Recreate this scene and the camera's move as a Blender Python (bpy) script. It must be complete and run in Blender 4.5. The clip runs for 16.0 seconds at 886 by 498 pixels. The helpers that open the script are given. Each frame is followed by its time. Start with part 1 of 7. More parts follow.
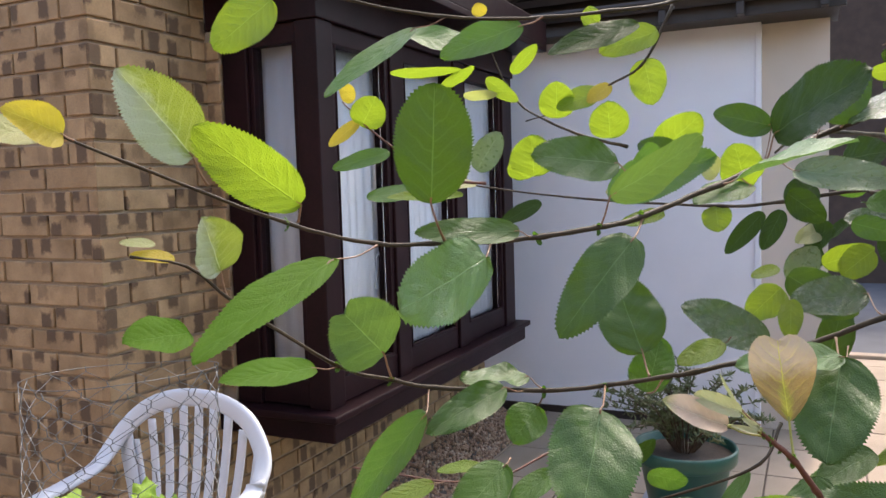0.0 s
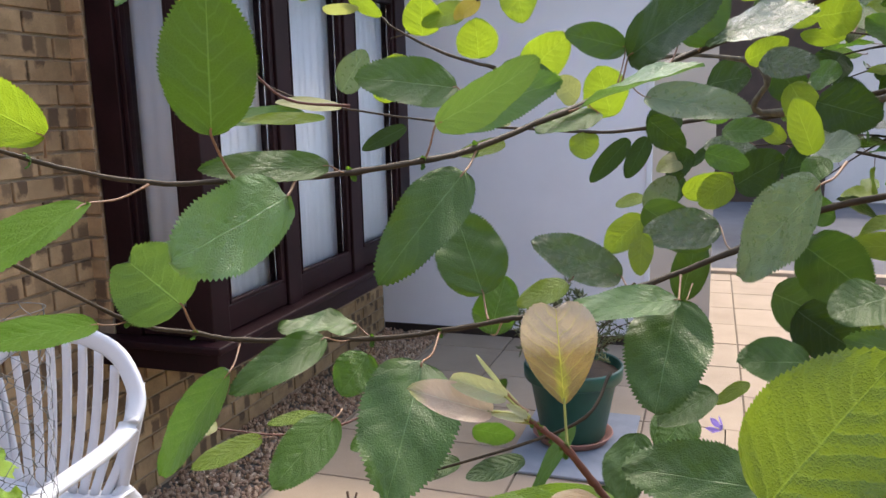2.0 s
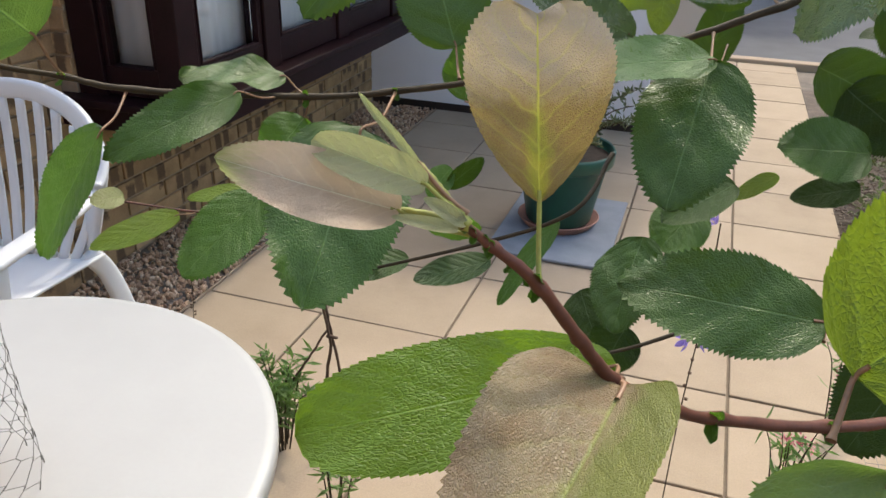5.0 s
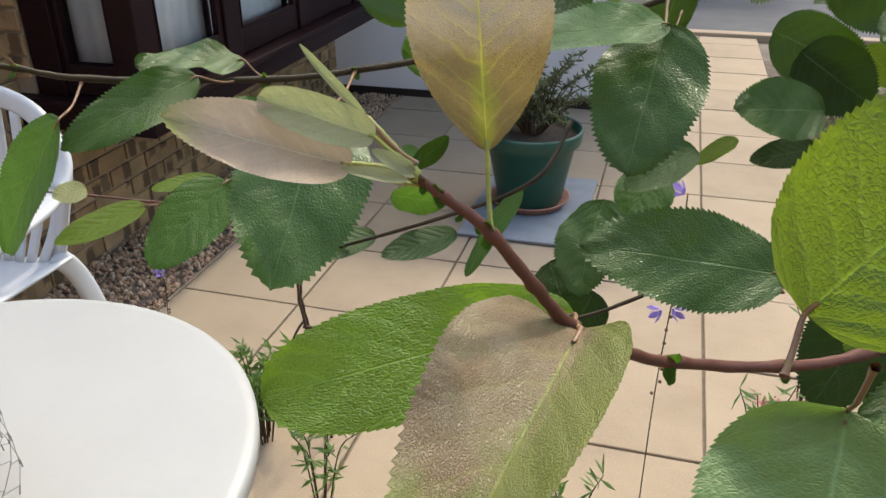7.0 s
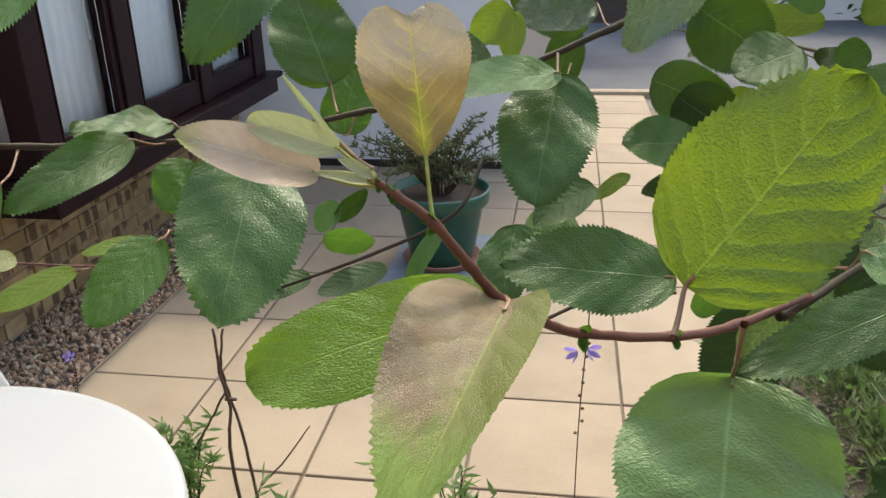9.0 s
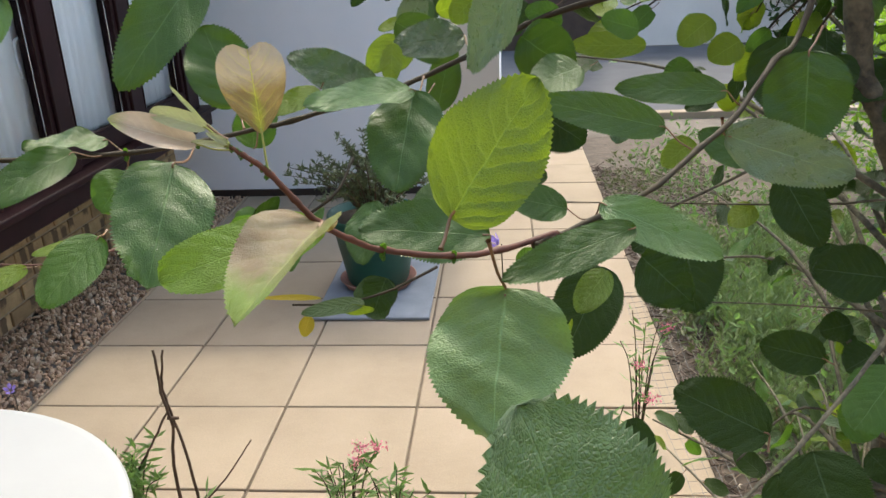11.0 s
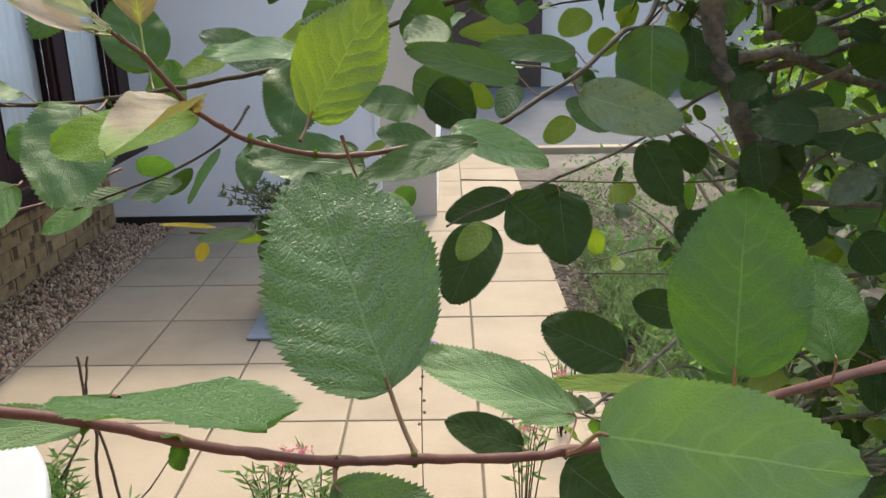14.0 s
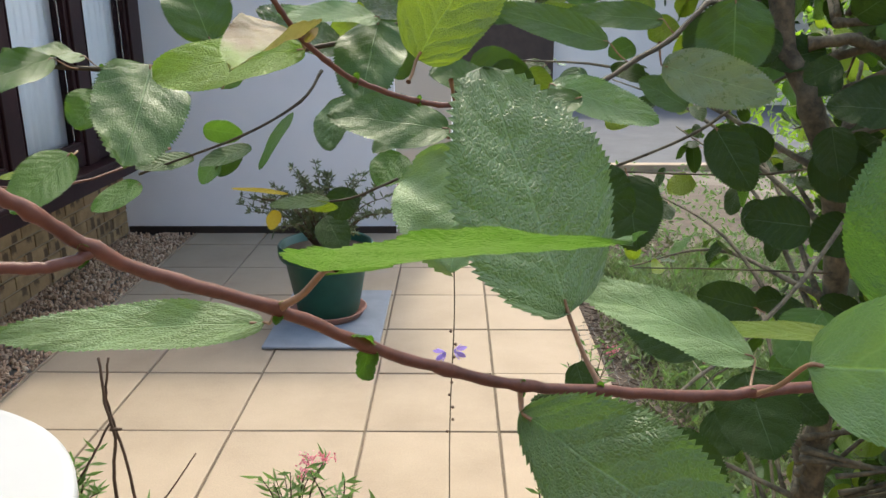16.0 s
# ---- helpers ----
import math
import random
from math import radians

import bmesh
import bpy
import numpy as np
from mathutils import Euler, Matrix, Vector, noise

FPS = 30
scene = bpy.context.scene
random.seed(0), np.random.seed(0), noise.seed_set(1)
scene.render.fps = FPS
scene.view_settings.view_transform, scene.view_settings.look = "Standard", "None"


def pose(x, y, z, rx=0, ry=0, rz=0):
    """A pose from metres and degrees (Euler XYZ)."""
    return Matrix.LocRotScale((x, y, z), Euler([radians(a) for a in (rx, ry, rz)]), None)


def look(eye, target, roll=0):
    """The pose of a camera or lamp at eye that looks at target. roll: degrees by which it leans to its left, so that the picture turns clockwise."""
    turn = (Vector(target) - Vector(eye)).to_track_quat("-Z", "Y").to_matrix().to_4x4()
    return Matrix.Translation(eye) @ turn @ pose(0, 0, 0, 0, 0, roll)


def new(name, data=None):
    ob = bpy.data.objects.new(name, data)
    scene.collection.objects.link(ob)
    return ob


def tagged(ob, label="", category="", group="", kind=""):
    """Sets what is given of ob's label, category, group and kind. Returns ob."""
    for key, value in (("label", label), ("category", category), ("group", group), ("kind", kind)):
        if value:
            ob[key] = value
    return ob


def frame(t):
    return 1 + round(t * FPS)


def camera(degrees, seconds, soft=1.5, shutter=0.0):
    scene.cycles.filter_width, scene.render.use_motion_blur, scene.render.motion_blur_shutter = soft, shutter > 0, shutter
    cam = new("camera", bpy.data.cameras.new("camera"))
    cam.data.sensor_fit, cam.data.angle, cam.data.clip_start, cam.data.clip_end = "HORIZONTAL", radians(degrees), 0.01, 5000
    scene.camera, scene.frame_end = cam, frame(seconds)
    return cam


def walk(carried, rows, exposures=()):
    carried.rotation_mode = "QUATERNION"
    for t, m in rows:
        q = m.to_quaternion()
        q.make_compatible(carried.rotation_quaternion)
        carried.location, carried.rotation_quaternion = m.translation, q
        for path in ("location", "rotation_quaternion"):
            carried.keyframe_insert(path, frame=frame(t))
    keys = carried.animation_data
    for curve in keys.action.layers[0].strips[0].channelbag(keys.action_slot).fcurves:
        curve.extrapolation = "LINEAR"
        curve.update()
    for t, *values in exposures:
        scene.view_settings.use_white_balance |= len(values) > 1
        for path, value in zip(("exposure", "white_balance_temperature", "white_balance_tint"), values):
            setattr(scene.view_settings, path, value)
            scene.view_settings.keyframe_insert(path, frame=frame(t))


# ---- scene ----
cam = camera(58.28, 16.0, soft=1.5)
PATH = [
    (0, (1.1172, -2.8034, 1.4768), (0.2675, -0.9996, 1.3201), -1.68),
    (0.5, (1.1375, -2.7622, 1.4688), (0.3989, -0.9132, 1.2798), -1.83),
    (1, (1.1404, -2.7204, 1.4573), (0.4686, -0.8558, 1.1885), -1.57),
    (1.5, (1.1442, -2.7109, 1.4565), (0.5060, -0.8376, 1.1677), -1.74),
    (2, (1.1541, -2.7133, 1.4805), (0.5240, -0.8497, 1.1204), -1.33),
    (2.5, (1.1557, -2.7084, 1.4974), (0.5363, -0.8913, 0.9367), -0.63),
    (3, (1.1548, -2.6750, 1.4825), (0.5238, -0.8985, 0.8146), -0.14),
    (3.5, (1.1516, -2.6107, 1.4681), (0.5326, -0.8895, 0.6590), -0.07),
    (4, (1.1292, -2.5835, 1.4437), (0.5409, -0.8716, 0.5933), 1.33),
    (6.5, (1.1414, -2.5801, 1.4272), (0.6334, -0.8816, 0.5014), 0.07),
    (7, (1.1392, -2.5850, 1.4263), (0.6482, -0.8746, 0.5134), -0.43),
    (7.5, (1.1497, -2.6006, 1.4257), (0.6841, -0.8524, 0.5732), -0.44),
    (8, (1.1413, -2.6060, 1.4341), (0.7163, -0.8293, 0.6201), -0.70),
    (8.5, (1.1330, -2.6151, 1.4308), (0.7887, -0.8144, 0.6317), -1.04),
    (9, (1.1408, -2.6286, 1.4271), (0.8489, -0.8049, 0.6598), -1.45),
    (9.5, (1.1425, -2.6570, 1.4375), (0.8962, -0.8142, 0.7003), -1.41),
    (10, (1.1717, -2.6952, 1.4422), (0.9464, -0.8478, 0.7099), -1.67),
    (12.5, (1.2193, -2.8188, 1.4180), (1.1682, -0.9257, 0.7751), -2.43),
    (13, (1.2270, -2.8331, 1.3976), (1.1835, -0.9366, 0.7642), -1.75),
    (13.5, (1.2434, -2.8471, 1.3926), (1.2160, -0.9482, 0.7655), -1.29),
    (14, (1.2595, -2.8519, 1.3862), (1.2422, -0.9488, 0.7715), -0.98),
    (14.5, (1.2275, -2.8516, 1.3667), (1.2149, -0.9452, 0.7621), -0.83),
    (15, (1.2110, -2.8394, 1.3579), (1.1894, -0.9358, 0.7449), -0.10),
    (15.5, (1.1872, -2.8402, 1.3455), (1.1633, -0.9262, 0.7658), 0.94),
    (16, (1.2004, -2.8335, 1.3421), (1.1712, -0.9158, 0.7752), -0.19),
]
EXPOSURES = [(0, 2.12, 6780, 11), (2.5, 2.04, 6780, 10), (3.5, 1.84, 6800, 6), (4.2, 1.79, 6850, 5), (6.5, 1.70, 6900, 2), (8, 1.86, 6900, 2), (9.5, 1.94, 6900, 1), (16, 2.04, 6850, 1)]
walk(cam, [(t, look(eye, target, roll)) for t, eye, target, roll in PATH], EXPOSURES)

# ---- light ----
SUN_AZ, SUN_EL = 8.0, 56.0          # degrees: east of the patio's long axis, above the ground
world = bpy.data.worlds.new("world")
scene.world = world
world.use_nodes = True
wn = world.node_tree.nodes
sky = wn.new("ShaderNodeTexSky")
sky.sky_type, sky.sun_disc = "NISHITA", False
sky.dust_density, sky.ozone_density = 3.0, 0.6
sky.sun_elevation, sky.sun_rotation = radians(SUN_EL), radians(SUN_AZ)
wn["Background"].inputs["Strength"].default_value = 0.15
world.node_tree.links.new(sky.outputs["Color"], wn["Background"].inputs["Color"])
sun = new("sun", bpy.data.lights.new("sun", "SUN"))
sun.data.energy, sun.data.angle, sun.data.color = 0.71, radians(3.0), (1.0, 0.93, 0.82)
to_sun = Vector((math.sin(radians(SUN_AZ)) * math.cos(radians(SUN_EL)), math.cos(radians(SUN_AZ)) * math.cos(radians(SUN_EL)), math.sin(radians(SUN_EL))))
sun.matrix_world = look(to_sun * 30, (0, 0, 0))


# ---- materials ----
class Nodes:
    """Short-hand for a node material."""

    def __init__(self, name):
        self.m = bpy.data.materials.new(name)
        self.m.use_nodes = True
        self.t = self.m.node_tree
        self.out = self.t.nodes["Material Output"]
        self.b = self.t.nodes["Principled BSDF"]

    def add(self, kind, **props):
        n = self.t.nodes.new("ShaderNode" + kind)
        for k, v in props.items():
            if k in n.inputs:
                self.put(n.inputs[k], v)
            else:
                setattr(n, k, v)
        return n

    def put(self, socket, v):
        if isinstance(v, bpy.types.NodeSocket):
            self.t.links.new(v, socket)
        elif socket.type == "RGBA" and len(v) == 3:
            socket.default_value = (*v, 1)
        else:
            socket.default_value = v

    def coords(self, kind="Object", scale=(1, 1, 1)):
        c = self.add("TexCoord")
        mp = self.add("Mapping")
        self.put(mp.inputs["Vector"], c.outputs[kind])
        mp.inputs["Scale"].default_value = scale
        return mp.outputs["Vector"]

    def noise(self, vec, scale, detail=4.0, rough=0.55):
        n = self.add("TexNoise")
        self.put(n.inputs["Vector"], vec)
        n.inputs["Scale"].default_value, n.inputs["Detail"].default_value, n.inputs["Roughness"].default_value = scale, detail, rough
        return n.outputs["Fac"]

    def ramp(self, fac, stops):
        r = self.add("ValToRGB")
        self.put(r.inputs["Fac"], fac)
        e = r.color_ramp.elements
        while len(e) < len(stops):
            e.new(0.5)
        for el, (p, c) in zip(e, stops):
            el.position = p
            el.color = (*c, 1) if len(c) == 3 else c
        return r.outputs["Color"]

    def math(self, op, a, b=0.0, clamp=False):
        n = self.add("Math", operation=op, use_clamp=clamp)
        self.put(n.inputs[0], a)
        self.put(n.inputs[1], b)
        return n.outputs[0]

    def mix(self, fac, a, b, blend="MIX"):
        n = self.add("Mix", data_type="RGBA", blend_type=blend)
        self.put(n.inputs["Factor"], fac)
        self.put(n.inputs[6], a)
        self.put(n.inputs[7], b)
        return n.outputs[2]

    def bump(self, height, strength=0.3, distance=0.002):
        n = self.add("Bump")
        self.put(n.inputs["Height"], height)
        n.inputs["Strength"].default_value, n.inputs["Distance"].default_value = strength, distance
        self.put(self.b.inputs["Normal"], n.outputs["Normal"])
        return n.outputs["Normal"]

    def set(self, **kw):
        for k, v in kw.items():
            self.put(self.b.inputs[k.replace("_", " ")], v)
        return self


def grained(name, base, rough=0.6, vary=0.25, scale=18.0, fine=140.0, bump=0.25, dist=0.002, kind="Object", metal=0.0, random_tint=0.0, spec=0.5):
    """A plain painted, stone or plastic surface with patchy colour at two scales and a fine relief."""
    n = Nodes(name)
    v = n.coords(kind)
    big, small = n.noise(v, scale, 5), n.noise(v, fine, 3)
    both = n.math("ADD", n.math("MULTIPLY", big, 0.65), n.math("MULTIPLY", small, 0.35))
    lo, hi = [c * (1 - vary) for c in base], [min(1, c * (1 + vary)) for c in base]
    col = n.ramp(both, [(0.3, lo), (0.7, hi)])
    if random_tint:
        info = n.add("ObjectInfo")
        col = n.mix(1.0, col, n.ramp(info.outputs["Random"], [(0.0, (1 - random_tint,) * 3), (1.0, (1.0, 1.0, 1.0))]), "MULTIPLY")
    n.set(Base_Color=col, Metallic=metal, Roughness=n.ramp(small, [(0.2, (rough * 0.85,) * 3), (0.8, (min(1, rough * 1.15),) * 3)]))
    n.b.inputs["Specular IOR Level"].default_value = spec
    n.bump(both, bump, dist)
    return n.m


def brick_material():
    """Buff wire-cut brick with square brown kiln marks and a sandy face."""
    n = Nodes("buff_brick")
    info = n.add("ObjectInfo")
    v = n.coords("Object")
    shift = n.add("VectorMath", operation="ADD")
    n.put(shift.inputs[0], v)
    comb = n.add("CombineXYZ")
    n.put(comb.inputs[0], n.math("MULTIPLY", info.outputs["Random"], 37.0))
    n.put(comb.inputs[1], n.math("MULTIPLY", info.outputs["Random"], 91.0))
    n.put(shift.inputs[1], comb.outputs[0])
    w = shift.outputs[0]
    vor = n.add("TexVoronoi", distance="CHEBYCHEV", feature="F1", voronoi_dimensions="2D")
    flat = n.add("SeparateXYZ")
    n.put(flat.inputs[0], n.coords("Object"))
    flip = n.add("CombineXYZ")
    n.put(flip.inputs[0], n.math("ADD", flat.outputs[0], n.math("MULTIPLY", info.outputs["Random"], 37.0)))
    n.put(flip.inputs[1], n.math("MULTIPLY", flat.outputs[2], 0.55))
    n.put(vor.inputs["Vector"], flip.outputs[0])
    vor.inputs["Scale"].default_value, vor.inputs["Randomness"].default_value = 13.0, 0.7
    soft = n.math("ADD", vor.outputs["Distance"], n.math("MULTIPLY", n.math("SUBTRACT", n.noise(w, 55, 4), 0.5), 0.28))
    blot = n.ramp(soft, [(0.24, (1,) * 3), (0.36, (0,) * 3)])
    sep = n.add("SeparateColor")
    n.put(sep.inputs[0], vor.outputs["Color"])
    pick = n.ramp(sep.outputs[0], [(0.30, (0,) * 3), (0.62, (0.9,) * 3)])
    mask = n.math("MULTIPLY", blot, pick)
    grain = n.noise(w, 220, 5, 0.7)
    patch = n.noise(w, 9, 4)
    base = n.ramp(patch, [(0.3, (0.25, 0.170, 0.090)), (0.7, (0.50, 0.355, 0.205))])
    base = n.mix(n.math("MULTIPLY", info.outputs["Random"], 0.5), base, (0.22, 0.140, 0.075))
    base = n.mix(mask, base, (0.095, 0.060, 0.036))
    base = n.mix(0.35, base, n.ramp(grain, [(0.3, (0.2, 0.13, 0.08)), (0.7, (0.62, 0.46, 0.29))]), "OVERLAY")
    n.set(Base_Color=base, Roughness=0.9)
    n.bump(n.math("ADD", grain, n.math("MULTIPLY", mask, -0.4)), 0.5, 0.002)
    return n.m


def leaf_material(name, top, glow, gloss=0.40, pale=0.0, brown=0.0, see=0.45, heart=None, green_end=None, end_from=0.74, half=None, sheen=0.0, relief=0.0009, spec=0.55, quilted=0.4, fine_scale=30.0):
    """A living leaf: pebbled sheen on the upper side, light passing through the blade, veins from the blade's own coordinates.
    heart: colour along the midrib near the stalk; green_end: colour of the point; half: colour of one half of the blade."""
    n = Nodes(name)
    uv = n.add("TexCoord").outputs["UV"]
    sp = n.add("SeparateXYZ")
    n.put(sp.inputs[0], uv)
    u, v = sp.outputs[0], sp.outputs[1]
    side = n.math("ABSOLUTE", n.math("SUBTRACT", n.math("MULTIPLY", v, 2.0), 1.0))
    info = n.add("ObjectInfo")
    wob = n.noise(uv, 5, 2)
    arc = n.math("MULTIPLY", n.math("POWER", side, 1.15), 0.30)
    phase = n.math("ADD", n.math("MULTIPLY", n.math("SUBTRACT", u, arc), 46.0), n.math("MULTIPLY", wob, 5.0))
    phase = n.math("ADD", phase, n.math("MULTIPLY", n.math("GREATER_THAN", v, 0.5), 1.9))
    ridge = n.math("POWER", n.math("ABSOLUTE", n.math("SINE", n.math("MULTIPLY", phase, 0.5))), 30.0)
    ridge = n.math("MULTIPLY", ridge, n.math("SUBTRACT", 1.0, n.math("MULTIPLY", side, 0.75)))
    midrib = n.math("SUBTRACT", 1.0, n.math("MULTIPLY", side, n.math("ADD", 22.0, n.math("MULTIPLY", u, 26.0))), True)
    fine = n.add("TexVoronoi", feature="DISTANCE_TO_EDGE")
    n.put(fine.inputs["Vector"], n.coords("UV", (1.5, 1.0, 1.0)))
    fine.inputs["Scale"].default_value = fine_scale
    net = n.math("SUBTRACT", 1.0, n.math("MULTIPLY", fine.outputs["Distance"], 6.0), True)
    pebble = n.add("TexVoronoi", feature="SMOOTH_F1")
    n.put(pebble.inputs["Vector"], n.coords("UV", (1.5, 1.0, 1.0)))
    pebble.inputs["Scale"].default_value = fine_scale * 2.07
    patch = n.noise(n.coords("Object"), 48, 4)
    lo, hi = [c * 0.78 for c in top], [c * 1.22 for c in top]
    col = n.ramp(patch, [(0.3, lo), (0.7, hi)])
    col = n.mix(n.math("MULTIPLY", info.outputs["Random"], 0.45), col, (top[0] * 1.5, top[1] * 1.2, top[2] * 0.9))
    if pale:
        down = n.noise(n.coords("Object"), 420, 4, 0.75)
        col = n.mix(n.math("MULTIPLY", n.ramp(down, [(0.35, (0.35,) * 3), (0.62, (1.0,) * 3)]), pale), col, (0.54, 0.45, 0.36))
    if brown:
        spots = n.noise(n.coords("Object"), 60, 5, 0.65)
        col = n.mix(n.math("MULTIPLY", n.ramp(spots, [(0.47, (0,) * 3), (0.60, (1,) * 3)]), brown), col, (0.20, 0.115, 0.065))
    ragged = n.math("MULTIPLY", n.math("SUBTRACT", n.noise(uv, 11, 5, 0.65), 0.5), 0.9)
    if half:
        split = n.math("ADD", n.math("ADD", n.math("MULTIPLY", v, -1.9), n.math("MULTIPLY", u, 0.75)), n.math("ADD", ragged, 1.1))
        col = n.mix(n.ramp(split, [(0.25, (0,) * 3), (0.65, (0.9,) * 3)]), col, half)
    if heart:
        core = n.math("SUBTRACT", n.math("ADD", 1.16, ragged), n.math("ADD", n.math("MULTIPLY", u, 1.35), n.math("MULTIPLY", side, 1.5)))
        col = n.mix(n.ramp(core, [(0.25, (0,) * 3), (0.75, (0.9,) * 3)]), col, heart)
    if green_end:
        col = n.mix(n.ramp(n.math("ADD", u, n.math("MULTIPLY", ragged, 0.2)), [(end_from, (0,) * 3), (end_from + 0.2, (1,) * 3)]), col, green_end)
    line = [min(1, c * 1.7 + 0.045) for c in (heart or half or top)]
    col = n.mix(n.math("MULTIPLY", midrib, 0.85), col, line)
    col = n.mix(n.math("MULTIPLY", n.math("MAXIMUM", ridge, n.math("MULTIPLY", net, 0.45)), 0.38 if heart else 0.45 * quilted), col, line)
    n.set(Base_Color=col, Roughness=n.ramp(n.noise(n.coords("Object"), 150, 3), [(0.3, (gloss * 0.95,) * 3), (0.7, (gloss * 1.25,) * 3)]))
    n.b.inputs["Specular IOR Level"].default_value = spec
    n.b.inputs["Sheen Weight"].default_value = sheen
    quilt = n.math("MULTIPLY", n.math("ABSOLUTE", n.math("COSINE", n.math("MULTIPLY", phase, 0.5))), quilted)
    pebbles = n.math("SUBTRACT", n.math("MULTIPLY", pebble.outputs["Distance"], -0.55), n.math("MULTIPLY", net, 0.25))
    waves = n.math("SUBTRACT", n.math("MULTIPLY", n.noise(uv, 6, 3), 1.1), n.math("MULTIPLY", midrib, 0.6))
    height = n.math("ADD", n.math("ADD", pebbles, quilt), waves)
    normal = n.bump(height, 0.8, relief)
    tr = n.add("BsdfTranslucent")
    veins = n.math("MAXIMUM", midrib, n.math("MAXIMUM", n.math("MULTIPLY", ridge, 0.8), n.math("MULTIPLY", net, 0.22)))
    through_col = n.mix(n.math("MULTIPLY", veins, 0.75), glow, [min(1.0, c * 1.45 + 0.04) for c in glow])
    if heart:
        through_col = n.mix(0.6, through_col, col)
    n.put(tr.inputs["Color"], n.mix(n.math("MULTIPLY", patch, 0.5), through_col, [c * 0.7 for c in glow]))
    n.put(tr.inputs["Normal"], normal)
    mx = n.add("MixShader")
    mx.inputs[0].default_value = see
    n.t.links.new(n.b.outputs[0], mx.inputs[1])
    n.t.links.new(tr.outputs[0], mx.inputs[2])
    n.t.links.new(mx.outputs[0], n.out.inputs["Surface"])
    return n.m


def slab_material():
    n = Nodes("buff_concrete_slab")
    info = n.add("ObjectInfo")
    v = n.coords("Object")
    sh = n.add("VectorMath", operation="ADD")
    n.put(sh.inputs[0], v)
    cb = n.add("CombineXYZ")
    n.put(cb.inputs[0], n.math("MULTIPLY", info.outputs["Random"], 53.0))
    n.put(sh.inputs[1], cb.outputs[0])
    w = sh.outputs[0]
    stain, grain = n.noise(w, 3.2, 6, 0.6), n.noise(w, 190, 4, 0.7)
    riven = n.noise(w, 14, 5, 0.6)
    col = n.ramp(stain, [(0.3, (0.230, 0.174, 0.122)), (0.5, (0.274, 0.210, 0.150)), (0.72, (0.306, 0.237, 0.172))])
    col = n.mix(n.math("MULTIPLY", info.outputs["Random"], 0.3), col, (0.36, 0.28, 0.203))
    col = n.mix(n.ramp(n.noise(w, 28, 5, 0.7), [(0.6, (0,) * 3), (0.75, (0.35,) * 3)]), col, (0.26, 0.19, 0.13))
    col = n.mix(0.18, col, n.ramp(grain, [(0.3, (0.25,) * 3), (0.7, (0.8,) * 3)]), "OVERLAY")
    n.set(Base_Color=col, Roughness=0.85)
    n.bump(n.math("ADD", riven, n.math("MULTIPLY", grain, 0.35)), 0.45, 0.004)
    return n.m


BRICK = brick_material()
SLAB = slab_material()
MORTAR = grained("sandy_mortar", (0.30, 0.22, 0.15), 0.95, 0.3, 12, 180, 0.6, 0.003)
SAND = grained("joint_sand", (0.13, 0.098, 0.070), 0.95, 0.4, 20, 200, 0.5)
RENDER = grained("white_painted_render", (0.77, 0.75, 0.78), 0.85, 0.05, 3, 260, 0.35, 0.0015)
CREAM = grained("cream_painted_panel", (0.56, 0.475, 0.40), 0.7, 0.06, 4, 200, 0.2)
STAIN = grained("dark_stained_timber", (0.015, 0.0050, 0.0062), 0.45, 0.5, 7, 90, 0.35, 0.001, spec=0.14)
FASCIA = grained("black_brown_timber", (0.022, 0.014, 0.012), 0.55, 0.4, 9, 90, 0.3)
CURTAIN = grained("white_net_curtain", (0.68, 0.68, 0.70), 0.9, 0.04, 30, 400, 0.3)
PLASTIC = grained("white_garden_plastic", (0.53, 0.53, 0.55), 0.38, 0.05, 5, 300, 0.06)
# white plastic with its base greyed to offset the sun on the top
TABLETOP = grained("sun_dimmed_white_plastic", (0.32, 0.32, 0.322), 0.45, 0.04, 7, 120, 0.12)
GREENPOT = grained("dark_green_plastic", (0.012, 0.070, 0.050), 0.42, 0.2, 14, 160, 0.12)
TERRACOTTA = grained("terracotta", (0.34, 0.17, 0.13), 0.85, 0.25, 16, 150, 0.3)
MATGREY = grained("grey_slate_tile", (0.20, 0.215, 0.25), 0.8, 0.2, 9, 150, 0.4)
SOIL = grained("dark_soil", (0.055, 0.038, 0.026), 0.95, 0.5, 30, 150, 0.9, 0.008)
EARTH = grained("bed_earth", (0.125, 0.102, 0.084), 0.95, 0.45, 5, 70, 0.9, 0.01)
MULCH = grained("dark_mulch", (0.085, 0.063, 0.049), 0.95, 0.5, 14, 110, 0.9, 0.008)
WIRE = grained("galvanised_wire", (0.11, 0.108, 0.105), 0.35, 0.5, 60, 400, 0.1, metal=0.4)
ASPHALT = grained("grey_asphalt", (0.075, 0.075, 0.085), 0.9, 0.25, 3, 160, 0.5)
BARK = grained("grey_brown_bark", (0.085, 0.072, 0.046), 0.85, 0.9, 55, 210, 1.0, 0.004)
TWIGRED = grained("red_brown_young_bark", (0.098, 0.036, 0.025), 0.5, 0.4, 90, 500, 0.4, 0.0006, spec=0.3)
TWIGGREEN = grained("green_brown_twig", (0.038, 0.027, 0.015), 0.6, 0.4, 80, 500, 0.5, 0.0006, spec=0.2)
STALK = grained("reddish_leaf_stalk", (0.20, 0.105, 0.055), 0.5, 0.35, 90, 500, 0.3, 0.0004)
STALKGREEN = grained("yellow_green_leaf_stalk", (0.26, 0.27, 0.06), 0.5, 0.3, 90, 500, 0.3, 0.0004)
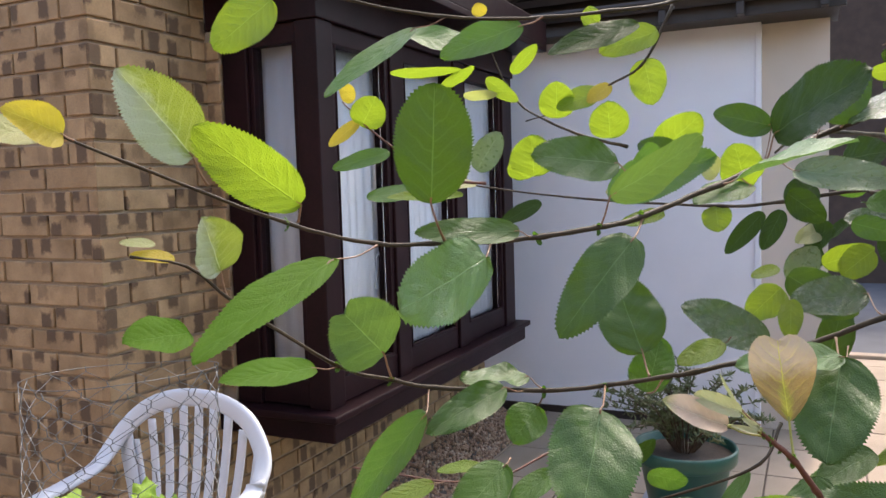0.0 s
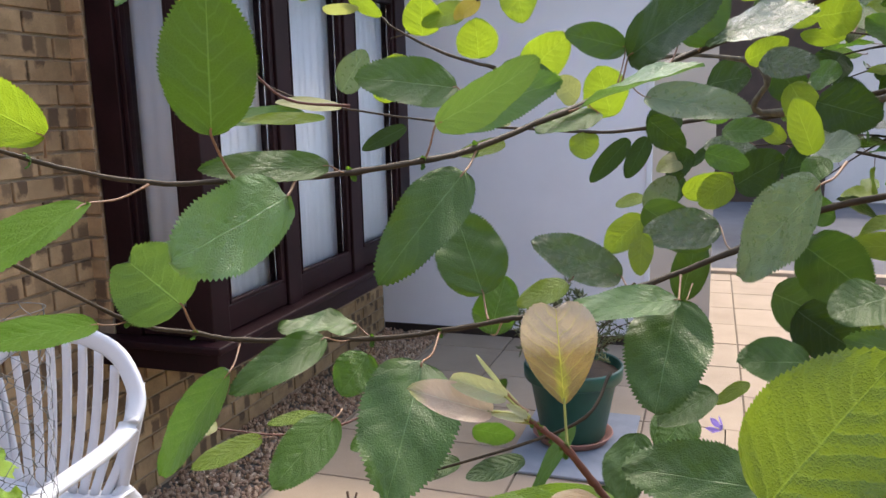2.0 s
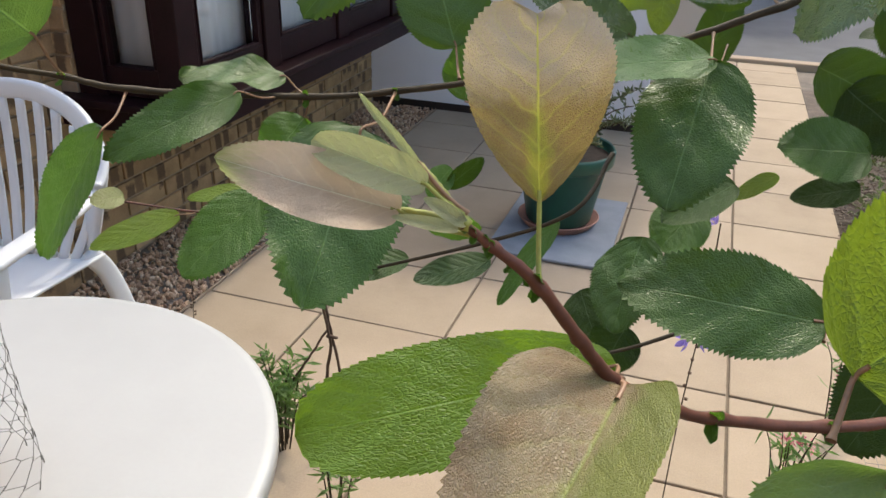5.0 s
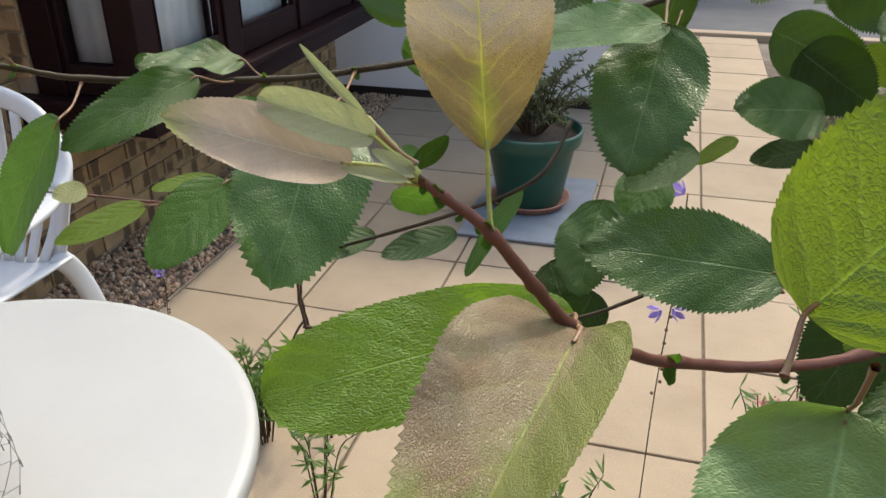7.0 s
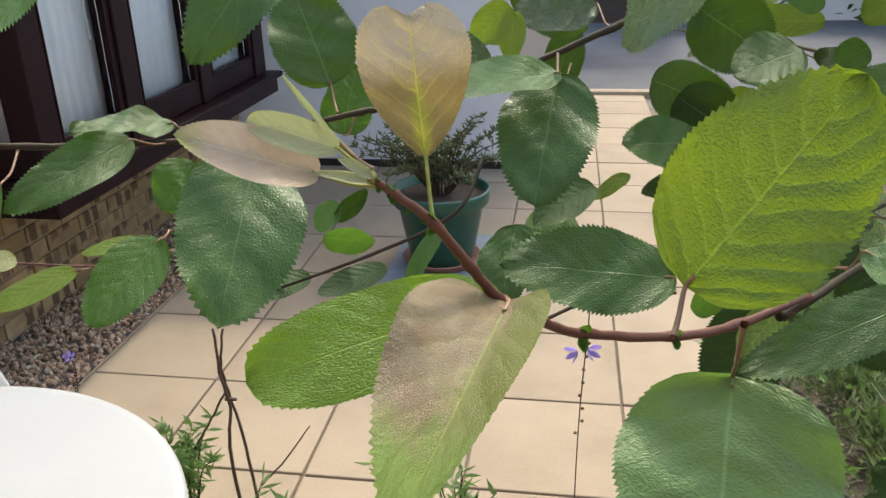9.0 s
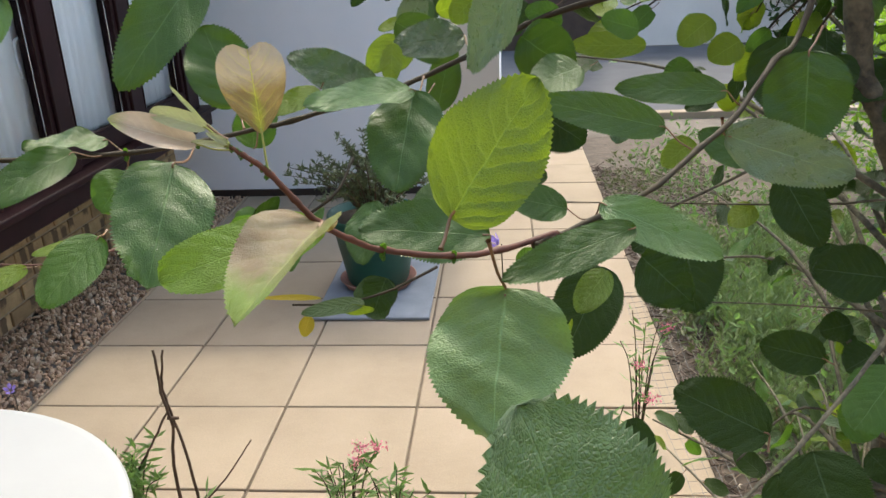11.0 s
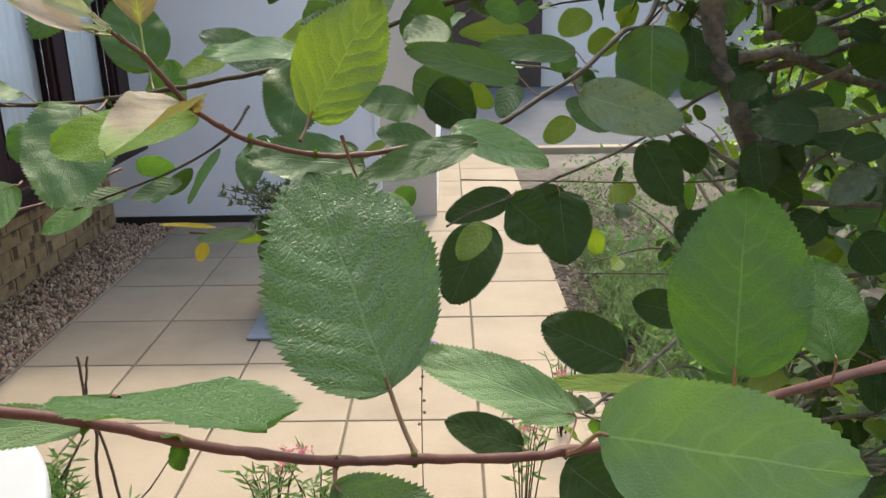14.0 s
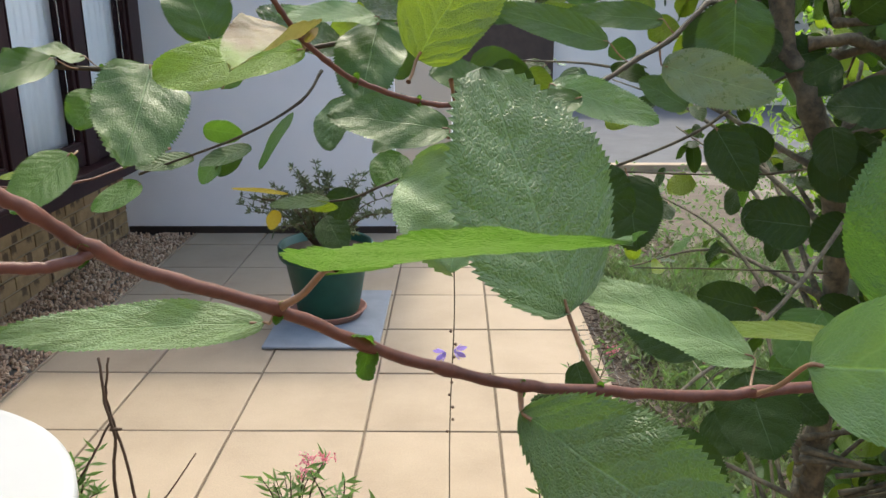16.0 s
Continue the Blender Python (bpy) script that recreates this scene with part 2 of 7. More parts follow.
DEADWOOD = grained("dead_brown_stem", (0.075, 0.045, 0.028), 0.9, 0.4, 40, 200, 0.7, 0.002)
FARBRICK = grained("far_brown_brick", (0.055, 0.034, 0.026), 0.9, 0.3, 8, 60, 0.4)
PALEWALL = grained("far_pale_wall", (0.62, 0.55, 0.52), 0.9, 0.1, 2, 50, 0.2)
TILE = grained("brown_roof_tile", (0.10, 0.06, 0.045), 0.85, 0.3, 8, 60, 0.4)
# shade of the inner crown put into the base colour; LEAF_GLOSS is the lighter copy
LEAF_SHADED = leaf_material("shade_darkened_leaf", (0.016, 0.037, 0.005), (0.062, 0.135, 0.006), 0.32, see=0.24, spec=0.20)
LEAF_GLOSS = leaf_material("glossy_green_leaf", (0.034, 0.078, 0.008), (0.085, 0.19, 0.008), 0.31, see=0.22, spec=0.42, relief=0.0005)
# brighter base and glow tint for blades with the sun behind them
LEAF_BACKLIT = leaf_material("backlit_green_leaf", (0.055, 0.125, 0.014), (0.19, 0.40, 0.022), 0.5, see=0.50, spec=0.12)
# pale base paints the sky's reflection on up-facing leaves
LEAF_SKYLIT = leaf_material("painted_sky_sheen_leaf", (0.125, 0.185, 0.095), (0.15, 0.27, 0.05), 0.27, see=0.15, spec=0.9, relief=0.0013)
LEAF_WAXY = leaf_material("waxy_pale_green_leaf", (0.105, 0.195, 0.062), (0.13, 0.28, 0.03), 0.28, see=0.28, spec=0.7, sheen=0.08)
LEAF_OLIVE = leaf_material("olive_green_leaf", (0.090, 0.165, 0.040), (0.17, 0.30, 0.04), 0.40, see=0.35, spec=0.35)
LEAF_MID = leaf_material("mid_green_leaf", (0.038, 0.100, 0.017), (0.16, 0.34, 0.022), 0.35, see=0.34, spec=0.45)
LEAF_DEEP = leaf_material("deep_green_leaf", (0.030, 0.082, 0.015), (0.12, 0.27, 0.02), 0.36, see=0.32, relief=0.0012)
LEAF_FRESH = leaf_material("fresh_green_leaf", (0.090, 0.180, 0.022), (0.30, 0.50, 0.025), 0.42, see=0.45)
# lime tone stands for blades lit through, as viewed from below
LEAF_LIME = leaf_material("backlit_lime_leaf", (0.085, 0.160, 0.016), (0.31, 0.44, 0.018), 0.36, see=0.48, relief=0.0012)
LEAF_SUNNY = leaf_material("sunlit_yellow_green_leaf", (0.075, 0.140, 0.014), (0.25, 0.355, 0.018), 0.36, see=0.42, relief=0.0013, quilted=1.0)
LEAF_TIP = leaf_material("downy_young_leaf", (0.215, 0.145, 0.062), (0.62, 0.44, 0.12), 0.42, pale=0.14, brown=0.55, see=0.40, heart=(0.40, 0.46, 0.04), green_end=(0.62, 0.53, 0.46), end_from=0.46, relief=0.0014, quilted=0.7, fine_scale=52.0)
LEAF_DOWNY = leaf_material("downy_folded_leaf", (0.66, 0.56, 0.48), (0.60, 0.50, 0.36), 0.55, pale=0.25, brown=0.10, relief=0.0012, see=0.26, green_end=(0.30, 0.40, 0.06), end_from=0.78, fine_scale=60.0)
LEAF_PALE = leaf_material("pale_folded_leaf", (0.24, 0.28, 0.12), (0.46, 0.52, 0.12), 0.5, pale=0.3, see=0.38)
LEAF_TWOTONE = leaf_material("half_downy_young_leaf", (0.14, 0.20, 0.035), (0.30, 0.38, 0.04), 0.5, see=0.35, half=(0.46, 0.48, 0.40))
LEAF_YELLOW = leaf_material("yellowing_leaf", (0.34, 0.28, 0.03), (0.70, 0.56, 0.04), 0.45, see=0.5)
LEAF_COOL = leaf_material("cool_green_leaf", (0.060, 0.108, 0.040), (0.13, 0.27, 0.03), 0.38, see=0.28, sheen=0.05, relief=0.0013, spec=0.6, quilted=0.8)
# base lifted and greyed to imitate sky sheen at a low angle
LEAF_SHEEN = leaf_material("waxy_sky_sheen_leaf", (0.105, 0.185, 0.060), (0.17, 0.33, 0.04), 0.40, see=0.28, sheen=0.12, relief=0.0006, spec=0.65)
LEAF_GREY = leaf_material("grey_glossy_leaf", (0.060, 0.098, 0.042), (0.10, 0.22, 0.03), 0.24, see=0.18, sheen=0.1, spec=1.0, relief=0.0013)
LEAF_BUD = leaf_material("downy_bud_leaf", (0.42, 0.48, 0.28), (0.50, 0.55, 0.22), 0.6, pale=0.4, see=0.30)
LEAF_HALF = leaf_material("downy_half_green_leaf", (0.185, 0.130, 0.070), (0.28, 0.24, 0.05), 0.36, pale=0.22, brown=0.8, spec=0.6, relief=0.0006, see=0.30, quilted=0.55, half=(0.130, 0.160, 0.022), green_end=(0.15, 0.24, 0.03), end_from=0.62, fine_scale=64.0)
SILVER = leaf_material("silvery_narrow_leaf", (0.150, 0.210, 0.092), (0.18, 0.28, 0.07), 0.6, see=0.3)
SHRUB = leaf_material("grey_green_shrub_leaf", (0.085, 0.105, 0.045), (0.14, 0.18, 0.05), 0.4, see=0.2)
LETTUCE = leaf_material("lettuce_leaf", (0.20, 0.34, 0.045), (0.50, 0.68, 0.06), 0.4, see=0.5)
HERB = leaf_material("bed_plant_leaf", (0.075, 0.15, 0.045), (0.20, 0.36, 0.08), 0.5, see=0.4)
PINK = leaf_material("pink_petal", (0.62, 0.16, 0.26), (0.8, 0.25, 0.35), 0.6, see=0.4)
BLUE = leaf_material("violet_blue_petal", (0.24, 0.18, 0.62), (0.4, 0.3, 0.85), 0.5, see=0.4)
glass = Nodes("window_glass")
glass.set(Base_Color=(0.93, 0.95, 0.97), Roughness=0.03, IOR=1.45)
glass.b.inputs["Transmission Weight"].default_value = 1.0
GLASS = glass.m


# ---- building helpers ----
def part(name, bm, material, parent=None, label=""):
    """One mesh object from a bmesh, under a thing or a part."""
    me = bpy.data.meshes.new(name)
    bm.to_mesh(me)
    bm.free()
    me.materials.append(material)
    ob = new(name, me)
    ob.parent = parent
    if label:
        tagged(ob, label)
    return ob


def thing(name, at, label, category, group="", kind=""):
    """An empty at a thing's base that carries its parts."""
    ob = new(name)
    ob.location = at
    ob.empty_display_size = 0.05
    return tagged(ob, label, category, group, kind)


def under(ob, parent):
    """Hang ob under parent without moving it."""
    ob.parent = parent
    ob.matrix_parent_inverse = Matrix.Translation(-parent.location)
    return ob


def smooth(ob):
    ob.data.polygons.foreach_set("use_smooth", [True] * len(ob.data.polygons))
    return ob


def box(bm, lo, hi, bevel=0.0, m=None):
    """Adds a box from corner to corner."""
    lo, hi = Vector(lo), Vector(hi)
    r = bmesh.ops.create_cube(bm, size=1, matrix=(m or Matrix()) @ Matrix.Translation((lo + hi) / 2) @ Matrix.Diagonal((*(hi - lo), 1)))
    if bevel:
        edges = {e for v in r["verts"] for e in v.link_edges}
        bmesh.ops.bevel(bm, geom=list(edges), offset=bevel, segments=2, profile=0.5, affect="EDGES")
    return bm


def boxed(lo, hi, bevel=0.0):
    return box(bmesh.new(), lo, hi, bevel)


def tube(bm, pts, radii, sides=8, caps=True):
    """A tube through points with a radius at each, its rings turned along the way."""
    pts = [Vector(p) for p in pts]
    rings, up = [], None
    for i, p in enumerate(pts):
        d = (pts[min(i + 1, len(pts) - 1)] - pts[max(i - 1, 0)]).normalized()
        if up is None:
            up = d.orthogonal().normalized()
        up = (up - d * up.dot(d))
        up = up.normalized() if up.length > 1e-6 else d.orthogonal().normalized()
        w = d.cross(up)
        r = radii[i] if not isinstance(radii, (int, float)) else radii
        rings.append([bm.verts.new(p + (up * math.cos(a) + w * math.sin(a)) * r) for a in (2 * math.pi * k / sides for k in range(sides))])
    for a, b in zip(rings, rings[1:]):
        for k in range(sides):
            bm.faces.new((a[k], a[(k + 1) % sides], b[(k + 1) % sides], b[k]))
    if caps:
        bm.faces.new(rings[0][::-1])
        bm.faces.new(rings[-1])
    return bm


def curve_pts(pts, steps=8):
    """Points on a smooth line through the given ones."""
    p = [Vector(q) for q in pts]
    p = [p[0] * 2 - p[1], *p, p[-1] * 2 - p[-2]]
    out = []
    for a, b, c, d in zip(p, p[1:], p[2:], p[3:]):
        for k in range(steps):
            t = k / steps
            out.append(0.5 * ((2 * b) + (c - a) * t + (2 * a - 5 * b + 4 * c - d) * t * t + (3 * b - a - 3 * c + d) * t ** 3))
    out.append(p[-2])
    return out


def lathe(bm, profile, sides=48, at=(0, 0, 0)):
    """Turns a profile of (radius, height) round the z axis."""
    rings = []
    for r, z in profile:
        rings.append([bm.verts.new(Vector(at) + Vector((r * math.cos(a), r * math.sin(a), z))) for a in (2 * math.pi * k / sides for k in range(sides))])
    for a, b in zip(rings, rings[1:]):
        for k in range(sides):
            bm.faces.new((a[k], a[(k + 1) % sides], b[(k + 1) % sides], b[k]))
    return bm


# ---- ground ----
bm = bmesh.new()
bmesh.ops.create_grid(bm, x_segments=40, y_segments=40, size=120)
for v in bm.verts:
    v.co.z = -0.03 + 0.01 * noise.noise(v.co * 0.7)
ground = part("ground", bm, EARTH)
tagged(ground, "bare brown garden earth reaching to the distance", "ground", kind="structure")

# ---- house walls ----
def brick_wall(name, label, origin, along, facing, cells, core_lo, core_hi):
    """A wall core of mortar with its outer bricks laid on it. cells: (from, to, low, high) stretches in courses of 75 mm."""
    core = part(name, boxed(core_lo, core_hi), MORTAR)
    tagged(core, label, "wall", kind="structure")
    along, facing = Vector(along), Vector(facing)
    turn = Matrix((along, facing, Vector((0, 0, 1)))).transposed().to_4x4()
    meshes = {}
    rng = random.Random(4)
    for a0, a1, c0, c1 in cells:
        for c in range(c0, c1):
            s = a0
            first = 0.1025 if c % 2 else 0.215
            while s < a1 - 0.02:
                length = min(first, a1 - s)
                first = 0.215
                key = round(length, 3)
                if key not in meshes:
                    b = boxed((0, -0.03, 0), (key, 0.010, 0.065), 0.0035)
                    me = bpy.data.meshes.new("brick")
                    b.to_mesh(me)
                    b.free()
                    me.materials.append(BRICK)
                    meshes[key] = me
                ob = new("brick", meshes[key])
                ob.parent = core
                ob.matrix_world = Matrix.Translation(Vector(origin) + along * s + Vector((0, 0, 0.075 * c + 0.005)) + facing * rng.uniform(-0.0015, 0.0015)) @ turn
                s += length + 0.010
    return core


# ---- the bay window ----
def bay_window():
    win = thing("window_1", (-0.64, 0.45, 0.6), "dark-stained timber box bay window with white net curtains", "window", kind="structure")
    X, Y0, Y1 = -0.42, -0.50, 1.40

    def add(name, bm, mat, label="", parent=None):
        return under(part(name, bm, mat, None, label), win) if parent is None else part(name, bm, mat, parent, label)

    sill = bmesh.new()
    box(sill, (-0.89, Y0 - 0.035, 0.595), (X + 0.035, Y1 + 0.06, 0.672), 0.006)
    box(sill, (-0.89, Y0 - 0.06, 0.672), (X + 0.06, Y1 + 0.085, 0.70), 0.006)
    add("window_sill", sill, STAIN, "deep dark-stained timber sill")
    head = bmesh.new()
    box(head, (-0.89, Y0 - 0.01, 2.06), (X + 0.01, Y1 + 0.01, 2.20), 0.004)
    box(head, (-0.89, Y0 - 0.16, 2.20), (X + 0.18, Y1 + 0.10, 2.23), 0.004)
    box(head, (X + 0.13, Y0 - 0.16, 2.23), (X + 0.18, Y1 + 0.10, 2.36), 0.004)
    box(head, (-0.89, Y0 - 0.16, 2.23), (X + 0.13, Y0 - 0.11, 2.36), 0.004)
    add("window_head", head, STAIN)
    for y0, y1 in ((Y0, Y0 + 0.10), (0.02, 0.125), (0.635, 0.745), (Y1 - 0.14, Y1)):
        add("post", boxed((X - 0.09, y0, 0.70), (X, y1, 2.06), 0.004), STAIN)
    add("post", boxed((-0.828, Y0, 0.70), (-0.72, Y0 + 0.08, 2.06), 0.004), STAIN)
    for y0, y1 in ((Y0 + 0.10, 0.02), (0.125, 0.635), (0.745, Y1 - 0.14)):
        casement = bmesh.new()
        for lo, hi in (((X - 0.07, y0, 0.705), (X - 0.012, y1, 0.80)), ((X - 0.07, y0, 1.99), (X - 0.012, y1, 2.06)),
                       ((X - 0.07, y0, 0.80), (X - 0.012, y0 + 0.028, 1.99)), ((X - 0.07, y1 - 0.028, 0.80), (X - 0.012, y1, 1.99))):
            box(casement, lo, hi, 0.005)
        frame_ob = add("window_frame", casement, STAIN)
        pane = boxed((X - 0.044, y0 + 0.03, 0.795), (X - 0.038, y1 - 0.03, 1.995))
        pane_ob = add("pane", pane, GLASS, "clear window glass")
        pane_ob.visible_shadow = False
        beads = bmesh.new()
        for lo, hi in (((X - 0.03, y0 + 0.028, 0.80), (X - 0.009, y0 + 0.036, 1.99)), ((X - 0.03, y1 - 0.036, 0.80), (X - 0.009, y1 - 0.028, 1.99)),
                       ((X - 0.03, y0 + 0.036, 0.80), (X - 0.009, y1 - 0.036, 0.812))):
            box(beads, lo, hi, 0.003)
        add("glazing_bead", beads, STAIN)
    handle = bmesh.new()
    tube(handle, curve_pts([(X - 0.03, 0.005, 1.20), (X - 0.075, 0.0, 1.21), (X - 0.09, -0.01, 1.17), (X - 0.085, -0.01, 1.07)]), 0.007)
    add("window_handle", handle, PLASTIC, "small white casement stay handle")
    # the narrow side light
    side = bmesh.new()
    for lo, hi in (((-0.72, Y0 + 0.015, 0.705), (X - 0.09, Y0 + 0.07, 0.80)), ((-0.72, Y0 + 0.015, 1.99), (X - 0.09, Y0 + 0.07, 2.06)),
                   ((-0.72, Y0 + 0.015, 0.80), (-0.70, Y0 + 0.07, 1.99)), ((X - 0.115, Y0 + 0.015, 0.80), (X - 0.09, Y0 + 0.07, 1.99))):
        box(side, lo, hi, 0.004)
    add("window_frame", side, STAIN)
    sp = add("pane", boxed((-0.705, Y0 + 0.038, 0.795), (X - 0.11, Y0 + 0.044, 1.995)), GLASS, "clear narrow side glass")
    sp.visible_shadow = False
    # roof board closing the bay, and the room's back
    add("bay_ceiling", boxed((-0.888, Y0, 2.10), (X - 0.1, Y1, 2.13)), RENDER)
    # pleated net curtains
    for name, run in (("net_curtain", [(X - 0.094, Y0 + 0.10 + 0.012 * k) for k in range(145)]), ("net_curtain", [(-0.86 + 0.012 * k, Y0 + 0.085) for k in range(28)])):
        bm = bmesh.new()
        low, high = [], []
        for k, (x, y) in enumerate(run):
            f = 0.0035 * math.sin(k * 1.25) + 0.003 * math.sin(k * 0.41 + 1)
            dx, dy = (f, 0) if len(run) > 60 else (0, f)
            low.append(bm.verts.new((x + dx * 1.2, y + dy * 1.2, 0.71)))
            high.append(bm.verts.new((x + dx, y + dy, 2.06)))
        for a, b, c, d in zip(low, low[1:], high[1:], high):
            bm.faces.new((a, b, c, d))
        ob = smooth(part(name, bm, CURTAIN))
        tagged(ob, "white pleated net curtain behind the window glass", "curtain")
        ob.modifiers.new("thickness", "SOLIDIFY").thickness = 0.0015
    return win


bay_window()

# ---- the white wing with its eaves ----
wall_white = part("wall_white", boxed((-0.899, 2.074, -0.05), (0.83, 2.30, 2.46)), RENDER)
tagged(wall_white, "smooth white painted rendered house wall", "wall", kind="structure")
corner = part("wall_corner_panel", boxed((0.83, 2.16, -0.05), (1.18, 2.40, 2.46)), CREAM)
tagged(corner, "cream painted corner of the rendered wall", "wall", kind="structure")
trim = part("trim", boxed((0.80, 2.062, 0.046), (0.832, 2.0735, 2.30), 0.003), RENDER)
tagged(trim, "white corner bead on the rendered wall", "trim", kind="structure")
plinth = part("baseboard", boxed((-0.886, 2.060, -0.02), (0.829, 2.073, 0.045), 0.004), FASCIA)
tagged(plinth, "dark strip at the foot of the wall", "trim", kind="structure")
wing = part("wall_wing", boxed((0.98, 2.40, -0.05), (1.18, 7.0, 2.46)), RENDER)
tagged(wing, "white rendered side of the house wing", "wall", kind="structure")


def eaves():
    """The tiled verge over the white wall with its gutter."""
    roof = thing("roof", (0.0, 1.75, 2.40), "brown tiled roof edge with black gutter and dark soffit", "roof", kind="structure")
    under(part("soffit", boxed((-1.2, 1.80, 2.345), (1.22, 2.30, 2.365)), FASCIA), roof)
    under(part("fascia", boxed((-1.2, 1.775, 2.33), (1.25, 1.80, 2.545), 0.003), FASCIA), roof)
    g = bmesh.new()
    prof = [(math.cos(a) * 0.055, math.sin(a) * 0.055) for a in (math.pi + math.pi * k / 10 for k in range(11))]
    rows = [[g.verts.new((x, 1.715 + y, 2.45 + z)) for y, z in prof] for x in (-1.2, 1.27)]
    for k in range(10):
        g.faces.new((rows[0][k], rows[0][k + 1], rows[1][k + 1], rows[1][k]))
    gut = under(smooth(part("gutter", g, FASCIA, None, "black half-round plastic gutter")), roof)
    gut.modifiers.new("thickness", "SOLIDIFY").thickness = 0.004
    for k in range(6):
        x = -0.85 + 0.4 * k
        b = bmesh.new()
        box(b, (x - 0.02, 1.70, 2.33), (x + 0.02, 1.775, 2.40), 0.003)
        under(part("gutter_bracket", b, FASCIA), roof)
    slope = Matrix.Translation((0, 1.66, 2.50)) @ Matrix.Rotation(radians(32), 4, "X")
    under(part("roof_deck", box(bmesh.new(), (-1.3, 0.02, -0.02), (1.3, 5.5, 0.02), 0, slope), FASCIA), roof)
    me = bpy.data.meshes.new("roof_tile")
    t = boxed((-0.08, 0, 0), (0.08, 0.26, 0.014), 0.003)
    t.to_mesh(me)
    t.free()
    me.materials.append(TILE)
    for r in range(4):
        for k in range(16):
            ob = new("roof_tile", me)
            ob.parent = roof
            ob.matrix_parent_inverse = Matrix.Translation(-roof.location)
            ob.matrix_basis = slope @ Matrix.Translation((-1.22 + 0.163 * k + 0.08 * (r % 2), 0.2 * r, 0.045)) @ Matrix.Rotation(radians(-3), 4, "X")
    return roof


eaves()

# the room behind the bay and the house behind the brick corner
room = bmesh.new()
box(room, (-3.2, -1.0, -0.05), (-3.0, 2.3, 2.46))
box(room, (-3.0, 2.08, -0.05), (-1.0, 2.3, 2.46))
box(room, (-3.0, -1.0, 2.46), (-0.89, 2.3, 2.5))
tagged(part("wall_inner", room, RENDER), "plain pale inner walls of the room", "wall", kind="structure")

# ---- the patio ----
gravel_base = part("gravel_bed", boxed((-0.90, -1.6, -0.05), (-0.456, 2.08, -0.012)), EARTH)
tagged(gravel_base, "dark bed under the gravel strip", "ground", kind="structure")
edge = part("edging", boxed((-0.458, -3.2, -0.04), (-0.449, 2.08, 0.004), 0.002), MORTAR)
tagged(edge, "thin mortar edging along the paving", "trim", kind="structure")


def gravel():
    bm = bmesh.new()
    rng = random.Random(11)
    seeds = []
    for k in range(6):
        b = bmesh.new()
        bmesh.ops.create_icosphere(b, subdivisions=1, radius=1)
        seeds.append(([v.co * rng.uniform(0.75, 1.2) for v in b.verts], [[v.index for v in f.verts] for f in b.faces]))
        b.free()
    verts, faces = [], []
    for k in range(5200):
        vs, fs = seeds[k % 6]
        x, y = rng.uniform(-0.89, -0.465), rng.uniform(-1.0, 2.06)
        r = rng.uniform(0.005, 0.012)
        m = Matrix.Translation((x, y, -0.010 + rng.uniform(0, 0.014))) @ Euler((rng.uniform(0, 6), rng.uniform(0, 6), rng.uniform(0, 6))).to_matrix().to_4x4() @ Matrix.Diagonal((r * 1.3, r, r * 0.7, 1))
        n0 = len(verts)
        verts += [m @ v for v in vs]
        faces += [[n0 + i for i in f] for f in fs]
    me = bpy.data.meshes.new("gravel")
    me.from_pydata(verts, [], faces)
    n = Nodes("mixed_gravel_stones")
    geo = n.add("NewGeometry")
    col = n.ramp(geo.outputs["Random Per Island"], [(0.0, (0.24, 0.145, 0.095)), (0.4, (0.43, 0.275, 0.18)), (0.8, (0.47, 0.32, 0.21)), (1.0, (0.58, 0.45, 0.33))])
    n.set(Base_Color=col, Roughness=0.85)
    n.bump(n.noise(n.coords("Object"), 300, 3), 0.3)
    me.materials.append(n.m)
    tagged(new("gravel", me), "loose brown pea gravel along the house wall", "gravel", kind="stuff")


gravel()


# ---- pot, shrub and tile ----
def green_pot():
    at = (0.62, 0.60, 0.0155)
    pot = thing("plant_pot", at, "large dark green plastic plant pot on a terracotta saucer", "plant pot")
    bm = lathe(bmesh.new(), [(0.0, 0.02), (0.135, 0.02), (0.14, 0.03), (0.185, 0.27), (0.192, 0.275), (0.206, 0.28), (0.212, 0.29), (0.215, 0.335), (0.209, 0.345),
                             (0.200, 0.338), (0.196, 0.30), (0.185, 0.29), (0.0, 0.29)])
    smooth(part("pot_body", bm, GREENPOT, pot))
    bm = lathe(bmesh.new(), [(0.0, 0.0), (0.15, 0.0), (0.172, 0.03), (0.176, 0.034), (0.170, 0.036), (0.148, 0.012), (0.0, 0.012)])
    smooth(part("saucer", bm, TERRACOTTA, pot, "terracotta saucer"))
    part("soil", lathe(bmesh.new(), [(0.0, 0.315), (0.198, 0.305)], 32), SOIL, pot)
    return pot


green_pot()
tile = part("slate_tile", boxed((0.395, 0.215, 0.002), (0.885, 0.93, 0.015), 0.004), MATGREY)
tagged(tile, "blue-grey slate tile under the plant pot", "tile")


